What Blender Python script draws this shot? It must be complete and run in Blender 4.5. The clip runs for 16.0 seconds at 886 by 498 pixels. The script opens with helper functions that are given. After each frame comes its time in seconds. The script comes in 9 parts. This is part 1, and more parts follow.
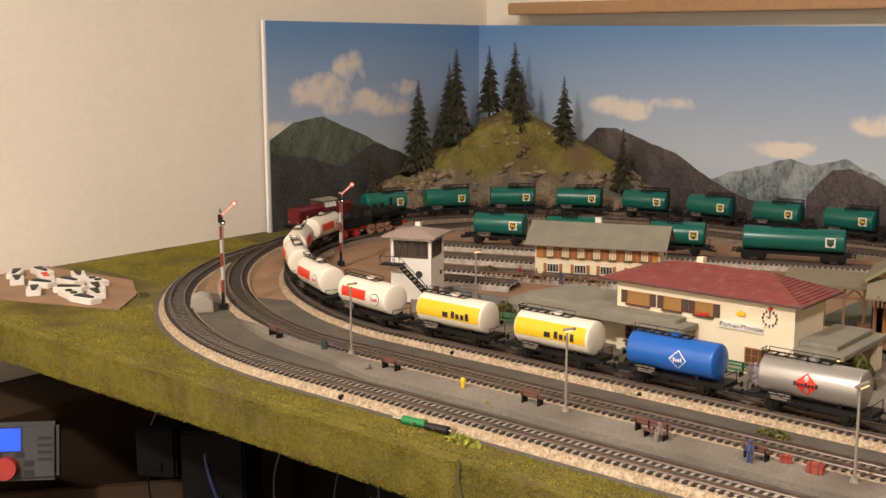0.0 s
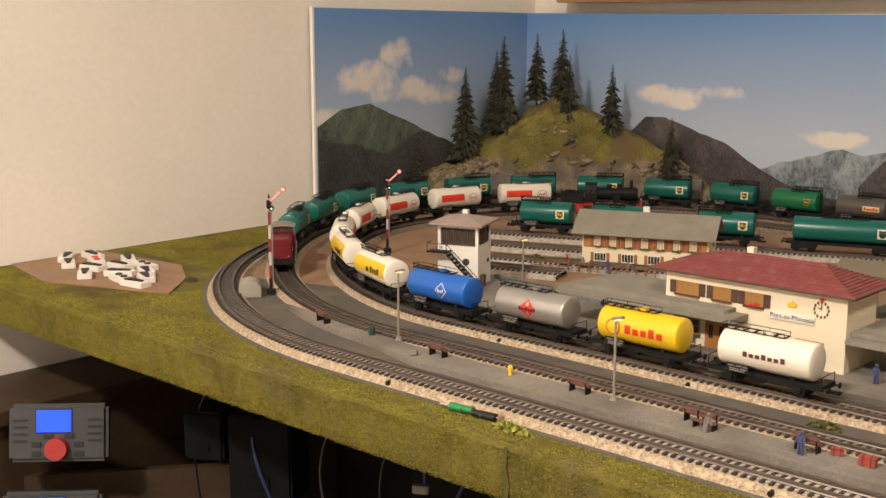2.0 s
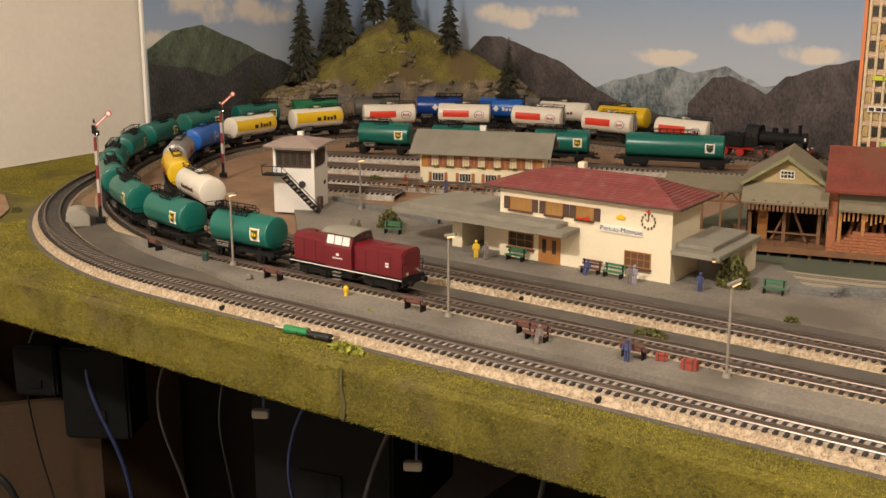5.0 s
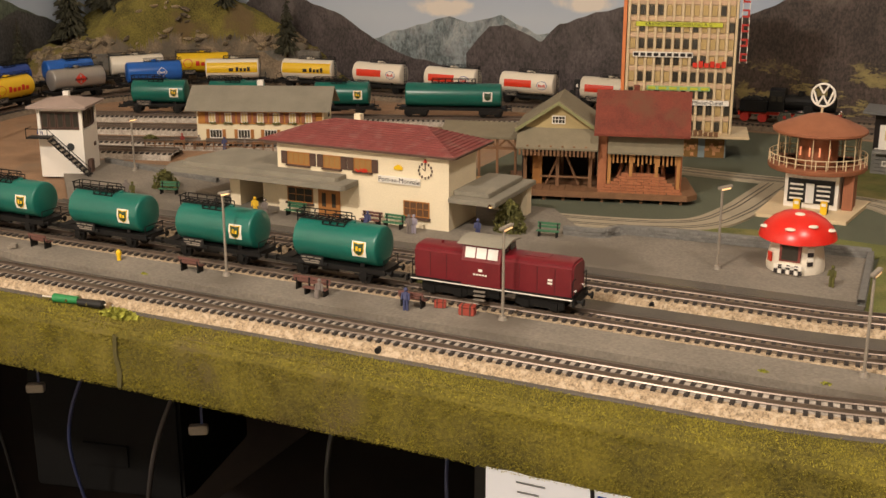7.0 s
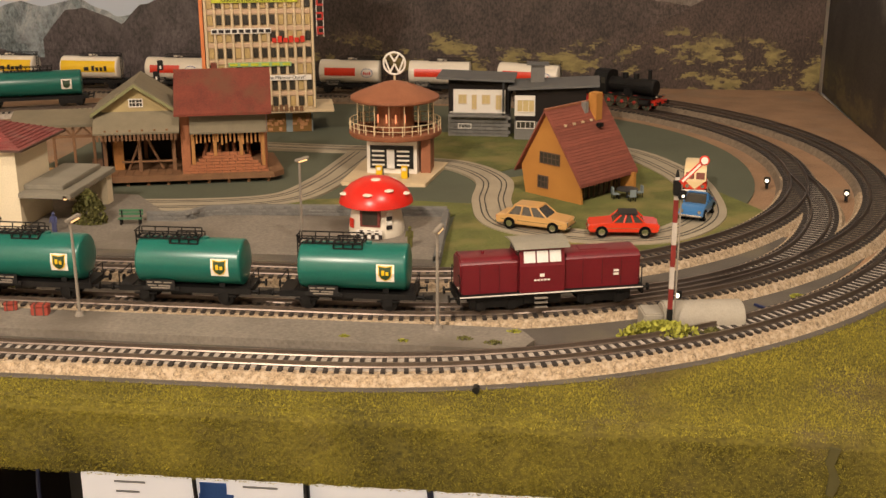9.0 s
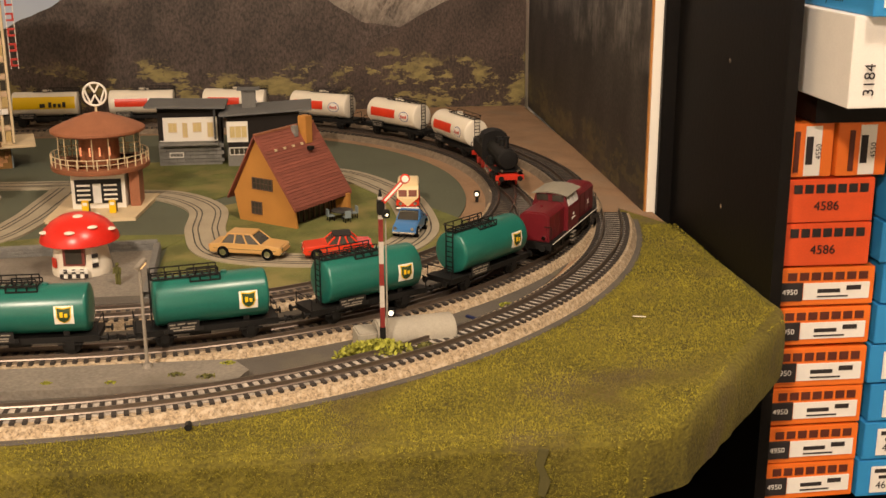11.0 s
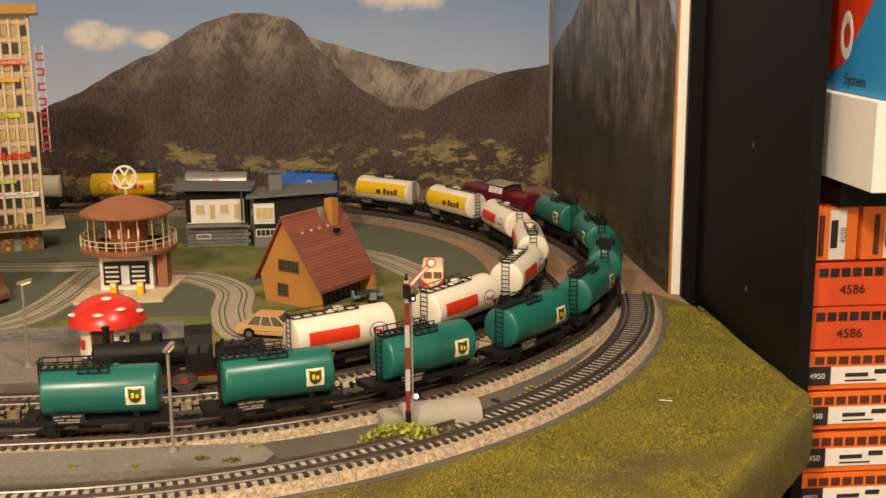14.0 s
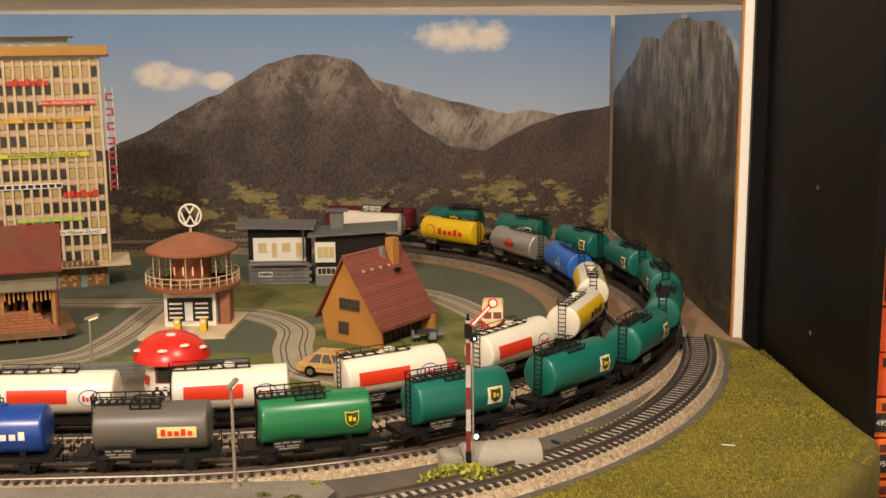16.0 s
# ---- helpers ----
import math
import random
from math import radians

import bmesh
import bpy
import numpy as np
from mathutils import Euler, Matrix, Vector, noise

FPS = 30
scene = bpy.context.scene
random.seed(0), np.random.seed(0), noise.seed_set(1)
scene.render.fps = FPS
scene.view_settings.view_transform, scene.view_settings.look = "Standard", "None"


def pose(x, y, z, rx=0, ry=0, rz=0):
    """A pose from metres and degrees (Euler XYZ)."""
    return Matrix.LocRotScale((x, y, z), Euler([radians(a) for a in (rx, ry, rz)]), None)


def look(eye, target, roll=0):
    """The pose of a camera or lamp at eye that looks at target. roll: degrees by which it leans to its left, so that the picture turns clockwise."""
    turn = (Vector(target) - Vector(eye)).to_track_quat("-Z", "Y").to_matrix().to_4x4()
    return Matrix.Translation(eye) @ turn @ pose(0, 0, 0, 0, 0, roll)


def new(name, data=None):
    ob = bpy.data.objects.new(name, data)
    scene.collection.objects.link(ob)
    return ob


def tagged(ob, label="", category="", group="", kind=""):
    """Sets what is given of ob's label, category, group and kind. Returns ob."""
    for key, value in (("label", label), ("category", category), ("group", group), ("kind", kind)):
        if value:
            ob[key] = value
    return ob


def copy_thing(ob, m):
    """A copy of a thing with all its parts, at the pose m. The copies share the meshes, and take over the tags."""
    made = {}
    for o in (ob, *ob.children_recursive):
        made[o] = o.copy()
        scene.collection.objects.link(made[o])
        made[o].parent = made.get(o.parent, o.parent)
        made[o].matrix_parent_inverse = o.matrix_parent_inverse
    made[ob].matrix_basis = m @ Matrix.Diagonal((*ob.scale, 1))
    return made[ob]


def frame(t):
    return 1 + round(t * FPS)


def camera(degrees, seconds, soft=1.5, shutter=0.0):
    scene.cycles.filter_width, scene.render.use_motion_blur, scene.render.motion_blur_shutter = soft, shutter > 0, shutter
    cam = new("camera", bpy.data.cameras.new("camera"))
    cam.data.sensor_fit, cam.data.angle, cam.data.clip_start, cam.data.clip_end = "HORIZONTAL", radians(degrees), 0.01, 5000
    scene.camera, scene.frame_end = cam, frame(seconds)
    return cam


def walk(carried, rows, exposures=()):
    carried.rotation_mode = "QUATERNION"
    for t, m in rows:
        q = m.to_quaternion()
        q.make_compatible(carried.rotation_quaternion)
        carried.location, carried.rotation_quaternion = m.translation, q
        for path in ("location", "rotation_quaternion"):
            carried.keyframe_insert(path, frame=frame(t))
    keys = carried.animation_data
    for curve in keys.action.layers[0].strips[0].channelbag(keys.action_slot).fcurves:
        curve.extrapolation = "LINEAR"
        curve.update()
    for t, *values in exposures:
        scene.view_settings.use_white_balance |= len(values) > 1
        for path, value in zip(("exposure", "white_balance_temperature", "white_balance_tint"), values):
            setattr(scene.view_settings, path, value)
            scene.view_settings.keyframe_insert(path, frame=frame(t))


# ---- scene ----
cam = camera(41.2, 16.0)
PATH = [
    (0, (0.041, -0.779, 0.315), (-1.245, 0.711, -0.04), -0.2),
    (0.5, (0.041, -0.781, 0.316), (-1.276, 0.681, -0.041), -0.2),
    (1, (0.04, -0.781, 0.315), (-1.279, 0.679, -0.041), -0.1),
    (1.5, (0.038, -0.783, 0.316), (-1.289, 0.669, -0.048), 0.0),
    (2, (0.037, -0.782, 0.313), (-1.301, 0.657, -0.06), 0.0),
    (2.5, (0.037, -0.78, 0.311), (-1.305, 0.651, -0.078), -0.0),
    (3, (0.039, -0.779, 0.31), (-1.281, 0.667, -0.099), -0.1),
    (5.5, (0.047, -0.765, 0.306), (-1.012, 0.851, -0.211), 0.1),
    (6, (0.05, -0.762, 0.305), (-0.938, 0.892, -0.231), 0.1),
    (6.5, (0.053, -0.757, 0.303), (-0.86, 0.934, -0.249), 0.1),
    (7, (0.057, -0.755, 0.304), (-0.764, 0.977, -0.266), 0.0),
    (7.5, (0.063, -0.751, 0.302), (-0.65, 1.025, -0.278), 0.1),
    (8, (0.073, -0.746, 0.302), (-0.499, 1.077, -0.289), -0.1),
    (8.5, (0.082, -0.742, 0.301), (-0.322, 1.123, -0.297), -0.1),
    (9, (0.092, -0.738, 0.3), (-0.134, 1.155, -0.303), -0.2),
    (9.5, (0.103, -0.735, 0.299), (0.071, 1.172, -0.304), -0.2),
    (10, (0.111, -0.733, 0.299), (0.235, 1.172, -0.298), -0.3),
    (12.5, (0.114, -0.733, 0.302), (0.35, 1.187, -0.206), -0.4),
    (13, (0.113, -0.734, 0.302), (0.331, 1.194, -0.185), -0.4),
    (13.5, (0.112, -0.735, 0.303), (0.307, 1.201, -0.161), -0.4),
    (14, (0.111, -0.736, 0.305), (0.288, 1.207, -0.136), -0.5),
    (14.5, (0.11, -0.737, 0.306), (0.273, 1.212, -0.115), -0.5),
    (15, (0.11, -0.738, 0.307), (0.251, 1.217, -0.095), -0.5),
    (15.5, (0.109, -0.739, 0.307), (0.223, 1.22, -0.078), -0.6),
    (16, (0.107, -0.739, 0.306), (0.19, 1.223, -0.068), -0.5),
]
EXPOSURES = [(0, 0.02, 6050, 15), (3, 0.0, 6050, 15), (5.5, -0.13, 6200, 14), (7, -0.20, 6350, 15), (9, -0.14, 6700, 17), (10, -0.12, 6950, 18), (12.5, -0.10, 7100, 18), (14.5, -0.09, 6750, 14), (16, -0.08, 6500, 14)]
walk(cam, [(t, look(eye, target, roll)) for t, eye, target, roll in PATH], EXPOSURES)

# ---- light ----
world = bpy.data.worlds.new("room_world")
world.use_nodes = True
world.node_tree.nodes["Background"].inputs[0].default_value = (1.0, 0.85, 0.68, 1)
world.node_tree.nodes["Background"].inputs[1].default_value = 0.035
scene.world = world


def ceiling_lamp(x, y, z, size, power, colour):
    d = bpy.data.lights.new("ceiling_lamp_light", "AREA")
    d.shape, d.size, d.energy, d.color = "DISK", size, power, colour
    ob = new("ceiling_lamp_light", d)
    ob.location = (x, y, z)
    return ob


ceiling_lamp(-0.52, -1.55, 1.38, 0.20, 64.0, (1.0, 0.875, 0.71))
ceiling_lamp(0.45, -0.55, 1.40, 0.20, 19.0, (1.0, 0.86, 0.68))
scene.view_settings.exposure = 0.0

# ---- materials ----


def material(name, colour, rough=0.6, metal=0.0, vary=0.12, scale=60.0, fine=900.0, bump=0.0, emit=0.0, alpha=1.0, by_object=0.0, by_island=0.0, second=None, second_at=0.55, coat=0.0):
    """A surface with two scales of variation, stains of a second colour and fine relief."""
    m = bpy.data.materials.new(name)
    m.use_nodes = True
    nt = m.node_tree
    b = nt.nodes["Principled BSDF"]
    n = nt.nodes.new
    link = nt.links.new
    co = n("ShaderNodeTexCoord")
    big, small = n("ShaderNodeTexNoise"), n("ShaderNodeTexNoise")
    big.inputs["Scale"].default_value, small.inputs["Scale"].default_value = scale, fine
    big.inputs["Detail"].default_value = 4
    link(co.outputs["Object"], big.inputs["Vector"])
    link(co.outputs["Object"], small.inputs["Vector"])
    add = n("ShaderNodeMath")
    add.operation = "ADD"
    link(big.outputs["Fac"], add.inputs[0])
    link(small.outputs["Fac"], add.inputs[1])
    last = add
    for amount, source in ((by_object, "ShaderNodeObjectInfo"), (by_island, "ShaderNodeNewGeometry")):
        if amount:
            info, mad = n(source), n("ShaderNodeMath")
            mad.operation = "MULTIPLY_ADD"
            link(info.outputs["Random" if source == "ShaderNodeObjectInfo" else "Random Per Island"], mad.inputs[0])
            mad.inputs[1].default_value = amount
            link(last.outputs[0], mad.inputs[2])
            last = mad
    rng = n("ShaderNodeMapRange")
    rng.inputs["From Min"].default_value, rng.inputs["From Max"].default_value = 0.6, 1.4 + by_object + by_island
    rng.inputs["To Min"].default_value, rng.inputs["To Max"].default_value = 1 - vary, 1 + vary
    link(last.outputs[0], rng.inputs["Value"])
    mix = n("ShaderNodeMix")
    mix.data_type, mix.blend_type = "RGBA", "MULTIPLY"
    mix.inputs["Factor"].default_value = 1
    mix.inputs["A"].default_value = (*colour, 1)
    link(rng.outputs["Result"], mix.inputs["B"])
    out = mix.outputs["Result"]
    if second:
        step, mix2, spots = n("ShaderNodeMapRange"), n("ShaderNodeMix"), n("ShaderNodeTexNoise")
        spots.inputs["Scale"].default_value, spots.inputs["Detail"].default_value = scale * 0.6, 6
        link(co.outputs["Object"], spots.inputs["Vector"])
        step.inputs["From Min"].default_value, step.inputs["From Max"].default_value = second_at - 0.06, second_at + 0.08
        link(spots.outputs["Fac"], step.inputs["Value"])
        mix2.data_type = "RGBA"
        mix2.inputs["B"].default_value = (*second, 1)
        link(step.outputs["Result"], mix2.inputs["Factor"])
        link(out, mix2.inputs["A"])
        out = mix2.outputs["Result"]
    link(out, b.inputs["Base Color"])
    b.inputs["Roughness"].default_value, b.inputs["Metallic"].default_value, b.inputs["Alpha"].default_value = rough, metal, alpha
    b.inputs["Coat Weight"].default_value = coat
    if bump:
        bp = n("ShaderNodeBump")
        bp.inputs["Strength"].default_value, bp.inputs["Distance"].default_value = min(1, bump), 0.001
        link(add.outputs[0], bp.inputs["Height"])
        link(bp.outputs[0], b.inputs["Normal"])
    if emit:
        b.inputs["Emission Color"].default_value, b.inputs["Emission Strength"].default_value = (*colour, 1), emit
    return m


GRASS = material("grass_mat", (0.115, 0.095, 0.010), 0.95, vary=0.7, scale=18, fine=420, bump=1.0, second=(0.10, 0.075, 0.030), second_at=0.60)
BLADE = material("grass_fibre", (0.265, 0.225, 0.022), 0.9, vary=0.9, scale=16, fine=210, by_island=0.7, second=(0.15, 0.11, 0.035), second_at=0.61)
TURF = material("turf", (0.13, 0.14, 0.035), 0.95, vary=0.5, scale=30, fine=700, bump=1.0, second=(0.22, 0.19, 0.06), second_at=0.55)
CORK = material("cork_ground", (0.30, 0.18, 0.10), 0.9, vary=0.35, scale=22, fine=900, bump=0.7, second=(0.27, 0.18, 0.11), second_at=0.6)
ASPHALT = material("asphalt", (0.095, 0.082, 0.066), 0.9, vary=0.3, scale=25, fine=900, bump=0.4, second=(0.13, 0.11, 0.075), second_at=0.58)
CONCRETE = material("platform_concrete", (0.205, 0.180, 0.145), 0.85, vary=0.32, scale=16, fine=420, bump=0.4, second=(0.13, 0.11, 0.085), second_at=0.57)
FELT = material("green_felt", (0.095, 0.105, 0.068), 0.95, vary=0.25, scale=8, fine=700, bump=0.4)
ROAD = material("road_grey", (0.36, 0.31, 0.22), 0.8, vary=0.15, scale=40, fine=700, bump=0.2)
SLOT = material("road_slot", (0.06, 0.055, 0.045), 0.7)
BALLAST = material("ballast_stone", (0.38, 0.285, 0.18), 0.9, vary=0.7, scale=420, fine=900, bump=1.0, second=(0.54, 0.43, 0.30), second_at=0.56)
BALLAST_GREY = material("ballast_grey", (0.40, 0.35, 0.29), 0.9, vary=0.5, scale=160, fine=600, bump=0.8)
SLEEPER = material("sleeper_brown", (0.030, 0.024, 0.020), 0.7, vary=0.3, by_object=0.4, by_island=0.4, scale=200)
RAIL = material("rail_steel", (0.20, 0.16, 0.13), 0.35, 0.8, vary=0.2)
WALL = material("cream_wall", (0.90, 0.83, 0.72), 0.85, vary=0.04, scale=6, fine=120, bump=0.3)
CEIL = material("white_ceiling", (0.8, 0.76, 0.7), 0.9, vary=0.03)
WOOD = material("beech_wood", (0.42, 0.25, 0.12), 0.5, vary=0.15, scale=10, fine=150)
# Near-black: holds the shade under the layout; also plain dark timber of buildings.
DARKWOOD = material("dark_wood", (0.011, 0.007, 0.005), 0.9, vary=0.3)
BLACKBOARD = material("black_veneer", (0.0045, 0.0035, 0.003), 0.55, vary=0.4, scale=12, fine=200, bump=0.15)
BLACKBOARD.node_tree.nodes["Principled BSDF"].inputs["Specular IOR Level"].default_value = 0.2
WHITEEDGE = material("white_edge", (0.9, 0.86, 0.78), 0.4, vary=0.03)
# Carpet colour lowered almost to black for the shade under the layout.
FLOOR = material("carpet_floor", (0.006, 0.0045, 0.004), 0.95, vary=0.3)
BLACK = material("black_plastic", (0.006, 0.006, 0.006), 0.5, vary=0.3)
IRON = material("black_iron", (0.0065, 0.006, 0.0055), 0.6, vary=0.4, scale=300)
IRON.node_tree.nodes["Principled BSDF"].inputs["Specular IOR Level"].default_value = 0.3
# Tyre rubber; also the power boxes, so dark to carry the layout's shade.
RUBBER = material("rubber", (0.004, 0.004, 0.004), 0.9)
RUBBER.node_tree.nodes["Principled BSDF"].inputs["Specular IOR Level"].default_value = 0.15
CHROME = material("chrome", (0.75, 0.73, 0.70), 0.15, 1.0)
REDWHEEL = material("red_wheel", (0.45, 0.03, 0.02), 0.5)
WHITE = material("white_plastic", (0.80, 0.76, 0.68), 0.4, vary=0.05)
CREAM = material("cream_tank", (0.80, 0.73, 0.60), 0.32, vary=0.05, scale=30)
TEAL = material("green_tank", (0.008, 0.125, 0.096), 0.3, vary=0.12, scale=30)
LEAF = material("bright_green_tank", (0.014, 0.16, 0.06), 0.3, vary=0.12, scale=30)
BLUE = material("blue_tank", (0.02, 0.12, 0.47), 0.3, vary=0.08, scale=30)
DEEPBLUE = material("deep_blue_tank", (0.01, 0.05, 0.27), 0.3, vary=0.08, scale=30)
SILVER = material("silver_tank", (0.42, 0.40, 0.37), 0.35, 0.6, vary=0.08, scale=30)
GREYTANK = material("grey_tank", (0.10, 0.09, 0.075), 0.4, vary=0.1, scale=30)
YELLOW = material("yellow_paint", (0.78, 0.50, 0.01), 0.35, vary=0.05)
RED = material("red_paint", (0.62, 0.035, 0.015), 0.4, vary=0.08)
MAROON = material("maroon_paint", (0.135, 0.008, 0.013), 0.38, vary=0.15, scale=60)
GREYROOF = material("grey_roof", (0.24, 0.22, 0.17), 0.8, vary=0.2, scale=40, bump=0.2)
STUCCO = material("cream_stucco", (0.80, 0.70, 0.50), 0.85, vary=0.08, scale=30, fine=700, bump=0.4)
PALE = material("pale_stucco", (0.78, 0.68, 0.46), 0.85, vary=0.08, scale=30, bump=0.3)
REDTILE = material("red_tiles", (0.20, 0.048, 0.042), 0.8, vary=0.45, scale=110, by_object=0.5, by_island=0.5, bump=0.5, second=(0.235, 0.085, 0.072), second_at=0.58)
ORANGETILE = material("orange_tiles", (0.215, 0.062, 0.040), 0.8, vary=0.45, scale=90, by_object=0.6, by_island=0.6, bump=0.3)
SHUTTER = material("brown_shutter", (0.09, 0.05, 0.035), 0.7)
WINWOOD = material("window_wood", (0.40, 0.17, 0.04), 0.6, vary=0.2)
GLASS = material("dark_glass", (0.05, 0.045, 0.035), 0.12, vary=0.3)
CURTAIN = material("curtain", (0.62, 0.48, 0.22), 0.8, vary=0.2)
ORANGEWALL = material("orange_wall", (0.45, 0.20, 0.04), 0.8, vary=0.12, scale=40, bump=0.2)
ORANGE = material("orange_plastic", (0.70, 0.22, 0.07), 0.5, vary=0.1)
TERRA = material("terracotta", (0.31, 0.115, 0.055), 0.6, vary=0.25, scale=60)
BROWNWOOD = material("brown_timber", (0.20, 0.10, 0.045), 0.75, vary=0.3, scale=80, bump=0.3)
REDROOF = material("dark_red_roof", (0.165, 0.034, 0.018), 0.8, vary=0.4, scale=50, bump=0.4, second=(0.14, 0.05, 0.025), second_at=0.60)
SHINGLE = material("grey_shingles", (0.20, 0.17, 0.11), 0.85, vary=0.3, scale=90, by_island=0.5, by_object=0.5, bump=0.4)
BRICK = material("orange_brick", (0.33, 0.125, 0.055), 0.85, vary=0.4, scale=150, by_island=0.6, bump=0.5)
STONE = material("grey_stone", (0.17, 0.165, 0.15), 0.85, vary=0.5, scale=120, by_object=0.8, by_island=0.8, bump=0.6)
BEIGE = material("beige_plastic", (0.66, 0.52, 0.32), 0.6, vary=0.14, scale=40)
PINKISH = material("spandrel", (0.60, 0.42, 0.27), 0.6, vary=0.1)
BLUEGREY = material("blue_grey_plastic", (0.22, 0.27, 0.28), 0.5, vary=0.1)
LAMPGREY = material("lamp_grey", (0.24, 0.21, 0.17), 0.5, vary=0.2)
GLOW = material("lamp_glow", (1.0, 0.62, 0.28), 0.3, emit=0.9)
HEADLIGHT = material("shunt_light", (1.0, 0.92, 0.7), 0.3, emit=2.2)
BENCHGREEN = material("bench_green", (0.05, 0.16, 0.08), 0.6)
BENCHRED = material("bench_brown", (0.15, 0.065, 0.05), 0.7, vary=0.3)
TAN = material("tan_car_paint", (0.62, 0.36, 0.13), 0.3, vary=0.04, coat=0.5)
REDCAR = material("red_car_paint", (0.72, 0.05, 0.02), 0.25, vary=0.04, coat=0.5)
BLUECAR = material("blue_car_paint", (0.04, 0.17, 0.40), 0.3, vary=0.04, coat=0.5)
CREAMCAR = material("cream_car_paint", (0.80, 0.62, 0.34), 0.3, vary=0.04, coat=0.4)
NEEDLE = material("fir_needles", (0.050, 0.048, 0.026), 0.9, vary=0.7, scale=200, by_island=0.8)
BARK = material("bark", (0.07, 0.04, 0.025), 0.9, vary=0.4)
HEDGE = material("hedge_leaves", (0.12, 0.115, 0.03), 0.9, vary=0.6, scale=200, by_island=0.8)
YELLOWHEDGE = material("yellow_green_leaves", (0.30, 0.30, 0.04), 0.9, vary=0.5, scale=200, by_island=0.8)
ROCK = material("hill_rock", (0.24, 0.18, 0.115), 0.9, vary=0.6, scale=40, fine=300, bump=1.0, second=(0.13, 0.11, 0.08), second_at=0.52)
HILL = material("hill_grass", (0.165, 0.140, 0.030), 0.95, vary=0.7, scale=30, fine=400, bump=1.0, second=(0.15, 0.105, 0.045), second_at=0.56)
GREYBOX = material("grey_housing", (0.034, 0.035, 0.035), 0.5, vary=0.06)
LCD = material("blue_display", (0.01, 0.07, 1.0), 0.3, emit=0.9, vary=0.05)
BOXORANGE = material("orange_carton", (0.80, 0.17, 0.02), 0.5, vary=0.06)
BOXBLUE = material("blue_carton", (0.02, 0.26, 0.58), 0.45, vary=0.06)
BOXWHITE = material("white_carton", (0.80, 0.77, 0.72), 0.6, vary=0.05)
INK = material("dark_ink", (0.02, 0.015, 0.015), 0.7)
PAPER = material("paper", (0.85, 0.85, 0.85), 0.7, vary=0.02)
# Blue lowered for the shade under the layout, where most of it hangs.
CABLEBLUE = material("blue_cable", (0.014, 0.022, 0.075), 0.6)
SKIN = material("figure_paint", (0.20, 0.17, 0.15), 0.7, by_object=0.5)
BRONZE = material("grey_hut", (0.33, 0.30, 0.24), 0.75, vary=0.15, scale=60)

# ---- mesh tools ----


def box(bm, x, y, z, sx, sy, sz, rz=0.0, bevel=0.0, rx=0.0, ry=0.0):
    """A box centred on x, y with its foot at z."""
    g = bmesh.ops.create_cube(bm, size=1)
    m = pose(x, y, z + sz / 2, rx, ry, rz) @ Matrix.Diagonal((sx, sy, sz, 1))
    bmesh.ops.transform(bm, matrix=m, verts=g["verts"])
    if bevel:
        bmesh.ops.bevel(bm, geom=list({e for v in g["verts"] for e in v.link_edges}), offset=bevel, segments=2, affect="EDGES")


def rod(bm, a, b, r, seg=8, r2=None):
    """A round rod from a to b."""
    a, b = Vector(a), Vector(b)
    d = b - a
    g = bmesh.ops.create_cone(bm, cap_ends=True, segments=seg, radius1=r, radius2=r if r2 is None else r2, depth=d.length)
    bmesh.ops.transform(bm, matrix=Matrix.Translation((a + b) / 2) @ d.to_track_quat("Z", "Y").to_matrix().to_4x4(), verts=g["verts"])


def ball(bm, x, y, z, r, sx=1, sy=1, sz=1, seg=12):
    g = bmesh.ops.create_uvsphere(bm, u_segments=seg, v_segments=max(6, seg // 2), radius=r)
    bmesh.ops.transform(bm, matrix=Matrix.Translation((x, y, z)) @ Matrix.Diagonal((sx, sy, sz, 1)), verts=g["verts"])


def prism(bm, outline, a, b, axis="y"):
    """A solid from a flat outline: (x, z) drawn out along y, (y, z) along x or (x, y) along z."""
    def at(p, s):
        return {"y": (p[0], s, p[1]), "x": (s, p[0], p[1]), "z": (p[0], p[1], s)}[axis]
    lo, hi = [bm.verts.new(at(p, a)) for p in outline], [bm.verts.new(at(p, b)) for p in outline]
    bm.faces.new(lo), bm.faces.new(hi)
    for i in range(len(outline)):
        j = (i + 1) % len(outline)
        bm.faces.new((lo[i], lo[j], hi[j], hi[i]))


def lathe(bm, profile, seg=32, axis="z", centre=(0, 0, 0)):
    """A turned body from (radius, height) pairs."""
    rings = []
    for r, h in profile:
        ring = []
        for i in range(seg):
            c, s = math.cos(2 * math.pi * i / seg) * r, math.sin(2 * math.pi * i / seg) * r
            p = (c, s, h) if axis == "z" else (h, c, s)
            ring.append(bm.verts.new((p[0] + centre[0], p[1] + centre[1], p[2] + centre[2])))
        rings.append(ring)
    for a, b in zip(rings, rings[1:]):
        for i in range(seg):
            bm.faces.new((a[i], a[(i + 1) % seg], b[(i + 1) % seg], b[i]))
    bm.faces.new(rings[0]), bm.faces.new(rings[-1])


def mesh_of(bm, name, mat, smooth=False):
    bmesh.ops.recalc_face_normals(bm, faces=bm.faces)
    me = bpy.data.meshes.new(name)
    bm.to_mesh(me)
    bm.free()
    me.materials.append(mat)
    if smooth:
        for p in me.polygons:
            p.use_smooth = True
        me.set_sharp_from_angle(angle=radians(40))
    return me


def part(name, bm, mat, parent=None, label="", smooth=False, m=None):
    ob = new(name, mesh_of(bm, name, mat, smooth))
    if parent:
        ob.parent = parent
    if m is not None:
        ob.matrix_basis = m
    if label:
        ob["label"] = label
    return ob


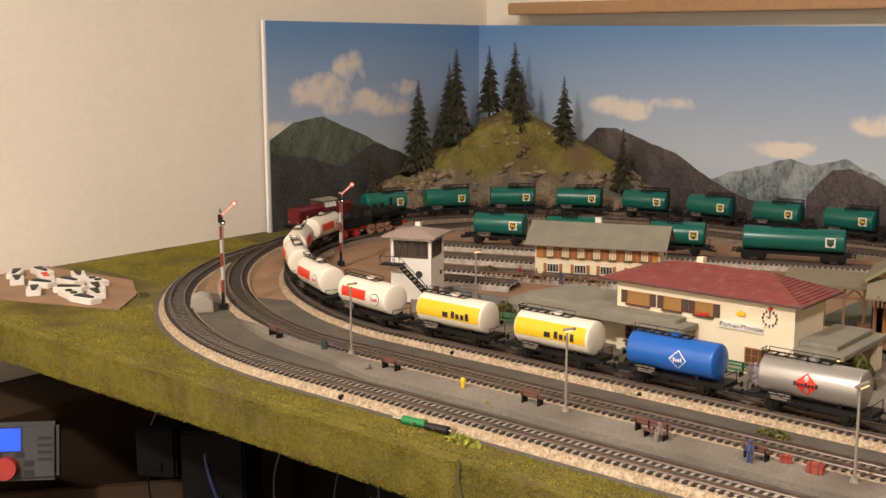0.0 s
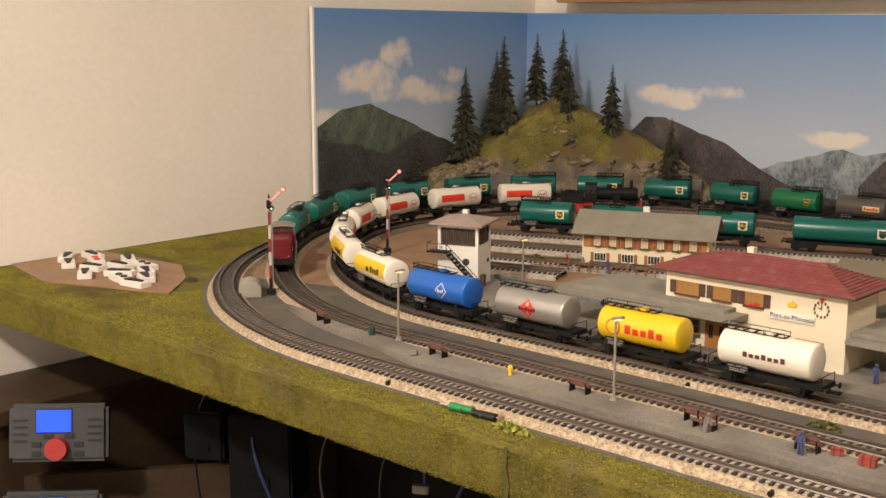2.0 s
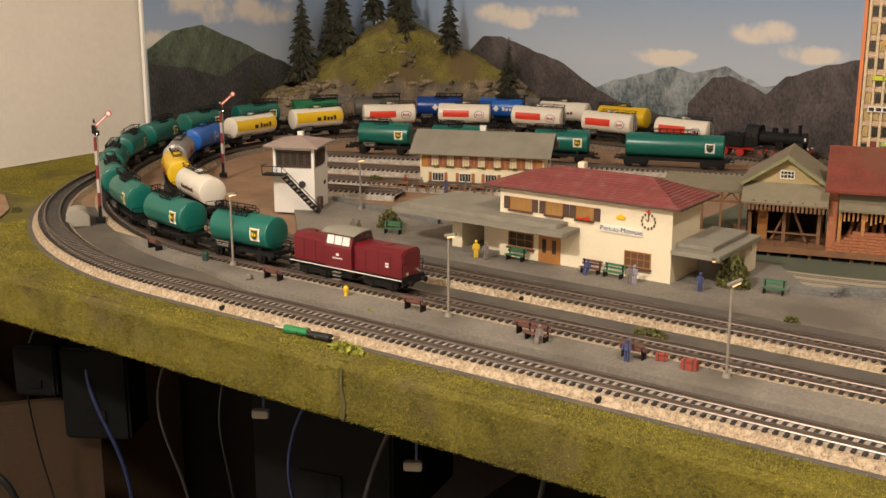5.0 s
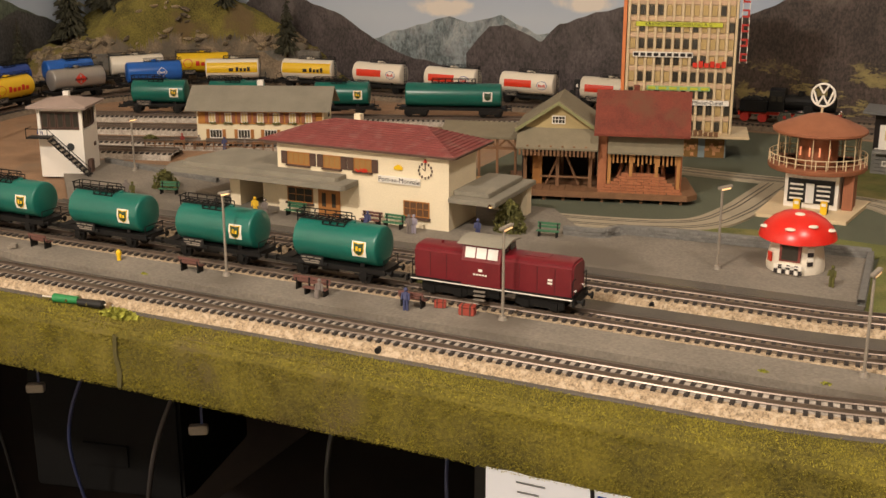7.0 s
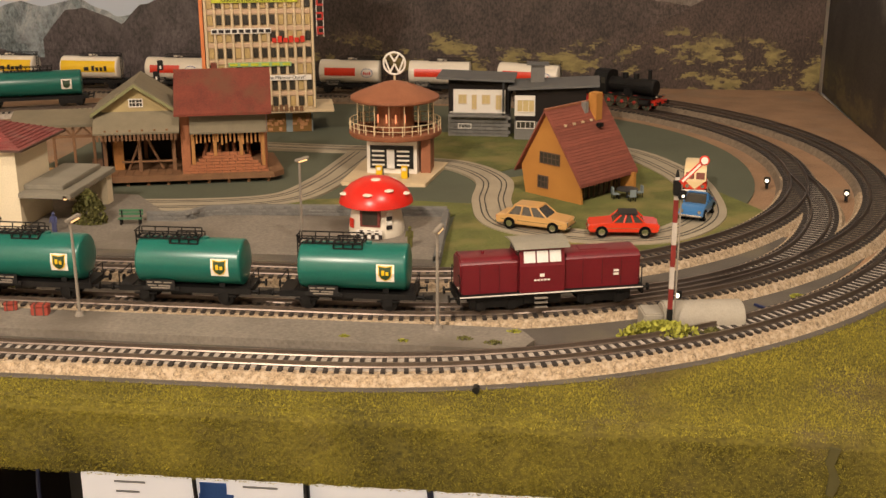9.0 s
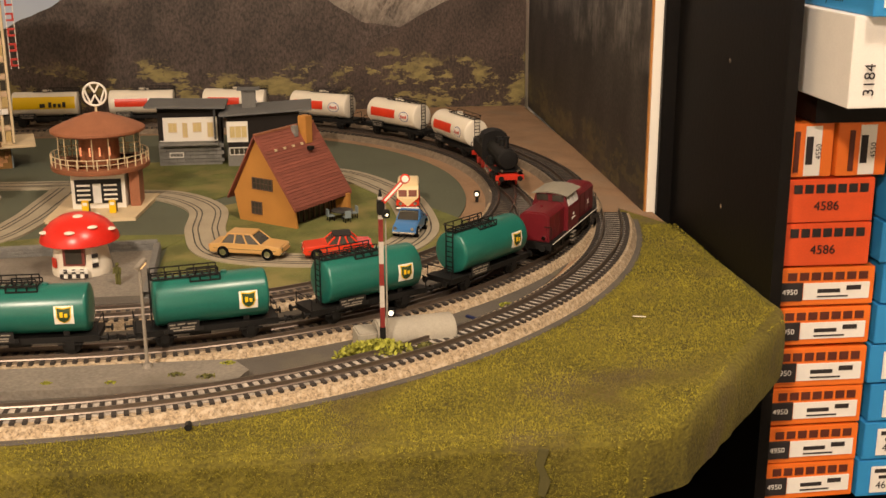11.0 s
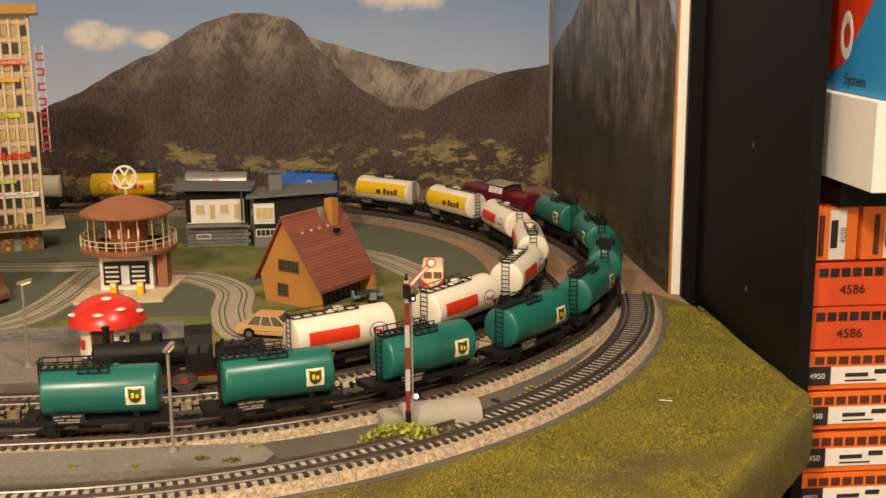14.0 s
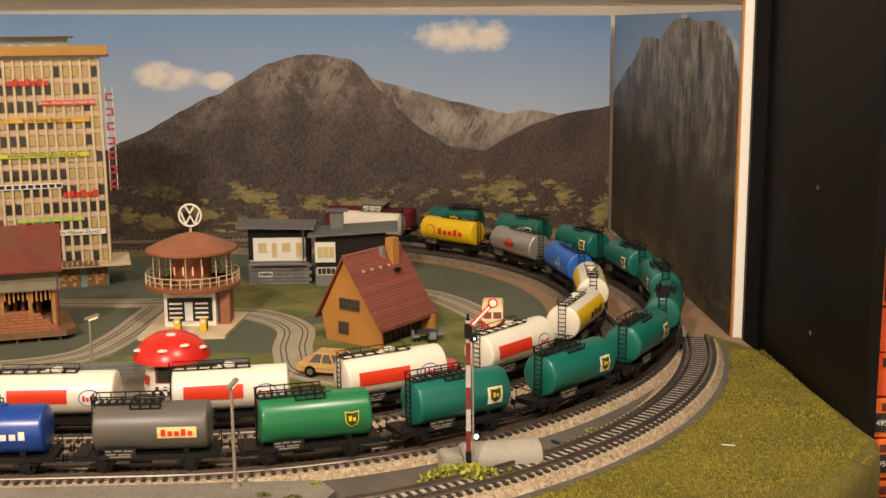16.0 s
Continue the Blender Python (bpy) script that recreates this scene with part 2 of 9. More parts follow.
def thing(name, label, category, x=0, y=0, z=0, rz=0, group="", kind=""):
    ob = new(name)
    ob.empty_display_size = 0.01
    ob.matrix_basis = pose(x, y, z, 0, 0, rz)
    return tagged(ob, label, category, group, kind)


def one(name, mat, parent, *boxes, label="", bevel=0.0):
    """A part joined of boxes (x, y, z, sx, sy, sz[, rz])."""
    bm = bmesh.new()
    for b in boxes:
        box(bm, *b, bevel=bevel)
    return part(name, bm, mat, parent, label)


def lettering(text, size, mat, parent, m, spacing=1.0, name="lettering"):
    cu = bpy.data.curves.new(name, "FONT")
    cu.body, cu.size, cu.extrude, cu.align_x, cu.align_y = text, size, 0.00012, "CENTER", "CENTER"
    cu.space_character = spacing
    cu.materials.append(mat)
    ob = new(name, cu)
    ob.parent = parent
    ob.matrix_basis = m
    return ob


FRONT = pose(0, 0, 0, 90, 0, 0)


# ---- the lines ----
def rounded_loop(x0, x1, y0, y1, fl, fr, br, bl, step=0.004):
    """A closed line, counter-clockwise from the front's left end, of straights and four eased quarter bends (across, deep)."""
    pts = []

    def straight(a, b):
        n = max(1, int(math.dist(a, b) / step))
        pts.extend((a[0] + (b[0] - a[0]) * i / n, a[1] + (b[1] - a[1]) * i / n) for i in range(n))

    def bend(cx, cy, r, a0, flat=1.0):
        n = int(sum(r) * math.pi / 4 / step)
        for i in range(n):
            c, q = math.cos(a0 + math.pi / 2 * i / n), math.sin(a0 + math.pi / 2 * i / n)
            pts.append((cx + r[0] * math.copysign(abs(c) ** flat, c), cy + r[1] * math.copysign(abs(q) ** flat, q)))

    straight((x0 + fl[0], y0), (x1 - fr[0], y0))
    bend(x1 - fr[0], y0 + fr[1], fr, -math.pi / 2)
    straight((x1, y0 + fr[1]), (x1, y1 - br[1]))
    bend(x1 - br[0], y1 - br[1], br, 0)
    straight((x1 - br[0], y1), (x0 + bl[0], y1))
    bend(x0 + bl[0], y1 - bl[1], bl, math.pi / 2)
    straight((x0, y1 - bl[1]), (x0, y0 + fl[1]))
    bend(x0 + fl[0], y0 + fl[1], fl, math.pi, 1.14)
    return pts


class Line:
    """A track's line, by length along it."""

    def __init__(self, pts, closed=True):
        self.closed = closed
        ring = pts + [pts[0]] if closed else pts
        self.p = np.array(ring)
        self.s = np.concatenate([[0], np.cumsum(np.hypot(*np.diff(self.p, axis=0).T))])
        self.length = float(self.s[-1])

    def at(self, s):
        if self.closed:
            s = s % self.length
        return Vector((float(np.interp(s, self.s, self.p[:, 0])), float(np.interp(s, self.s, self.p[:, 1])), 0))

    def way(self, s, d=0.004):
        return (self.at(s + d) - self.at(s - d)).normalized()


def arc_line(points):
    """An open, smooth line through a few plan points."""
    out = []
    p = [Vector((*q, 0)) for q in points]
    p = [2 * p[0] - p[1]] + p + [2 * p[-1] - p[-2]]
    for i in range(1, len(p) - 2):
        n = max(2, int((p[i + 1] - p[i]).length / 0.006))
        for k in range(n):
            t = k / n
            q = 0.5 * (2 * p[i] + (p[i + 1] - p[i - 1]) * t + (2 * p[i - 1] - 5 * p[i] + 4 * p[i + 1] - p[i + 2]) * t * t + (3 * p[i] - p[i - 1] - 3 * p[i + 1] + p[i + 2]) * t ** 3)
            out.append((q.x, q.y))
    out.append((p[-2].x, p[-2].y))
    return out


LOOP_B = Line(rounded_loop(-1.335, 0.385, 0.029, 0.950, (0.54, 0.505), (0.440, 0.447), (0.457, 0.470), (0.46, 0.415)))
LOOP_A = Line(rounded_loop(-1.242, 0.312, 0.108, 0.876, (0.46, 0.400), (0.372, 0.372), (0.378, 0.384), (0.372, 0.366)))


def quarter(cx, cy, r, a0, a1, n=50):
    return [(cx + r * math.cos(radians(a0 + (a1 - a0) * i / n)), cy + r * math.sin(radians(a0 + (a1 - a0) * i / n))) for i in range(n + 1)]


LINE_ONE = Line(quarter(-0.755, 0.485, 0.550, 190, 270) + quarter(-0.080, 0.416, 0.481, 270, 352), closed=False)
RAILTOP = 0.012


def ribbon(bm, line, offsets, s0, s1, step=0.012):
    """A band along a line with the cross-section offsets (side, height), open below."""
    n = max(2, int((s1 - s0) / step))
    rows = []
    for i in range(n + 1):
        s = s0 + (s1 - s0) * i / n
        p, w = line.at(s), line.way(min(max(s, 0.005), line.length - 0.005) if not line.closed else s)
        side = Vector((w.y, -w.x, 0))
        rows.append([bm.verts.new(p + side * o + Vector((0, 0, h))) for o, h in offsets])
    for a, b in zip(rows, rows[1:]):
        for i in range(len(offsets) - 1):
            bm.faces.new((a[i], a[i + 1], b[i + 1], b[i]))


def track(line, label, near, z=0.0, bed=True, bed_mat=None, top_mat=None, rear_mat=None):
    """A track: roadbed, two rails, studs and single sleepers."""
    tr = thing("railway_track", label, "railway track", kind="structure")
    end = line.length
    if bed:
        bm = bmesh.new()
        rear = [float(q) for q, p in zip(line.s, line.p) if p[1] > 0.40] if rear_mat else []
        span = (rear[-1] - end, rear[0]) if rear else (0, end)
        slope = ((-0.0230, z), (-0.0180, z + 0.0072), (0.0180, z + 0.0072), (0.0230, z))
        ribbon(bm, line, slope, *span)
        part("roadbed", bm, bed_mat or BALLAST, tr)
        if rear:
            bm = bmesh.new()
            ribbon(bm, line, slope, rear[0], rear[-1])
            part("roadbed", bm, rear_mat, tr, "darker brown rear roadbed")
        bm = bmesh.new()
        # The unlit depth below the layout is put into this panel's colour.
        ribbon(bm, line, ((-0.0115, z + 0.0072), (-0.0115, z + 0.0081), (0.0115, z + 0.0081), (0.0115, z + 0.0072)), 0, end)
        part("ballast_top", bm, top_mat or BALLAST_GREY, tr)
    for o in (-0.00825, 0.00825):
        bm = bmesh.new()
        ribbon(bm, line, ((o - 0.0013, z + 0.0088), (o - 0.0007, z + 0.0096), (o - 0.0006, z + RAILTOP), (o + 0.0006, z + RAILTOP), (o + 0.0007, z + 0.0096), (o + 0.0013, z + 0.0088)), 0, end, 0.008)
        part("rail", bm, RAIL, tr)
    bm = bmesh.new()
    box(bm, 0, 0, 0.0072, 0.0029, 0.031, 0.0016)
    shape = mesh_of(bm, "sleeper", SLEEPER)
    verts, faces, n, made = [], [], int(end / 0.0070), 0
    for i in range(n):
        s = (i + 0.5) * end / n
        p, w = line.at(s), line.way(min(max(s, 0.005), end - 0.005))
        m = Matrix.Translation((p.x, p.y, z)) @ Matrix.Rotation(math.atan2(w.y, w.x), 4, "Z")
        if near(p) and made < 300:
            ob = new("sleeper", shape)
            ob.parent, ob.matrix_basis, made = tr, m, made + 1
        else:
            k = len(verts)
            verts += [m @ v.co for v in shape.vertices]
            faces += [tuple(k + j for j in f.vertices) for f in shape.polygons]
    if verts:
        me = bpy.data.meshes.new("far_sleepers")
        me.from_pydata(verts, [], faces)
        me.materials.append(SLEEPER)
        ob = new("far_sleepers", me)
        ob.parent = tr
        ob["kind"] = "stuff"
    return tr


# ---- room ----
def slab(name, x0, x1, y0, y1, z0, z1, mat, label, category="wall", kind="structure"):
    bm = bmesh.new()
    box(bm, (x0 + x1) / 2, (y0 + y1) / 2, z0, x1 - x0, y1 - y0, z1 - z0)
    return tagged(part(name, bm, mat), label, category, kind=kind)


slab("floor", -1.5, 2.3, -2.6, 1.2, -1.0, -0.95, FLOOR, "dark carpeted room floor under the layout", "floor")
slab("ceiling", -1.5, 2.3, -2.6, 1.2, 1.5, 1.55, CEIL, "plain white room ceiling", "ceiling")
slab("wall_west", -1.5, -1.43, -2.6, 1.2, -0.95, 1.5, WALL, "cream painted plaster wall beside the layout")
slab("wall_north", -1.43, 2.3, 1.06, 1.2, -0.95, 1.5, WALL, "cream painted plaster wall behind the scenic backdrop")
slab("wall_east", 2.3, 2.4, -2.6, 1.2, -0.95, 1.5, WALL, "cream painted plaster wall")
slab("wall_south", -1.5, 2.3, -2.7, -2.6, -0.95, 1.5, WALL, "cream painted plaster wall")
sh = thing("wall_shelf", "light beech wooden shelf board on the wall", "shelf")
one("board", WOOD, sh, (-0.358, 1.030, 0.354, 1.955, 0.055, 0.022), bevel=0.002)

# ---- baseboard ----
EDGE = [(-1.43, -0.116), (0.285, -0.116), (0.33, -0.095), (0.452, 0.060), (0.460, 0.085), (0.446, 0.372), (0.43, 1.02), (-1.43, 1.02)]
bm = bmesh.new()
prism(bm, EDGE, -0.004, 0.0, "z")
tagged(part("ground", bm, GRASS), "olive green flocked grass mat covering the layout", "grass mat", kind="structure")


def grass_skirt():
    """The mat turned down over the front edge, uneven and rounded."""
    rnd = random.Random(3)
    line = Line([(-1.43, -0.116), (0.285, -0.116), (0.33, -0.095), (0.452, 0.060), (0.460, 0.085), (0.450, 0.30)], closed=False)
    bm = bmesh.new()
    rows = []
    n = 420
    for i in range(n + 1):
        s = line.length * i / n
        p, w = line.at(s), line.way(min(max(s, 0.02), line.length - 0.02), 0.018)
        out = Vector((w.y, -w.x, 0))
        row = []
        for o, h in ((-0.004, 0.0006), (0.0, 0.0004), (0.0035, -0.0018), (0.0055, -0.006), (0.006, -0.018), (0.006, -0.034), (0.005, -0.047), (0.0, -0.049)):
            q = p + out * (o + 0.0012 * noise.noise(Vector((p.x * 60, p.y * 60, h * 60)))) + Vector((0, 0, h + rnd.uniform(-0.0004, 0.0004)))
            row.append(bm.verts.new(q))
        rows.append(row)
    for a, b in zip(rows, rows[1:]):
        for i in range(len(a) - 1):
            bm.faces.new((a[i], a[i + 1], b[i + 1], b[i]))
    return tagged(part("layout_edge", bm, GRASS, smooth=True), "olive green grass mat folded down over the layout front edge", "layout edge", kind="structure")


grass_skirt()
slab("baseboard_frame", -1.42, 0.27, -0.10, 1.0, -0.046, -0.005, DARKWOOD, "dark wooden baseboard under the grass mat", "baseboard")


def sheet(name, outline, z, mat, label, category, thick=0.0015):
    bm = bmesh.new()
    prism(bm, outline, z - thick, z, "z")
    return tagged(part(name, bm, mat), label, category, kind="structure")


def grown(line, d):
    return [(p.x + w.y * d, p.y - w.x * d) for p, w in ((line.at(s), line.way(s)) for s in np.linspace(0, line.length, 160, endpoint=False))]


def rect(x0, x1, y0, y1):
    return [(x0, y0), (x1, y0), (x1, y1), (x0, y1)]


sheet("cork_ground", grown(LOOP_B, 0.038), 0.0014, CORK, "brown cork granulate ground under the oval", "ground")
sheet("cork_corner", [(-0.1, 0.6), (0.40, 0.42), (0.446, 0.335), (0.428, 1.015), (-0.1, 1.015)], 0.0010, CORK, "brown cork granulate strip before the backdrop", "ground")
sheet("cork_back", rect(-1.42, -0.1, 0.80, 1.015), 0.0010, CORK, "brown cork granulate strip along the backdrop", "ground")
sheet("asphalt_yard", quarter(-0.755, 0.485, 0.53, 225, 270) + quarter(-0.085, 0.407, 0.455, 270, 345) + [(0.20, 0.24), (0.0, 0.135), (-0.60, 0.135), (-0.95, 0.17)], 0.0022, ASPHALT, "dark grey weathered ballast strip between the tracks", "ground")
sheet("green_felt", [p for p in grown(LOOP_A, -0.042) if p[0] > -0.5] , 0.0030, FELT, "dull green painted ground inside the oval", "ground")

# Darker brown ballast for both ovals' track tops and their rear roadbeds.
DARK_BALLAST = material("dark_brown_ballast", (0.19, 0.145, 0.10), 0.9, vary=0.5, scale=160, fine=600, bump=0.8)
track(LOOP_A, "dark rails on light stone roadbed, inner oval", lambda p: p.y < 0.2 and p.x > -0.9, top_mat=DARK_BALLAST, rear_mat=DARK_BALLAST)
track(LOOP_B, "dark rails on light stone roadbed, outer oval", lambda p: p.y < 0.2 and p.x > -0.9, top_mat=DARK_BALLAST, rear_mat=DARK_BALLAST)
track(Line(arc_line([(0.3115, 0.46), (0.316, 0.38), (0.302, 0.285), (0.262, 0.19), (0.195, 0.118), (0.11, 0.068)]), closed=False), "crossover rails between the two ovals", lambda p: True, z=0.0003)
track(LINE_ONE, "empty front track on light stone roadbed", lambda p: p.y < 0.12)

edge = thing("track_border", "dark grey border strip along the front track roadbed", "border", kind="structure")
bm = bmesh.new()
ribbon(bm, LINE_ONE, ((0.020, 0.0008), (0.020, 0.0012), (0.0265, 0.0012), (0.0275, 0.0004)), 0.0, LINE_ONE.length)
part("strip", bm, ASPHALT, edge)


def grass_fibres():
    """Short flock fibres standing on the mat and its turned-down edge."""
    rnd = np.random.default_rng(5)
    front = 150000
    n = front + 1300000
    x = np.concatenate([rnd.uniform(-1.42, 0.33, front), rnd.uniform(-1.42, 0.46, n - front)])
    y = np.full(n, -0.1215)
    z = np.zeros(n)
    nx, ny, nz = np.zeros(n), np.zeros(n), np.ones(n)
    # the turned-down face
    z[:front] = rnd.uniform(-0.048, 0.0005, front)
    ny[:front], nz[:front] = -1.0, 0.25
    over = x[:front] > 0.29
    f = rnd.uniform(0, 1, front)
    x[:front] = np.where(over, 0.30 + 0.158 * f, x[:front])
    y[:front] = np.where(over, -0.114 + 0.180 * f - 0.003, -0.1215 + 0.004 * (z[:front] > -0.006))
    nx[:front] = np.where(over, 0.75, 0.0)
    ny[:front] = np.where(over, -0.65, -1.0)
    # the top, outside the roadbed
    top = np.arange(front, n)
    y[top] = rnd.uniform(-0.1225, 0.40, len(top))
    z[top] = np.where(y[top] < -0.116, -0.5 * (-0.116 - y[top]) ** 1.0, 0.0005)
    cx = np.clip(x[top], -0.755, -0.080)
    cyl = np.where(x[top] < -0.4, 0.485, 0.416)
    rad = np.where(x[top] < -0.4, 0.550, 0.481)
    free = np.hypot(x[top] - cx, np.minimum(y[top] - cyl, 0)) > rad + 0.0245 + rnd.uniform(0, 0.007, len(top))
    free &= x[top] < np.where(y[top] < 0.085, 0.335 + (y[top] + 0.095) * 0.70, 0.455)
    free &= ~((x[top] < -1.12) & (y[top] > -0.05) & (y[top] < 0.115) & (y[top] < 0.62 * (-1.06 - x[top]) + 0.02) & (y[top] > -0.36 * (x[top] + 1.30) * -1 - 0.055))
    free &= ~((x[top] > 0.385) & (y[top] > 0.325))
    keep = np.concatenate([np.arange(front), top[free]])
    x, y, z, nx, ny, nz = (a[keep] for a in (x, y, z, nx, ny, nz))
    m = len(x)
    h = np.where(ny < -0.3, rnd.uniform(0.0008, 0.0020, m), rnd.uniform(0.0005, 0.0012, m))
    a = rnd.uniform(0, 2 * math.pi, m)
    lean = np.where(ny < -0.3, rnd.uniform(0.1, 0.9, m), rnd.uniform(0.5, 1.8, m))
    base = np.stack([x, y, z], 1)
    side = np.stack([np.cos(a), np.sin(a) * np.where(ny < -0.3, 0.3, 1.0), np.where(ny < -0.3, np.sin(a), 0.0)], 1) * 0.00032
    tip = base + np.stack([nx, ny, nz], 1) * h[:, None] + np.stack([np.sin(a), np.cos(a) * 0.4, 0.5 * np.cos(a)], 1) * (h * lean)[:, None]
    verts = np.stack([base - side, base + side, tip], 1).reshape(-1, 3)
    me = bpy.data.meshes.new("grass_fibres")
    me.vertices.add(3 * m)
    me.vertices.foreach_set("co", verts.astype(np.float32).ravel())
    me.loops.add(3 * m)
    me.loops.foreach_set("vertex_index", np.arange(3 * m, dtype=np.int32))
    me.polygons.add(m)
    me.polygons.foreach_set("loop_start", np.arange(0, 3 * m, 3, dtype=np.int32))
    me.update(calc_edges=True)
    me.materials.append(BLADE)
    tagged(new("grass_fibres", me), "short olive flock fibres on the grass mat", "grass", kind="stuff")


grass_fibres()

# ---- backdrop ----


def ridge(points, seed, rough):
    """A mountain outline from a few heights, roughened by noise."""
    xs, zs = zip(*points)
    out = []
    for i in range(161):
        x = xs[0] + (xs[-1] - xs[0]) * i / 160
        z = float(np.interp(x, xs, zs)) + rough * (noise.noise(Vector((x * 14, seed, 0))) + 0.5 * noise.noise(Vector((x * 45, seed, 3))))
        out.append((x, z))
    return out


def sky_material(name, clouds, axis):
    """Printed sky: a blue fading to pale below, with ragged clouds of the size and place given."""
    m = bpy.data.materials.new(name)
    m.use_nodes = True
    nt, n, link = m.node_tree, m.node_tree.nodes.new, m.node_tree.links.new
    b = nt.nodes["Principled BSDF"]
    b.inputs["Roughness"].default_value = 0.42
    co, sep = n("ShaderNodeTexCoord"), n("ShaderNodeSeparateXYZ")
    link(co.outputs["Object"], sep.inputs[0])
    hz = n("ShaderNodeMapRange")
    hz.inputs["From Min"].default_value, hz.inputs["From Max"].default_value = 0.12, 0.33
    link(sep.outputs[2], hz.inputs["Value"])
    sky = n("ShaderNodeMix")
    sky.data_type = "RGBA"
    sky.inputs["A"].default_value, sky.inputs["B"].default_value = (0.50, 0.57, 0.66, 1), (0.13, 0.28, 0.56, 1)
    link(hz.outputs["Result"], sky.inputs["Factor"])

    def math_node(op, a, c):
        k = n("ShaderNodeMath")
        k.operation = op
        for i, v in enumerate((a, c)):
            if isinstance(v, (int, float)):
                k.inputs[i].default_value = v
            else:
                link(v, k.inputs[i])
        return k.outputs[0]

    no = n("ShaderNodeTexNoise")
    no.inputs["Scale"].default_value, no.inputs["Detail"].default_value, no.inputs["Roughness"].default_value = 17, 8, 0.6
    link(co.outputs["Object"], no.inputs["Vector"])
    total = None
    for u, z, wu, wz in clouds:
        du = math_node("DIVIDE", math_node("SUBTRACT", sep.outputs[axis], u), wu)
        dz = math_node("DIVIDE", math_node("SUBTRACT", sep.outputs[2], z), wz)
        r2 = math_node("ADD", math_node("MULTIPLY", du, du), math_node("MULTIPLY", dz, dz))
        c = math_node("SUBTRACT", 1.0, r2)
        total = c if total is None else math_node("MAXIMUM", total, c)
    field = math_node("ADD", math_node("MULTIPLY", total, 0.55), math_node("MULTIPLY", math_node("SUBTRACT", no.outputs["Fac"], 0.5), 2.4))
    st = n("ShaderNodeMapRange")
    st.inputs["From Min"].default_value, st.inputs["From Max"].default_value = 0.0, 0.5
    link(field, st.inputs["Value"])
    limit = n("ShaderNodeMapRange")
    limit.inputs["From Min"].default_value, limit.inputs["From Max"].default_value = -0.5, 0.3
    link(total, limit.inputs["Value"])
    fac = math_node("MULTIPLY", math_node("MULTIPLY", st.outputs["Result"], limit.outputs["Result"]), 0.85)
    mix = n("ShaderNodeMix")
    mix.data_type = "RGBA"
    mix.inputs["B"].default_value = (0.86, 0.78, 0.68, 1)
    link(fac, mix.inputs["Factor"])
    link(sky.outputs["Result"], mix.inputs["A"])
    link(mix.outputs["Result"], b.inputs["Base Color"])
    return m


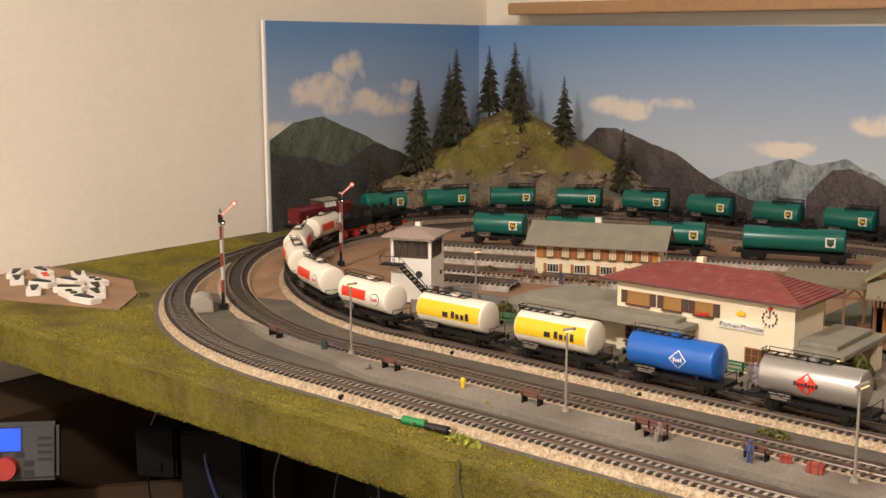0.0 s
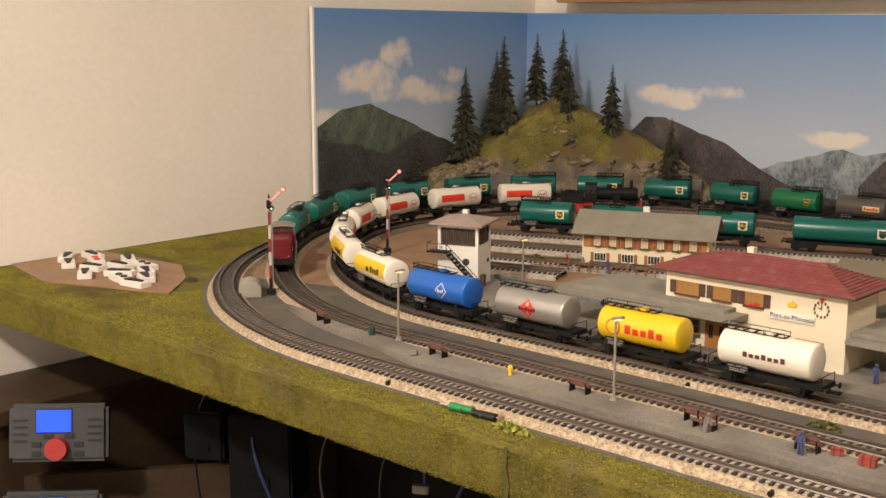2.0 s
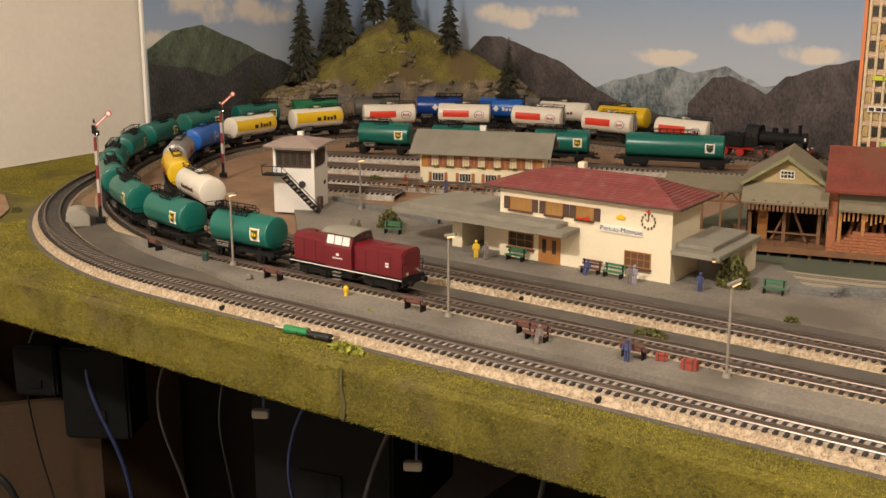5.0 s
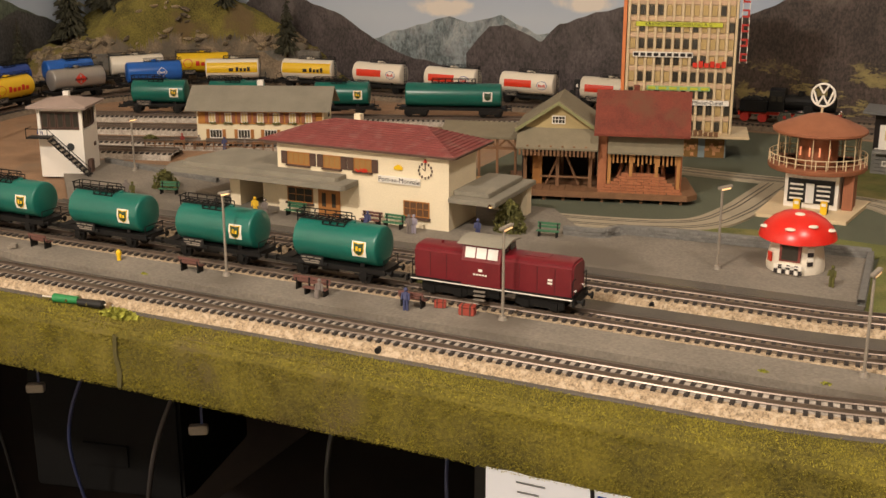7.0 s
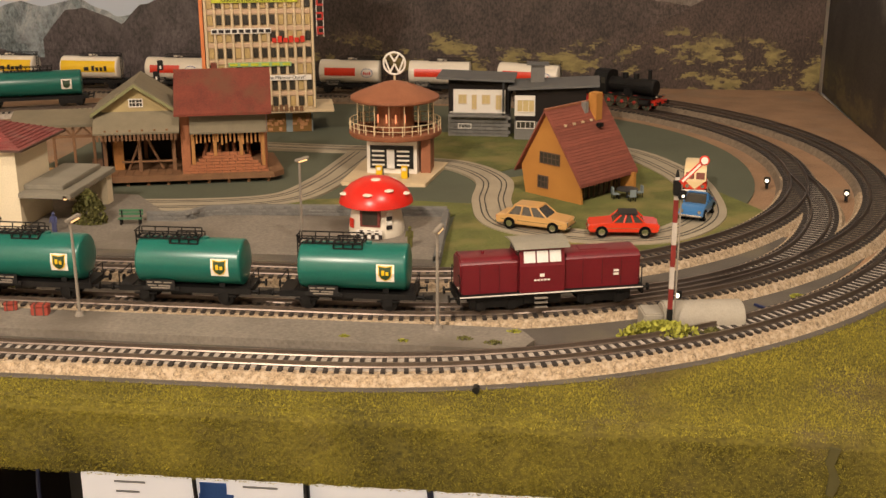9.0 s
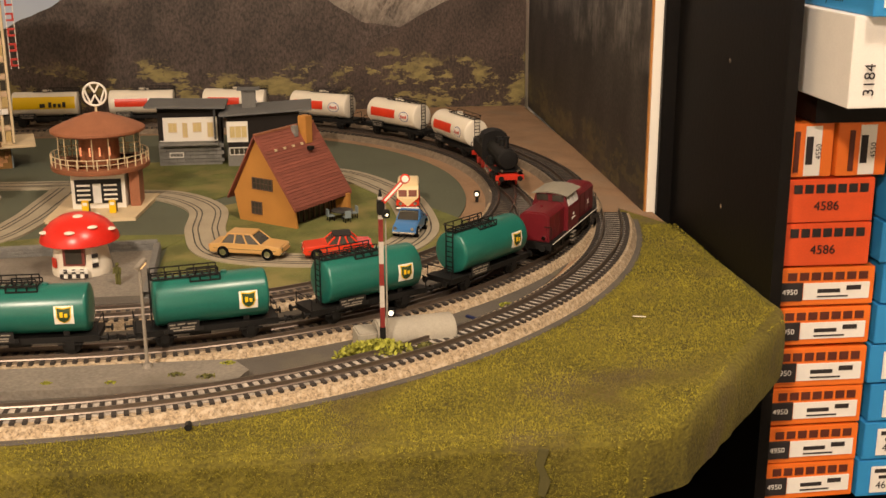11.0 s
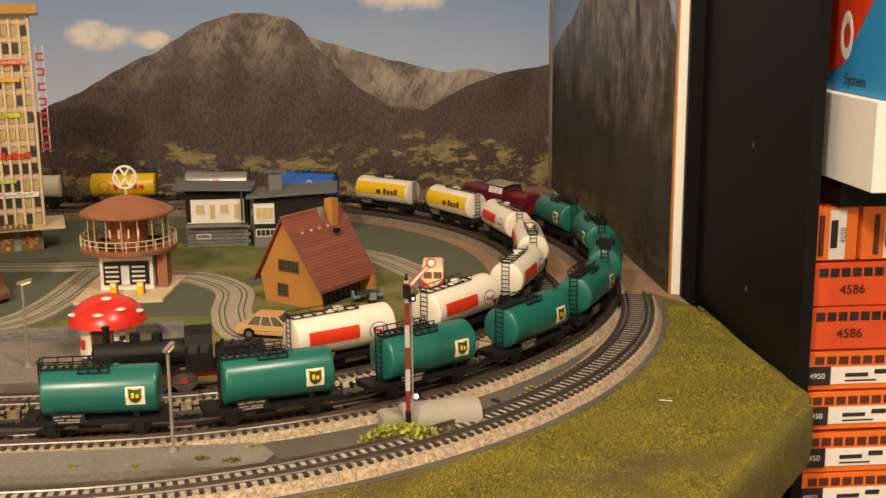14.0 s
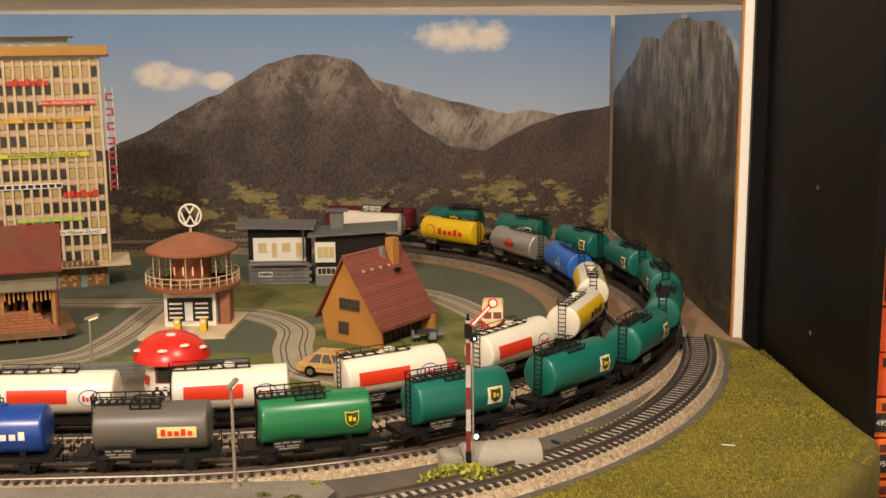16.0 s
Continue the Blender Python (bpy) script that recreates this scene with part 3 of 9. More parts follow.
def mountain_print(name, wood, rock, scree, low, high, slant=30.0, amount=1.0, grain=330.0, across=0, meadow=None, meadow_top=0.08):
    """A printed mountainside: woods below, bare gullied rock above, pale scree runs down the slopes, meadows at the foot."""
    m = bpy.data.materials.new(name)
    m.use_nodes = True
    nt, n, link = m.node_tree, m.node_tree.nodes.new, m.node_tree.links.new
    b = nt.nodes["Principled BSDF"]
    b.inputs["Roughness"].default_value = 0.5
    co, sep = n("ShaderNodeTexCoord"), n("ShaderNodeSeparateXYZ")
    link(co.outputs["Object"], sep.inputs[0])

    def calc(op, a, c=0.0):
        k = n("ShaderNodeMath")
        k.operation = op
        for i, v in enumerate((a, c)):
            if isinstance(v, (int, float)):
                k.inputs[i].default_value = v
            else:
                link(v, k.inputs[i])
        return k.outputs[0]

    def ramp(v, a, c, lo=0.0, hi=1.0):
        k = n("ShaderNodeMapRange")
        k.inputs["From Min"].default_value, k.inputs["From Max"].default_value = a, c
        k.inputs["To Min"].default_value, k.inputs["To Max"].default_value = lo, hi
        link(v, k.inputs["Value"])
        return k.outputs["Result"]

    def grainy(scale, detail, rough=0.6, turn=0.0, squash=1.0, shift=0.0):
        mp, no = n("ShaderNodeMapping"), n("ShaderNodeTexNoise")
        mp.inputs["Rotation"].default_value = (radians(turn), 0, 0) if across else (0, radians(turn), 0)
        mp.vector_type = "TEXTURE"
        mp.inputs["Scale"].default_value = (1, 1, 1 / squash)
        mp.inputs["Location"].default_value = (shift, shift, 0)
        link(co.outputs["Object"], mp.inputs[0])
        no.inputs["Scale"].default_value, no.inputs["Detail"].default_value, no.inputs["Roughness"].default_value = scale, detail, rough
        link(mp.outputs[0], no.inputs["Vector"])
        return no.outputs["Fac"]

    def blend(f, a, c, kind="MIX"):
        k = n("ShaderNodeMix")
        k.data_type, k.blend_type = "RGBA", kind
        for key, v in (("Factor", f), ("A", a), ("B", c)):
            if isinstance(v, tuple):
                k.inputs[key].default_value = (*v, 1)
            elif isinstance(v, (int, float)):
                k.inputs[key].default_value = v
            else:
                link(v, k.inputs[key])
        return k.outputs["Result"]

    patch = grainy(16, 5, 0.65)
    height = ramp(calc("ADD", sep.outputs[2], calc("MULTIPLY", calc("SUBTRACT", patch, 0.5), 0.26)), low, high)
    gully_a, gully_b = grainy(34, 8, 0.68, slant, 0.22), grainy(46, 8, 0.68, -slant, 0.22, 3.0)
    ridged = calc("SUBTRACT", 1.0, calc("MULTIPLY", calc("ABSOLUTE", calc("SUBTRACT", gully_a, 0.5)), 7.0))
    ridged_b = calc("SUBTRACT", 1.0, calc("MULTIPLY", calc("ABSOLUTE", calc("SUBTRACT", gully_b, 0.5)), 7.0))
    trees = ramp(grainy(grain, 3, 0.7, 0, 0.6), 0.35, 0.66, 0.45, 1.55)
    tone = ramp(grainy(22, 6, 0.6, slant, 0.5, 5.0), 0.34, 0.66, 0.65, 1.35)
    woods = blend(1.0, blend(1.0, wood, trees, "MULTIPLY"), tone, "MULTIPLY")
    bare = blend(1.0, rock, ramp(calc("ADD", gully_a, gully_b), 0.72, 1.28, 0.35, 1.65), "MULTIPLY")
    out = blend(calc("MULTIPLY", height, ramp(gully_b, 0.42, 0.56)), woods, bare)
    run = calc("MULTIPLY", height, calc("MAXIMUM", ramp(ridged, 0.55, 1.0), calc("MULTIPLY", ramp(ridged_b, 0.6, 1.0), 0.8)))
    out = blend(calc("MULTIPLY", calc("MULTIPLY", run, ramp(patch, 0.40, 0.54)), amount), out, scree)
    if meadow:
        foot = ramp(calc("ADD", sep.outputs[2], calc("MULTIPLY", calc("SUBTRACT", grainy(20, 6, 0.7, 0, 1.4, 9.0), 0.5), 0.15)), meadow_top, meadow_top - 0.02)
        field = blend(1.0, meadow, ramp(grainy(60, 5, 0.6, 0, 2.0), 0.35, 0.65, 0.7, 1.25), "MULTIPLY")
        out = blend(calc("MULTIPLY", foot, ramp(grainy(17, 8, 0.70, 0, 2.2, 2.0), 0.51, 0.54)), out, field)
    link(out, b.inputs["Base Color"])
    return m


FARHILL = mountain_print("print_far_hills", (0.17, 0.21, 0.22), (0.27, 0.30, 0.32), (0.55, 0.56, 0.56), 0.06, 0.13, 28, 0.7, 200)
WOODHILL = mountain_print("print_wooded_hills", (0.085, 0.105, 0.075), (0.14, 0.17, 0.12), (0.20, 0.23, 0.15), 0.10, 0.20, 30, 0.3, 300, 1)
WESTHILL = mountain_print("print_west_hills", (0.060, 0.058, 0.055), (0.085, 0.080, 0.075), (0.13, 0.12, 0.11), 0.10, 0.22, 30, 0.2, 300, 1)
DARKHILL = mountain_print("print_dark_hills", (0.075, 0.062, 0.062), (0.115, 0.098, 0.095), (0.18, 0.155, 0.14), 0.07, 0.18, 30, 0.35, 300)
MOUNT = mountain_print("print_mountain", (0.072, 0.052, 0.043), (0.088, 0.068, 0.057), (0.38, 0.32, 0.26), 0.16, 0.30, 33, 0.9, 330, 0, (0.27, 0.22, 0.085), 0.075)
CLIFF = mountain_print("print_pale_cliffs", (0.12, 0.095, 0.078), (0.23, 0.195, 0.16), (0.45, 0.39, 0.32), 0.08, 0.20, 28, 0.8, 260)
FRONTHILL = mountain_print("print_front_hill", (0.066, 0.045, 0.036), (0.085, 0.062, 0.050), (0.15, 0.11, 0.085), 0.14, 0.26, 30, 0.3, 330, 0, (0.27, 0.22, 0.085), 0.085)
CRAG = mountain_print("print_crag", (0.042, 0.037, 0.032), (0.13, 0.115, 0.10), (0.40, 0.37, 0.33), 0.14, 0.30, 9, 0.9, 330, 1, (0.10, 0.085, 0.04), 0.06)

BACK_Y = 1.018


def panel(name, x0, x1, base, out, mat, parent, d, axis="x"):
    """A printed layer from a ridge down to the foot of the sheet."""
    bm = bmesh.new()
    pts = list(out) + [(x1, base), (x0, base)]
    if axis == "x":
        prism(bm, pts, d, d + 0.0006, "y")
    else:
        prism(bm, pts, d, d + 0.0006, "x")
    return part(name, bm, mat, parent)


def backdrop():
    bd = thing("backdrop", "printed paper backdrop of an alpine landscape with clouds", "backdrop", kind="structure")
    sky = sky_material("print_sky_back", [(-1.085, 0.193, 0.075, 0.020), (-0.985, 0.200, 0.06, 0.014), (-1.07, 0.180, 0.04, 0.014), (-0.79, 0.132, 0.065, 0.015), (-0.75, 0.138, 0.03, 0.010), (-0.62, 0.180, 0.055, 0.020), (-0.55, 0.150, 0.06, 0.016), (0.214, 0.292, 0.10, 0.030), (-0.216, 0.236, 0.055, 0.022), (-0.15, 0.228, 0.03, 0.014)], 0)
    bm = bmesh.new()
    prism(bm, [(-1.42, -0.003), (0.432, -0.003), (0.432, 0.317), (-1.42, 0.336)], BACK_Y, BACK_Y + 0.004, "y")
    part("back_sheet", bm, sky, bd)
    panel("mountain_print", -0.96, -0.25, 0.0, ridge([(-0.96, 0.06), (-0.90, 0.082), (-0.82, 0.106), (-0.77, 0.121), (-0.735, 0.113), (-0.68, 0.121), (-0.62, 0.10), (-0.55, 0.11), (-0.42, 0.10), (-0.25, 0.11)], 5, 0.006), FARHILL, bd, BACK_Y - 0.0010)
    panel("mountain_print", -1.42, -0.72, 0.0, ridge([(-1.42, 0.09), (-1.24, 0.095), (-1.18, 0.118), (-1.14, 0.152), (-1.10, 0.153), (-1.05, 0.138), (-0.97, 0.112), (-0.915, 0.077), (-0.85, 0.05), (-0.72, 0.03)], 7, 0.005), DARKHILL, bd, BACK_Y - 0.0020)
    panel("mountain_print", -0.74, -0.1, 0.0, ridge([(-0.74, 0.06), (-0.70, 0.108), (-0.67, 0.112), (-0.61, 0.086), (-0.58, 0.115), (-0.48, 0.146), (-0.42, 0.150), (-0.36, 0.125), (-0.3, 0.12), (-0.1, 0.13)], 9, 0.005), DARKHILL, bd, BACK_Y - 0.0030)
    panel("mountain_print", 0.06, 0.432, 0.0, ridge([(0.06, 0.235), (0.08, 0.228), (0.113, 0.220), (0.163, 0.203), (0.238, 0.185), (0.28, 0.175), (0.314, 0.180), (0.352, 0.174), (0.38, 0.155), (0.432, 0.14)], 10, 0.006), CLIFF, bd, BACK_Y - 0.0040)
    panel("mountain_print", -0.36, 0.30, 0.0, ridge([(-0.36, 0.105), (-0.295, 0.138), (-0.219, 0.175), (-0.135, 0.215), (-0.076, 0.251), (-0.030, 0.263), (-0.002, 0.265), (0.023, 0.262), (0.048, 0.257), (0.064, 0.245), (0.080, 0.224), (0.113, 0.187), (0.146, 0.157), (0.196, 0.129), (0.238, 0.120), (0.30, 0.09)], 11, 0.006), MOUNT, bd, BACK_Y - 0.0050)
    panel("mountain_print", 0.15, 0.432, 0.0, ridge([(0.15, 0.065), (0.200, 0.098), (0.242, 0.119), (0.306, 0.155), (0.365, 0.175), (0.432, 0.185)], 12, 0.004), FRONTHILL, bd, BACK_Y - 0.0060)
    # west wing
    sky2 = sky_material("print_sky_west", [(0.60, 0.225, 0.085, 0.035), (0.67, 0.262, 0.05, 0.030), (0.66, 0.205, 0.09, 0.025), (0.77, 0.195, 0.07, 0.022), (0.80, 0.225, 0.035, 0.02), (0.50, 0.165, 0.05, 0.018)], 1)
    bm = bmesh.new()
    prism(bm, [(0.479, -0.003), (BACK_Y, -0.003), (BACK_Y, 0.336), (0.479, 0.341)], -1.4200, -1.416, "x")
    part("west_sheet", bm, sky2, bd)
    panel("mountain_print", 0.481, BACK_Y, 0.0, ridge([(0.481, 0.150), (0.535, 0.178), (0.598, 0.182), (0.678, 0.152), (0.779, 0.114), (0.84, 0.085), (BACK_Y, 0.07)], 15, 0.004), WOODHILL, bd, -1.4155, "y")
    panel("mountain_print", 0.481, BACK_Y, 0.0, ridge([(0.481, 0.128), (0.56, 0.118), (0.64, 0.095), (0.72, 0.130), (0.779, 0.112), (0.84, 0.082), (BACK_Y, 0.06)], 17, 0.004), WESTHILL, bd, -1.4145, "y")
    bm = bmesh.new()
    box(bm, -1.4185, 0.4765, -0.003, 0.006, 0.004, 0.345)
    part("edge_strip", bm, WHITEEDGE, bd)
    # east wing
    sky3 = sky_material("print_sky_east", [(0.60, 0.29, 0.03, 0.03), (0.43, 0.27, 0.05, 0.03)], 1)
    bm = bmesh.new()
    prism(bm, [(0.374, -0.003), (BACK_Y, -0.003), (BACK_Y, 0.317), (0.374, 0.317)], 0.438, 0.442, "x")
    part("east_sheet", bm, sky3, bd)
    panel("mountain_print", 0.376, BACK_Y - 0.007, 0.0, ridge([(0.376, 0.250), (0.412, 0.288), (0.455, 0.311), (0.52, 0.305), (0.58, 0.312), (0.649, 0.308), (0.72, 0.285), (0.803, 0.288), (0.86, 0.26), (0.91, 0.245), (BACK_Y - 0.007, 0.205)], 19, 0.006), CRAG, bd, 0.4365, "y")
    bm = bmesh.new()
    box(bm, 0.4455, 0.3725, -0.003, 0.013, 0.003, 0.34)
    part("edge_strip", bm, WHITEEDGE, bd)
    one("edge_backing", WINWOOD, bd, (0.4385, 0.3745, -0.003, 0.003, 0.003, 0.33))
    return bd


backdrop()


# ---- hill and firs ----
def smooth(a):
    a = min(1.0, max(0.0, a))
    return a * a * (3 - 2 * a)


def hill_height(x, y):
    """Height of the hill, which keeps clear of the outer oval's bend."""
    if x < -0.965 and y > 0.575:
        d = math.hypot(x + 0.965, y - 0.575) - 0.37
    else:
        d = y - 0.945 if x >= -0.965 else -1.335 - x
    foot = smooth((d - 0.027) / 0.030)
    base = 0.068 * smooth((-0.93 - x) / 0.12) * smooth((y - 0.64) / 0.12)
    cone = 0.124 * max(0.0, 1 - math.hypot((x + 1.285) / (0.215 if x < -1.285 else 0.27), (y - 0.945) / 0.16)) ** 0.85
    n = 0.009 * noise.noise(Vector((x * 24, y * 24, 0))) + 0.006 * noise.noise(Vector((x * 70, y * 70, 4)))
    return foot * (base + cone) + n * min(1.0, foot * (base + cone) / 0.03)


def hill():
    n = 220
    x0, x1, y0, y1 = -1.414, -0.90, 0.62, BACK_Y - 0.007
    for name, mat, keep in (("grass_cover", HILL, False), ("rock_face", ROCK, True)):
        bm = bmesh.new()
        grid = [[bm.verts.new((x0 + (x1 - x0) * i / n, y0 + (y1 - y0) * j / n, 0)) for j in range(n + 1)] for i in range(n + 1)]
        for row in grid:
            for v in row:
                v.co.z = hill_height(v.co.x, v.co.y) - 0.004
        for i in range(n):
            for j in range(n):
                f = (grid[i][j], grid[i + 1][j], grid[i + 1][j + 1], grid[i][j + 1])
                top = max(v.co.z for v in f)
                if top < -0.001:
                    continue
                a = (f[2].co - f[0].co).cross(f[3].co - f[1].co).normalized()
                p = f[0].co
                lump = noise.noise(p * 30)
                rocky = p.z < 0.074 + 0.02 * lump and a.z + 0.2 * lump < 0.70
                if rocky == keep:
                    bm.faces.new(f)
        bmesh.ops.delete(bm, geom=[v for v in bm.verts if not v.link_faces], context="VERTS")
        yield part(name, bm, mat, smooth=True)


hl = thing("hill", "steep model hill with olive grass and pale rock outcrops", "hill", kind="structure")
for p in hill():
    p.parent = hl


def hill_rocks():
    """Pale broken rocks in a band round the hill's foot and below its top."""
    rnd = random.Random(12)
    shapes = []
    for k in range(6):
        bm = bmesh.new()
        bmesh.ops.create_icosphere(bm, subdivisions=2, radius=1.0)
        for v in bm.verts:
            v.co *= 1.0 + 0.45 * noise.noise(v.co * 1.3 + Vector((k * 7, 0, 0))) + 0.2 * noise.noise(v.co * 3.1 + Vector((0, k * 5, 0)))
        shapes.append(mesh_of(bm, "rock", PALEROCK if k % 3 else ROCK))
    made = 0
    while made < 170:
        if made < 150:
            x, y = rnd.uniform(-1.40, -0.97), rnd.uniform(0.70, 1.0)
            lo, hi = 0.050, 0.084
        else:
            x, y = rnd.gauss(-1.225, 0.022), rnd.uniform(0.86, 0.96)
            lo, hi = 0.075, 0.15
        z = hill_height(x, y)
        slope = math.hypot(hill_height(x + 0.004, y) - z, hill_height(x, y - 0.004) - z) / 0.004
        if not lo < z < hi or slope < 0.35:
            continue
        ob = new("rock", shapes[rnd.randrange(6)])
        ob.parent = hl
        r = rnd.uniform(0.0025, 0.0070)
        ob.matrix_basis = pose(x, y, z - 0.004 - r * 0.25, rnd.uniform(-40, 40), rnd.uniform(-40, 40), rnd.uniform(0, 360)) @ Matrix.Diagonal((r * 1.7, r * 0.9, r * 0.6, 1))
        made += 1


PALEROCK = material("pale_rock", (0.46, 0.35, 0.21), 0.9, vary=0.5, scale=90, fine=500, bump=1.0, second=(0.15, 0.13, 0.09), second_at=0.55)
hill_rocks()
hill_wall = Line(quarter(-0.965, 0.575, 0.408, 95, 150), closed=False)
bm = bmesh.new()
ribbon(bm, hill_wall, ((0.0, -0.003), (0.003, 0.052), (0.008, 0.054), (0.016, 0.030)), 0.0, hill_wall.length, 0.010)
part("retaining_wall", bm, material("grey_plaster_rock", (0.17, 0.155, 0.13), 0.9, vary=0.4, scale=40, fine=300, bump=0.8), hl, "smooth grey rock cutting behind the bend", smooth=True)


def fir(x, y, z, h, seed):
    rnd = random.Random(seed)
    t = thing("fir_tree", "dark green model fir tree with bottle-brush needles", "tree", x, y, min(z, hill_height(x, y)) - 0.003, rnd.uniform(0, 360), group="firs on the hill")
    bm = bmesh.new()
    rod(bm, (0, 0, 0), (0, 0, h * 0.97), 0.0022, 8, 0.0004)
    part("trunk", bm, BARK, t)
    verts, faces = [], []
    tiers = int(h / 0.0034)
    for k in range(tiers):
        f = k / tiers
        z = h * (0.13 + 0.85 * f)
        r = (0.166 * h * (1 - f) ** 0.92 + 0.0018) * rnd.uniform(0.72, 1.15)
        for j in range(int(16 - 8 * f)):
            a = rnd.uniform(0, 2 * math.pi)
            rr = r * rnd.uniform(0.6, 1.1)
            d = Vector((math.cos(a), math.sin(a), 0))
            side = Vector((-d.y, d.x, 0)) * rr * 0.22
            drop = Vector((0, 0, -rr * rnd.uniform(0.25, 0.5)))
            base = Vector((0, 0, z))
            for q in range(3):
                m = q / 3
                c0, c1 = base + d * rr * m + drop * m, base + d * rr * (m + 0.40) + drop * (m + 0.40)
                w0 = side * rnd.uniform(0.6, 1.2) * (1 - 0.5 * m)
                i = len(verts)
                up = Vector((0, 0, rr * 0.10 * rnd.uniform(0.5, 1.6)))
                verts += [c0 - w0 + up * 0.2, c0 + w0 - up, c1 + w0 * 0.25, c1 - w0 * 0.25 - up, c0 + up * 1.2]
                faces += [(i, i + 1, i + 2, i + 3), (i, i + 4, i + 2), (i + 1, i + 4, i + 3)]
    me = bpy.data.meshes.new("crown")
    me.from_pydata(verts, [], faces)
    me.materials.append(NEEDLE)
    ob = new("crown", me)
    ob.parent = t
    return t


for i, (x, y, z, top) in enumerate(((-1.385, 0.807, 0.100, 0.245), (-1.365, 0.870, 0.118, 0.273), (-1.350, 0.872, 0.110, 0.299), (-1.338, 0.870, 0.092, 0.231), (-1.320, 0.930, 0.180, 0.303), (-1.277, 0.950, 0.160, 0.311), (-1.238, 0.920, 0.140, 0.266), (-1.167, 0.950, 0.118, 0.250), (-1.059, 0.975, 0.066, 0.161), (-1.400, 0.700, 0.045, 0.121))):
    fir(x, y, z, top - min(z, hill_height(x, y)) + 0.003, 40 + i)


# ---- rolling stock ----
def wheelset(parent, x, r=0.0056, mat=None):
    bm = bmesh.new()
    rod(bm, (x, -0.0088, r), (x, 0.0088, r), 0.0012, 8)
    for s in (-1, 1):
        rod(bm, (x, s * 0.0075, r), (x, s * 0.0098, r), r, 18)
        rod(bm, (x, s * 0.0070, r), (x, s * 0.0076, r), r + 0.0007, 18)
    return part("wheelset", bm, mat or IRON, parent)


def underframe(parent, half, bogies=False):
    bm = bmesh.new()
    for s in (-1, 1):
        box(bm, 0, s * 0.0110, 0.0092, 2 * half, 0.0018, 0.0040)
    for x in (-half + 0.001, -half * 0.45, 0, half * 0.45, half - 0.001):
        box(bm, x, 0, 0.0094, 0.002, 0.0225, 0.0034)
    box(bm, 0, 0, 0.0118, 2 * half - 0.012, 0.022, 0.0012)
    part("frame", bm, IRON, parent)
    for e in (-1, 1):
        for s in (-1, 1):
            bm = bmesh.new()
            rod(bm, (e * half, s * 0.0098, 0.0112), (e * (half + 0.0045), s * 0.0098, 0.0112), 0.0009, 8)
            rod(bm, (e * (half + 0.0045), s * 0.0098, 0.0112), (e * (half + 0.0053), s * 0.0098, 0.0112), 0.0026, 12)
            part("buffer", bm, IRON, parent)
        bm = bmesh.new()
        box(bm, e * (half + 0.004), 0, 0.0062, 0.012, 0.003, 0.0022)
        box(bm, e * (half + 0.009), 0, 0.0072, 0.002, 0.007, 0.0012)
        part("coupler", bm, IRON, parent)
    for e in (-1, 1):
        for s in (-1, 1):
            bm = bmesh.new()
            x = e * half * 0.60
            box(bm, x, s * 0.0118, 0.0040, 0.0055, 0.0014, 0.0062)
            box(bm, x, s * 0.0118, 0.0072, 0.016, 0.0012, 0.0012)
            part("axle_box", bm, IRON, parent)
        wheelset(parent, e * half * 0.60)
    bm = bmesh.new()
    box(bm, half * 0.12, 0.006, 0.0052, 0.011, 0.006, 0.004)
    rod(bm, (-half * 0.25, -0.005, 0.007), (half * 0.05, -0.005, 0.007), 0.0022, 10)
    part("brake_gear", bm, IRON, parent)


def tank_shell(parent, mat, length, r, z, x=0.0):
    bm = bmesh.new()
    h = length / 2
    prof = [(0.0001, -h - 0.0016), (r * 0.5, -h - 0.0013), (r * 0.90, -h - 0.0004), (r * 0.965, -h + 0.0002), (r * 0.992, -h + 0.0009), (r, -h + 0.0018), (r, h - 0.0018), (r * 0.992, h - 0.0009), (r * 0.965, h - 0.0002), (r * 0.90, h + 0.0004), (r * 0.5, h + 0.0013), (0.0001, h + 0.0016)]
    lathe(bm, prof, 40, "x", (x, 0, z))
    return part("tank", bm, mat, parent, smooth=True)


def curved_patch(bm, r, z, x0, x1, a0, a1, side, lift=0.00025, n=8):
    """A sheet on the tank's side from angle a0 to a1 above the middle."""
    rows = []
    for i in range(n + 1):
        a = radians(a0 + (a1 - a0) * i / n)
        rows.append([bm.verts.new((x, side * (r + lift) * math.cos(a), z + (r + lift) * math.sin(a))) for x in (x0, x1)])
    for p, q in zip(rows, rows[1:]):
        bm.faces.new((p[0], p[1], q[1], q[0]))


def shield(bm, r, z, cx, w, h, side, lift, shape):
    """A flat badge outline laid on the tank's curve."""
    pts = []
    for u, v in shape:
        a = h * v / r
        pts.append(bm.verts.new((cx + w * u, side * (r + lift) * math.cos(a), z + (r + lift) * math.sin(a))))
    c = bm.verts.new((cx, side * (r + lift + 0.0001), z))
    for i in range(len(pts)):
        bm.faces.new((pts[i], pts[(i + 1) % len(pts)], c))


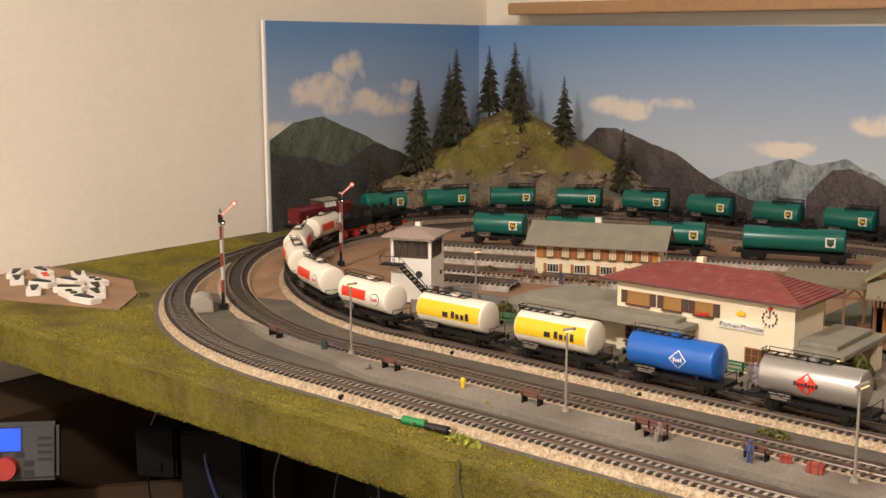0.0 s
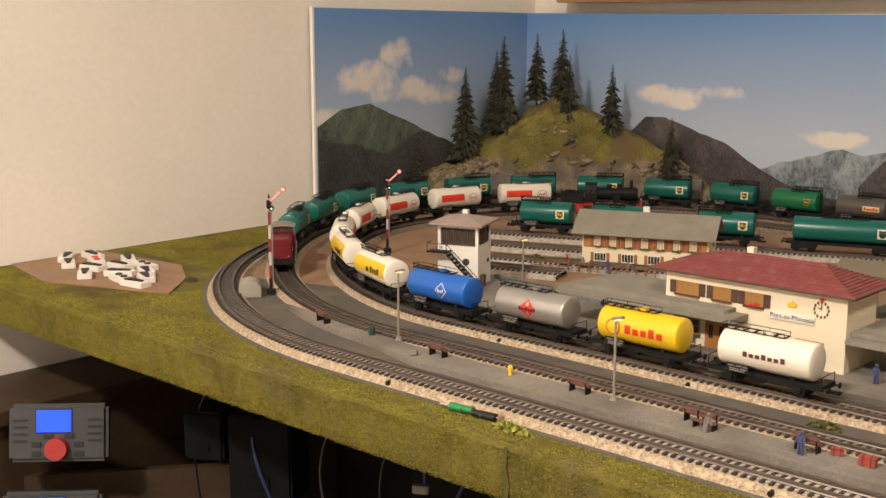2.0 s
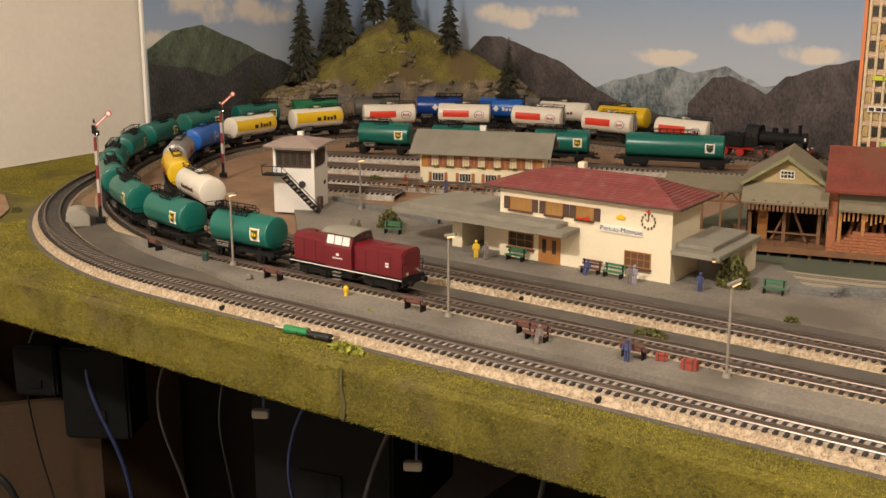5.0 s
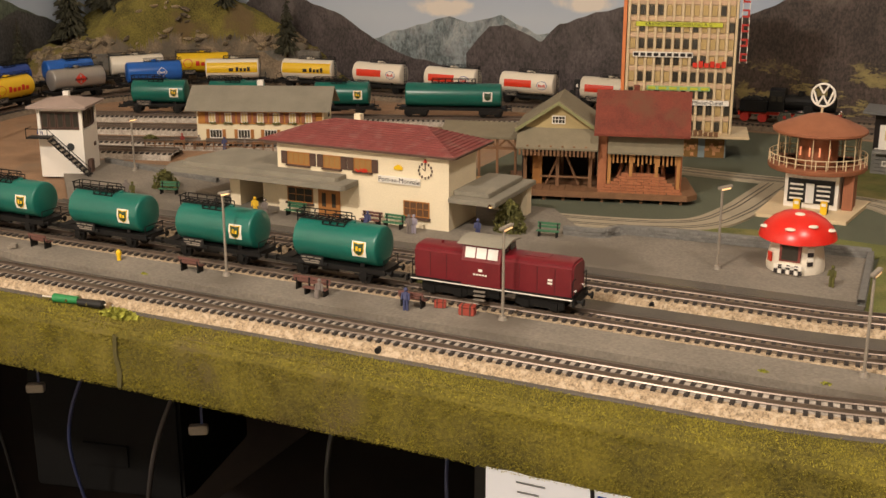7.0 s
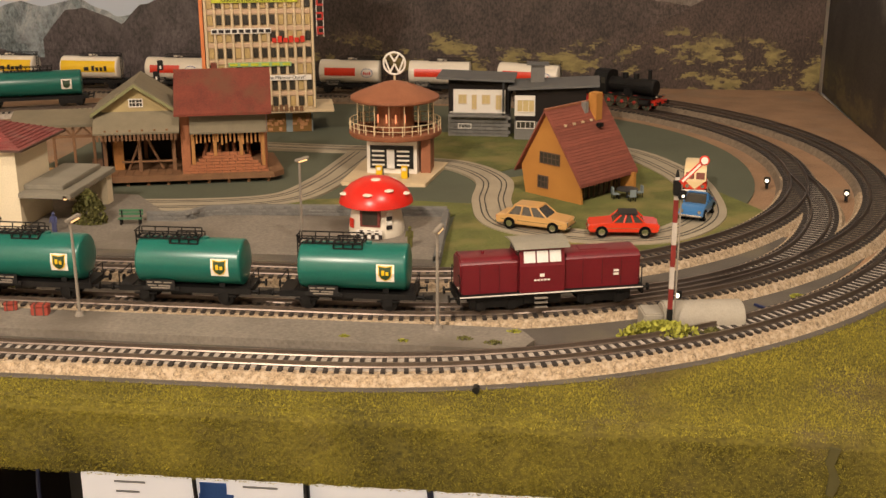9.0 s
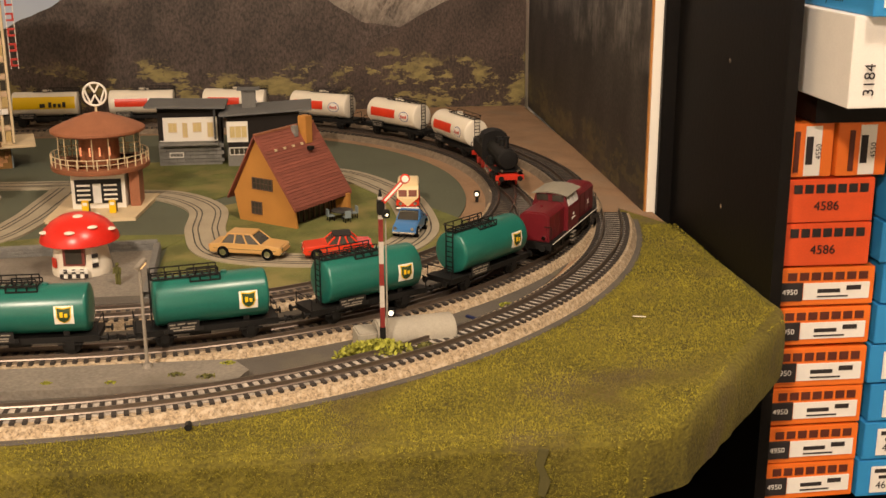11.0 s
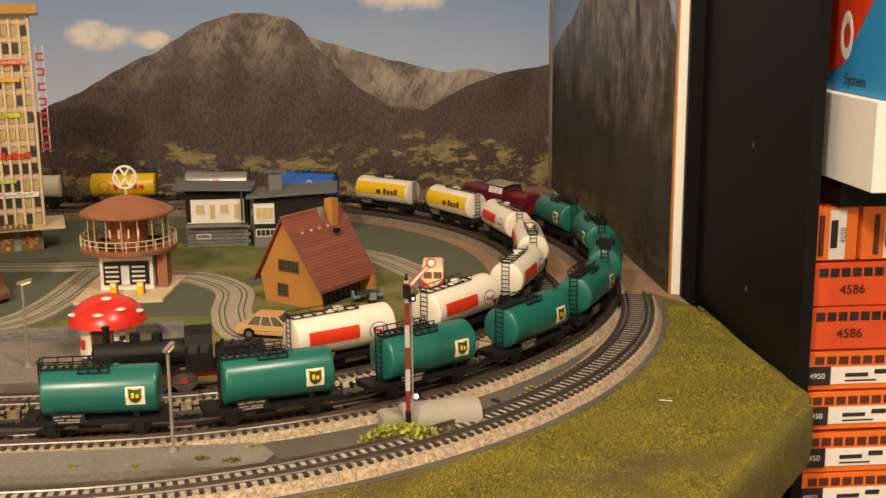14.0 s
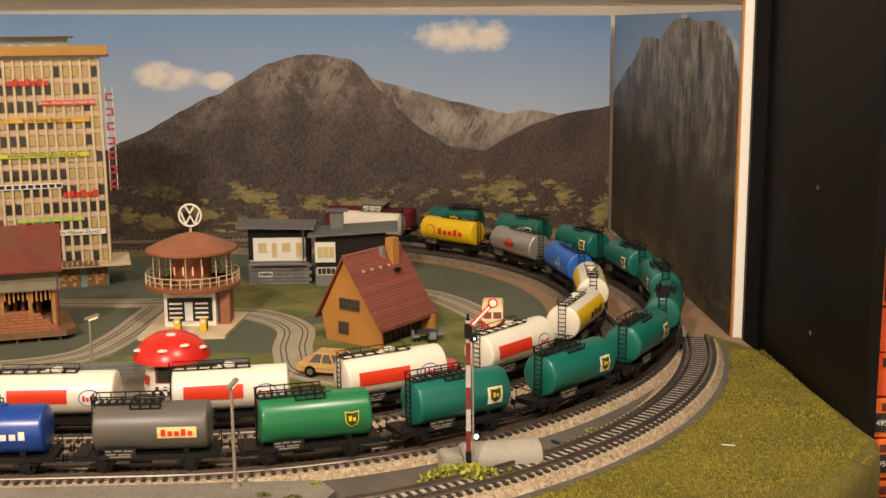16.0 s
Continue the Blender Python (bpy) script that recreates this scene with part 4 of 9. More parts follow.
SQUARE = [(-0.5, -0.5), (0, -0.5), (0.5, -0.5), (0.5, 0), (0.5, 0.5), (0, 0.5), (-0.5, 0.5), (-0.5, 0)]
SHIELD = [(0, -0.5), (0.28, -0.34), (0.42, -0.1), (0.42, 0.3), (0.46, 0.5), (0, 0.42), (-0.46, 0.5), (-0.42, 0.3), (-0.42, -0.1), (-0.28, -0.34)]
DIAMOND = [(0, -0.5), (0.25, -0.25), (0.5, 0), (0.25, 0.25), (0, 0.5), (-0.25, 0.25), (-0.5, 0), (-0.25, -0.25)]
ROUND = [(0.5 * math.cos(i * math.pi / 9), 0.5 * math.sin(i * math.pi / 9)) for i in range(18)]


def badge(parent, r, z, cx, w, h, shape, mat, lift=0.0004, name="badge", label="", mid=0.0):
    """A badge on both sides, standing at the same end of the tank as one looks at it."""
    for side in (-1, 1):
        bm = bmesh.new()
        shield(bm, r, z, mid - side * (cx - mid), w, h, side, lift, shape)
        part(name, bm, mat, parent, label)


def bars(parent, r, z, x0, x1, heights, mat, name="lettering_bar", lift=0.0006, v0=0.0, mid=0.0, tall=10.0):
    """Plain bars in place of a brand's lettering."""
    w = (x1 - x0) / heights
    for side in (-1, 1):
        for i in range(heights):
            bm = bmesh.new()
            hh = tall * (0.72 if i % 3 else 1.0)
            a, b = mid - side * (x0 + w * (i + 0.12) - mid), mid - side * (x0 + w * (i + 0.82) - mid)
            curved_patch(bm, r, z, a, b, v0 - tall, v0 - tall + 2 * hh, side, lift, 3)
            part(name, bm, mat, parent)


def catwalk(parent, r, z, x0, x1, ladder=True, basket=0.0, front=False):
    """The walkway on top of the tank with its hand rails, the basket at the dome and the ladder at the end."""
    bm = bmesh.new()
    top = z + r + 0.0006
    up, thin = (0.0036, 0.7) if front else (0.0050, 1.0)
    for s in (-1, 1):
        rod(bm, (x0, s * 0.0050, top), (x1, s * 0.0050, top), 0.0006 * thin, 6)
        rod(bm, (x0, s * 0.0058, top + up), (x1, s * 0.0058, top + up), 0.0005 * thin, 6)
    n = max(4, int((x1 - x0) / (0.0070 if front else 0.0042)))
    for i in range(n):
        x = x0 + (x1 - x0) * i / (n - 1)
        box(bm, x, 0, top - 0.0002, 0.0016, 0.0102, 0.0007)
        if i % 2 == 0 or i == n - 1:
            for s in (-1, 1):
                rod(bm, (x, s * 0.0050, top), (x, s * 0.0058, top + up), 0.00045 * thin, 6)
    part("catwalk", bm, IRON, parent)
    if basket:
        bm = bmesh.new()
        b0, b1 = x1 - basket, x1 + 0.001
        for s in (-1, 1):
            box(bm, (b0 + b1) / 2, s * 0.0085, top - 0.0030, b1 - b0, 0.0008, 0.0009)
            rod(bm, (b0, s * 0.0088, top + 0.0016), (b1, s * 0.0088, top + 0.0016), 0.0005, 6)
            for i in range(4):
                x = b0 + (b1 - b0) * i / 3
                rod(bm, (x, s * 0.0088, top - 0.0028), (x, s * 0.0088, top + 0.0016), 0.0004, 6)
                rod(bm, (x, s * 0.0088, top - 0.0026), (x, s * 0.0050, top + 0.0002), 0.0004, 6)
        part("basket", bm, IRON, parent)
    if ladder:
        bm = bmesh.new()
        xl = x1 + 0.0022 if front else x0 - 0.0012
        for s in (-1, 1):
            rod(bm, (xl, s * 0.0034, 0.013), (xl, s * 0.0034, top + up + 0.0002), 0.0005 * thin, 6)
        for i in range(9):
            zz = 0.015 + (top - 0.015) * i / 8
            rod(bm, (xl, -0.0034, zz), (xl, 0.0034, zz), 0.0004, 6)
        rod(bm, (xl, -0.0058, top + up), (xl, 0.0058, top + up), 0.0005 * thin, 6)
        part("ladder", bm, IRON, parent)


def tank_wagon(label, style):
    w = thing("tank_wagon", label, "tank wagon", group="tank wagons")
    short = style in ("shield", "leaf", "grey", "blue_far", "deep")
    half = 0.0480 if short else 0.0525
    underframe(w, half)
    length, r = (0.0750, 0.0163) if short else (0.0835, 0.0160)
    z = 0.0135 + r
    x = 0.004 if short else 0.0
    body = {"shield": TEAL, "leaf": LEAF, "grey": GREYTANK, "blue_far": BLUE, "deep": DEEPBLUE, "esso": CREAM, "agip": CREAM, "aral": BLUE, "silver": SILVER, "shell": YELLOW, "gasolin": CREAM}[style]
    shell = tank_shell(w, body, length, r, z, x)
    for e in (-0.3, 0.3):
        one("saddle", IRON, w, (x + e * length, 0, 0.0125, 0.004, 0.018, 0.0045))
    for s in (-1, 1):
        # the board with its lettered plates, hung at the tank's lower edge
        bx = x + s * length * 0.27
        board = one("data_board", BLACK, w, (bx, s * 0.0148, 0.0118, 0.021, 0.0010, 0.0072), (bx, s * 0.0140, 0.0112, 0.026, 0.0010, 0.0030))
        bm = bmesh.new()
        for k, (dx, dz, ww) in enumerate(((-0.0075, 0.0050, 0.0040), (-0.0015, 0.0052, 0.0052), (0.0055, 0.0050, 0.0060), (-0.0060, 0.0028, 0.0062), (0.0030, 0.0026, 0.0085), (0.0, 0.0010, 0.0140))):
            box(bm, bx + dx, s * 0.01535, 0.0118 + dz, ww, 0.0002, 0.0009)
        part("data_bar", bm, LAMPGREY, board)["kind"] = "stuff"
    for e in (-1, 1):
        # end platform with its rail and steps
        one("end_platform", IRON, w, (e * (half - 0.005), 0, 0.0128, 0.0100, 0.0250, 0.0009))
        bm = bmesh.new()
        for y in (-0.0118, 0.0118):
            rod(bm, (e * (half - 0.0008), y, 0.0130), (e * (half - 0.0008), y, 0.0215), 0.0004, 6)
        rod(bm, (e * (half - 0.0008), -0.0118, 0.0215), (e * (half - 0.0008), 0.0118, 0.0215), 0.0004, 6)
        part("end_rail", bm, IRON, w)
    if short:
        catwalk(w, r, z, x - length / 2 - 0.0010, x + 0.0055, basket=0.019)
        bm = bmesh.new()
        rod(bm, (x + 0.010, 0, z + r - 0.001), (x + 0.010, 0, z + r + 0.0012), 0.0022, 16)
        part("dome", bm, body, shell)
    else:
        catwalk(w, r, z, x - 0.014, x + length / 2 + 0.0002, front=True)
        bm = bmesh.new()
        rod(bm, (x + 0.001, 0, z + r - 0.001), (x + 0.001, 0, z + r + 0.0026), 0.0044, 16)
        rod(bm, (x + 0.001, 0, z + r + 0.0022), (x + 0.001, 0, z + r + 0.0030), 0.0034, 16)
        rod(bm, (x + 0.008, 0, z + r - 0.001), (x + 0.008, 0, z + r + 0.0016), 0.0016, 12)
        part("dome", bm, body, shell)

    def mark(cx, ww, hh, shape, mat, lift=0.0004, name="badge"):
        badge(shell, r, z, x + cx, ww, hh, shape, mat, lift, name, mid=x)

    def letters(x0, x1, count, mat, lift=0.0006, v0=0.0, tall=10.0):
        bars(shell, r, z, x + x0, x + x1, count, mat, lift=lift, v0=v0, mid=x, tall=tall)

    if style in ("shield", "leaf"):
        if style == "shield":
            mark(0.0235, 0.0125, 0.0125, SQUARE, WHITE)
        mark(0.0235, 0.0112, 0.0112, SHIELD, YELLOW, 0.0006, "shield_rim")
        mark(0.0235, 0.0096, 0.0096, SHIELD, material_once("shield_dark", (0.02, 0.05, 0.02)), 0.0008, "shield")
        letters(0.0207, 0.0265, 2, YELLOW, 0.0011, 2, 6.0)
    elif style == "grey":
        mark(0.018, 0.026, 0.0075, SQUARE, material_once("pale_yellow_panel", (0.75, 0.58, 0.25)))
        letters(0.007, 0.029, 5, RED, 0.0007, 0, 8.0)
    elif style in ("blue_far", "deep"):
        letters(0.004, 0.028, 4, WHITE)
        mark(-0.006, 0.011, 0.011, DIAMOND, WHITE)
    elif style == "esso":
        for s in (-1, 1):
            bm = bmesh.new()
            curved_patch(bm, r, z, x + s * 0.034, x - s * 0.009, -14, 24, s, 0.0004)
            part("red_panel", bm, material_once("signal_red", (0.70, 0.045, 0.015), 0.35), shell, "red painted panel")
        mark(0.0255, 0.0165, 0.0125, ROUND, DEEPBLUE)
        mark(0.0255, 0.0150, 0.0110, ROUND, WHITE, 0.0006, "oval")
        letters(0.0200, 0.0310, 4, RED, 0.0009, 0, 7.0)
    elif style == "agip":
        for s in (-1, 1):
            bm = bmesh.new()
            curved_patch(bm, r, z, x - length / 2 + 0.0018, x + length / 2 - 0.0018, -16, 42, s, 0.0004, 12)
            part("yellow_band", bm, YELLOW, shell, "yellow painted band")
        letters(0.005, 0.029, 4, INK, 0.0008, 3, 12.0)
        mark(-0.002, 0.007, 0.005, SQUARE, INK, 0.0008, "emblem")
    elif style == "aral":
        mark(0.010, 0.017, 0.017, DIAMOND, WHITE)
        mark(0.010, 0.0145, 0.0145, DIAMOND, BLUE, 0.0006, "diamond")
        letters(0.0055, 0.0145, 4, WHITE, 0.0009, 0, 6.0)
    elif style == "silver":
        mark(0.0, 0.021, 0.019, DIAMOND, RED)
        letters(-0.0105, 0.0105, 7, INK, 0.0008, 0, 6.0)
    elif style == "shell":
        mark(-0.024, 0.0155, 0.0155, ROUND, RED)
        mark(-0.024, 0.0130, 0.0130, ROUND, YELLOW, 0.0006, "emblem")
        letters(-0.012, 0.030, 5, RED, 0.0007, 0, 14.0)
    elif style == "gasolin":
        letters(-0.018, 0.022, 7, material_once("brown_ink", (0.10, 0.03, 0.02)), 0.0006, 0, 8.0)
    return w


ONCE = {}


def material_once(name, colour, rough=0.45):
    if name not in ONCE:
        ONCE[name] = material(name, colour, rough)
    return ONCE[name]


def diesel():
    w = thing("diesel_locomotive", "dark red diesel shunting locomotive with grey cab roof", "locomotive")
    bm = bmesh.new()
    box(bm, 0, 0, 0.0125, 0.122, 0.0335, 0.0022)
    part("footplate", bm, IRON, w)
    bm = bmesh.new()
    for s in (-1, 1):
        box(bm, 0, s * 0.0170, 0.0136, 0.122, 0.0004, 0.0008)
    part("white_line", bm, WHITE, w)
    def hood(name, x0, x1, wide, top):
        bm = bmesh.new()
        prof = [(-wide, 0.0147), (wide, 0.0147), (wide, top - 0.004), (wide - 0.003, top - 0.0008), (wide - 0.006, top), (-wide + 0.006, top), (-wide + 0.003, top - 0.0008), (-wide, top - 0.004)]
        prism(bm, prof, x0, x1, "x")
        bmesh.ops.bevel(bm, geom=[e for e in bm.edges if abs(e.verts[0].co.x - e.verts[1].co.x) < 1e-5], offset=0.0012, segments=2, affect="EDGES")
        h = part(name, bm, MAROON, w, smooth=True)
        bm = bmesh.new()
        for s in (-1, 1):
            n = int((x1 - x0) / 0.011)
            for i in range(1, n):
                box(bm, x0 + (x1 - x0) * i / n, s * (wide + 0.0001), 0.0165, 0.0004, 0.0004, top - 0.0215)
            box(bm, (x0 + x1) / 2, s * (wide - 0.0016), top - 0.0028, x1 - x0 - 0.004, 0.0006, 0.0004)
        part("panel_seam", bm, material_once("seam_dark", (0.075, 0.008, 0.010)), h)["kind"] = "stuff"
        return h
    hood("rear_hood", -0.0600, -0.0215, 0.0130, 0.0405)
    fh = hood("front_hood", 0.0080, 0.0600, 0.0130, 0.0405)
    bm = bmesh.new()
    prism(bm, [(-0.0165, 0.0147), (0.0165, 0.0147), (0.0165, 0.034), (0.0128, 0.0475), (-0.0128, 0.0475), (-0.0165, 0.034)], -0.0215, 0.0080, "x")
    cab = part("cab", bm, MAROON, w)
    bm = bmesh.new()
    prism(bm, [(-0.0165, 0.0468), (-0.0148, 0.0475), (-0.008, 0.0495), (0, 0.0502), (0.008, 0.0495), (0.0148, 0.0475), (0.0165, 0.0468), (0.008, 0.0483), (0, 0.0490), (-0.008, 0.0483)], -0.0250, 0.0115, "x")
    part("cab_roof", bm, GREYROOF, cab, "grey cab roof")
    for s in (-1, 1):
        for i in range(3):
            bm = bmesh.new()
            box(bm, -0.0152 + i * 0.0085, s * 0.01495, 0.0365, 0.0074, 0.0006, 0.0082, rx=s * 15)
            # The bright reflection in the side panes is painted as a pale colour.
            part("window", bm, material_once("pale_window", (0.75, 0.74, 0.70), 0.15), cab)
    for e, x in ((-1, -0.0217), (1, 0.0082)):
        for y in (-0.007, 0.007):
            one("window", GLASS, cab, (x, y, 0.0408, 0.0005, 0.010, 0.0055))
    for e in (-1, 1):
        for y in (-0.0085, 0.0085):
            bm = bmesh.new()
            rod(bm, (e * 0.0598, y, 0.0185), (e * 0.0612, y, 0.0185), 0.0016, 12)
            part("headlight", bm, CHROME, w)
        one("buffer_beam", IRON, w, (e * 0.0612, 0, 0.0085, 0.0015, 0.0320, 0.0062))
        for y in (-0.0098, 0.0098):
            bm = bmesh.new()
            rod(bm, (e * 0.061, y, 0.0112), (e * 0.0662, y, 0.0112), 0.0010, 8)
            rod(bm, (e * 0.0662, y, 0.0112), (e * 0.0672, y, 0.0112), 0.0028, 12)
            part("buffer", bm, IRON, w)
        for y in (-0.0150, 0.0150):
            bm = bmesh.new()
            rod(bm, (e * 0.0605, y, 0.0125), (e * 0.0605, y, 0.0285), 0.0004, 6)
            rod(bm, (e * 0.0605, y, 0.0285), (e * 0.0605, y * 0.6, 0.0285), 0.0004, 6)
            part("handrail", bm, IRON, w)
        for s in (-1, 1):
            bm = bmesh.new()
            box(bm, e * 0.036, s * 0.0118, 0.0034, 0.036, 0.0022, 0.0075, bevel=0.0006)
            for k in (-1, 1):
                box(bm, e * 0.036 + k * 0.0105, s * 0.0132, 0.0030, 0.006, 0.0012, 0.0055)
            part("bogie_side", bm, IRON, w)
        for k in (-1, 1):
            wheelset(w, e * 0.036 + k * 0.0105, 0.0055)
    bm = bmesh.new()
    box(bm, -0.006, 0, 0.0045, 0.026, 0.026, 0.0078, bevel=0.001)
    part("fuel_tank", bm, IRON, w)
    for s in (-1, 1):
        for i in range(3):
            one("step", LAMPGREY, w, (-0.0075, s * 0.0168, 0.0032 + i * 0.0034, 0.0085, 0.0030, 0.0006))
    bm = bmesh.new()
    for s in (-1, 1):
        for i in range(2):
            box(bm, 0.0435, s * 0.0134, 0.0230 + i * 0.0026, 0.0034, 0.0003, 0.0016)
        box(bm, -0.007, s * 0.01668, 0.0262, 0.0030, 0.0003, 0.0022)
        for i in range(5):
            box(bm, -0.0115 + i * 0.0022, s * 0.01668, 0.0232, 0.0016, 0.0003, 0.0012)
    part("lettering_bar", bm, WHITE, w)["kind"] = "stuff"
    bm = bmesh.new()
    rod(bm, (-0.043, 0, 0.040), (-0.043, 0, 0.0425), 0.0011, 8)
    part("exhaust", bm, MAROON, fh)
    one("hood_vent", MAROON, fh, (0.030, 0, 0.0403, 0.018, 0.010, 0.0007))
    return w


def steam():
    w = thing("steam_locomotive", "black steam locomotive with red running gear", "locomotive")
    bm = bmesh.new()
    box(bm, 0.004, 0, 0.0105, 0.124, 0.0180, 0.0040)
    part("frame", bm, RED, w, "red painted frame")
    bm = bmesh.new()
    box(bm, 0.014, 0, 0.0160, 0.098, 0.0300, 0.0012)
    part("running_board", bm, IRON, w)
    bm = bmesh.new()
    lathe(bm, [(0.0001, -0.006), (0.0098, -0.006), (0.0098, 0.038), (0.0108, 0.038), (0.0108, 0.0585), (0.0095, 0.0600), (0.004, 0.0608), (0.0001, 0.0608)], 28, "x", (0, 0, 0.0285))
    boiler = part("boiler", bm, IRON, w, smooth=True)
    for x, r, h, nm in ((0.050, 0.0026, 0.013, "chimney"), (0.030, 0.0040, 0.0072, "steam_dome"), (0.014, 0.0042, 0.0066, "sand_dome")):
        bm = bmesh.new()
        rod(bm, (x, 0, 0.0365), (x, 0, 0.0375 + h), r, 16, r * 0.92)
        if nm == "chimney":
            rod(bm, (x, 0, 0.0495), (x, 0, 0.0510), r * 1.2, 16)
        part(nm, bm, IRON, boiler)
    bm = bmesh.new()
    for s in (-1, 1):
        rod(bm, (0.0, s * 0.0108, 0.031), (0.055, s * 0.0112, 0.031), 0.0004, 6)
        box(bm, 0.026, s * 0.0125, 0.0172, 0.012, 0.005, 0.009, bevel=0.0012)
    part("pump", bm, IRON, boiler)
    bm = bmesh.new()
    prism(bm, [(-0.0145, 0.0160), (0.0145, 0.0160), (0.0148, 0.036), (0.0120, 0.0435), (0.006, 0.0462), (0, 0.0470), (-0.006, 0.0462), (-0.0120, 0.0435), (-0.0148, 0.036)], -0.0255, -0.0055, "x")
    cab = part("cab", bm, IRON, w)
    for s in (-1, 1):
        for i in range(2):
            one("cab_window", GLASS, cab, (-0.0195 + i * 0.0085, s * 0.0149, 0.0300, 0.006, 0.0004, 0.0075))
    bm = bmesh.new()
    box(bm, -0.046, 0, 0.0135, 0.037, 0.0275, 0.0165, bevel=0.0012)
    tender = part("tender", bm, IRON, w)
    bm = bmesh.new()
    for i in range(40):
        a = random.Random(i)
        ball(bm, -0.060 + a.random() * 0.028, -0.010 + a.random() * 0.02, 0.0295 + a.random() * 0.0025, 0.0018, seg=6)
    part("coal", bm, BLACK, tender)
    for x, r in ((-0.004, 0.0088), (0.016, 0.0088), (0.034, 0.0088), (0.052, 0.0055)):
        for s in (-1, 1):
            bm = bmesh.new()
            rod(bm, (x, s * 0.0078, r), (x, s * 0.0102, r), r, 24)
            rod(bm, (x, s * 0.0100, r), (x, s * 0.0110, r), r * 0.25, 12)
            wh = part("driving_wheel" if r > 0.006 else "leading_wheel", bm, REDWHEEL, w)
            bm = bmesh.new()
            rod(bm, (x, s * 0.0101, r), (x, s * 0.01035, r), r * 1.0, 24)
            rod(bm, (x, s * 0.0074, r), (x, s * 0.0079, r), r + 0.0007, 24)
            part("tyre", bm, CHROME, wh)
    for x in (-0.058, -0.034):
        wheelset(w, x, 0.0058, REDWHEEL)
    for s in (-1, 1):
        bm = bmesh.new()
        rod(bm, (-0.006, s * 0.0118, 0.0062), (0.036, s * 0.0118, 0.0062), 0.0007, 6)
        rod(bm, (0.016, s * 0.0128, 0.0064), (0.046, s * 0.0128, 0.0098), 0.0006, 6)
        part("coupling_rod", bm, CHROME, w)
        bm = bmesh.new()
        rod(bm, (0.044, s * 0.0130, 0.0105), (0.058, s * 0.0130, 0.0105), 0.0042, 16)
        part("cylinder", bm, IRON, w)
    for e in (1, -1):
        x = 0.0665 if e > 0 else -0.0645
        one("buffer_beam", RED, w, (x, 0, 0.0088, 0.0016, 0.0300, 0.0050))
        for y in (-0.0098, 0.0098):
            bm = bmesh.new()
            rod(bm, (x, y, 0.0112), (x + e * 0.0050, y, 0.0112), 0.0010, 8)
            rod(bm, (x + e * 0.0050, y, 0.0112), (x + e * 0.0058, y, 0.0112), 0.0028, 12)
            part("buffer", bm, IRON, w)
    for y in (-0.0085, 0.0085):
        bm = bmesh.new()
        rod(bm, (0.0655, y, 0.0185), (0.0675, y, 0.0185), 0.0017, 12)
        part("headlight", bm, CHROME, w)
    return w


V100 = diesel()
V100.scale = (1.07, 1.0, 0.97)
STEAM = steam()
GREEN_WAGON = tank_wagon("dark green tank wagon with yellow and green shield badge", "shield")
TRAIN_B = [GREEN_WAGON] + [copy_thing(GREEN_WAGON, pose(0, 0, 0)) for _ in range(8)]
TRAIN_B += [tank_wagon("bright green tank wagon with shield badge", "leaf"), tank_wagon("dark grey tank wagon with yellow name panel", "grey"), tank_wagon("deep blue tank wagon with white lettering", "deep"), tank_wagon("blue tank wagon with white lettering", "blue_far"), tank_wagon("white tank wagon with brown lettering", "gasolin"), tank_wagon("yellow tank wagon with red emblem", "shell")]
ESSO_WAGON = tank_wagon("cream tank wagon with red panel and oval badge", "esso")
AGIP_WAGON = tank_wagon("cream and yellow tank wagon with black lettering", "agip")
TRAIN_A = [ESSO_WAGON] + [copy_thing(ESSO_WAGON, pose(0, 0, 0)) for _ in range(4)] + [AGIP_WAGON, copy_thing(AGIP_WAGON, pose(0, 0, 0))]
TRAIN_A += [tank_wagon("bright blue tank wagon with white diamond badge", "aral"), tank_wagon("silver tank wagon with red diamond badge", "silver"), tank_wagon("yellow tank wagon with red shell emblem", "shell"), tank_wagon("cream white tank wagon with brown lettering", "gasolin")]
# wagons standing on the yard track
YARD = Line([(-1.10, 0.545), (-0.50, 0.775)], closed=False)
yard_w = Vector((0.934, 0.358, 0))
for k, s in enumerate((0.085, 0.195, 0.345, 0.505)):
    if s == 0.505:
        continue
    q = YARD.at(s)
    copy_thing(GREEN_WAGON, pose(q.x, q.y, RAILTOP + 0.001, 0, 0, 21))


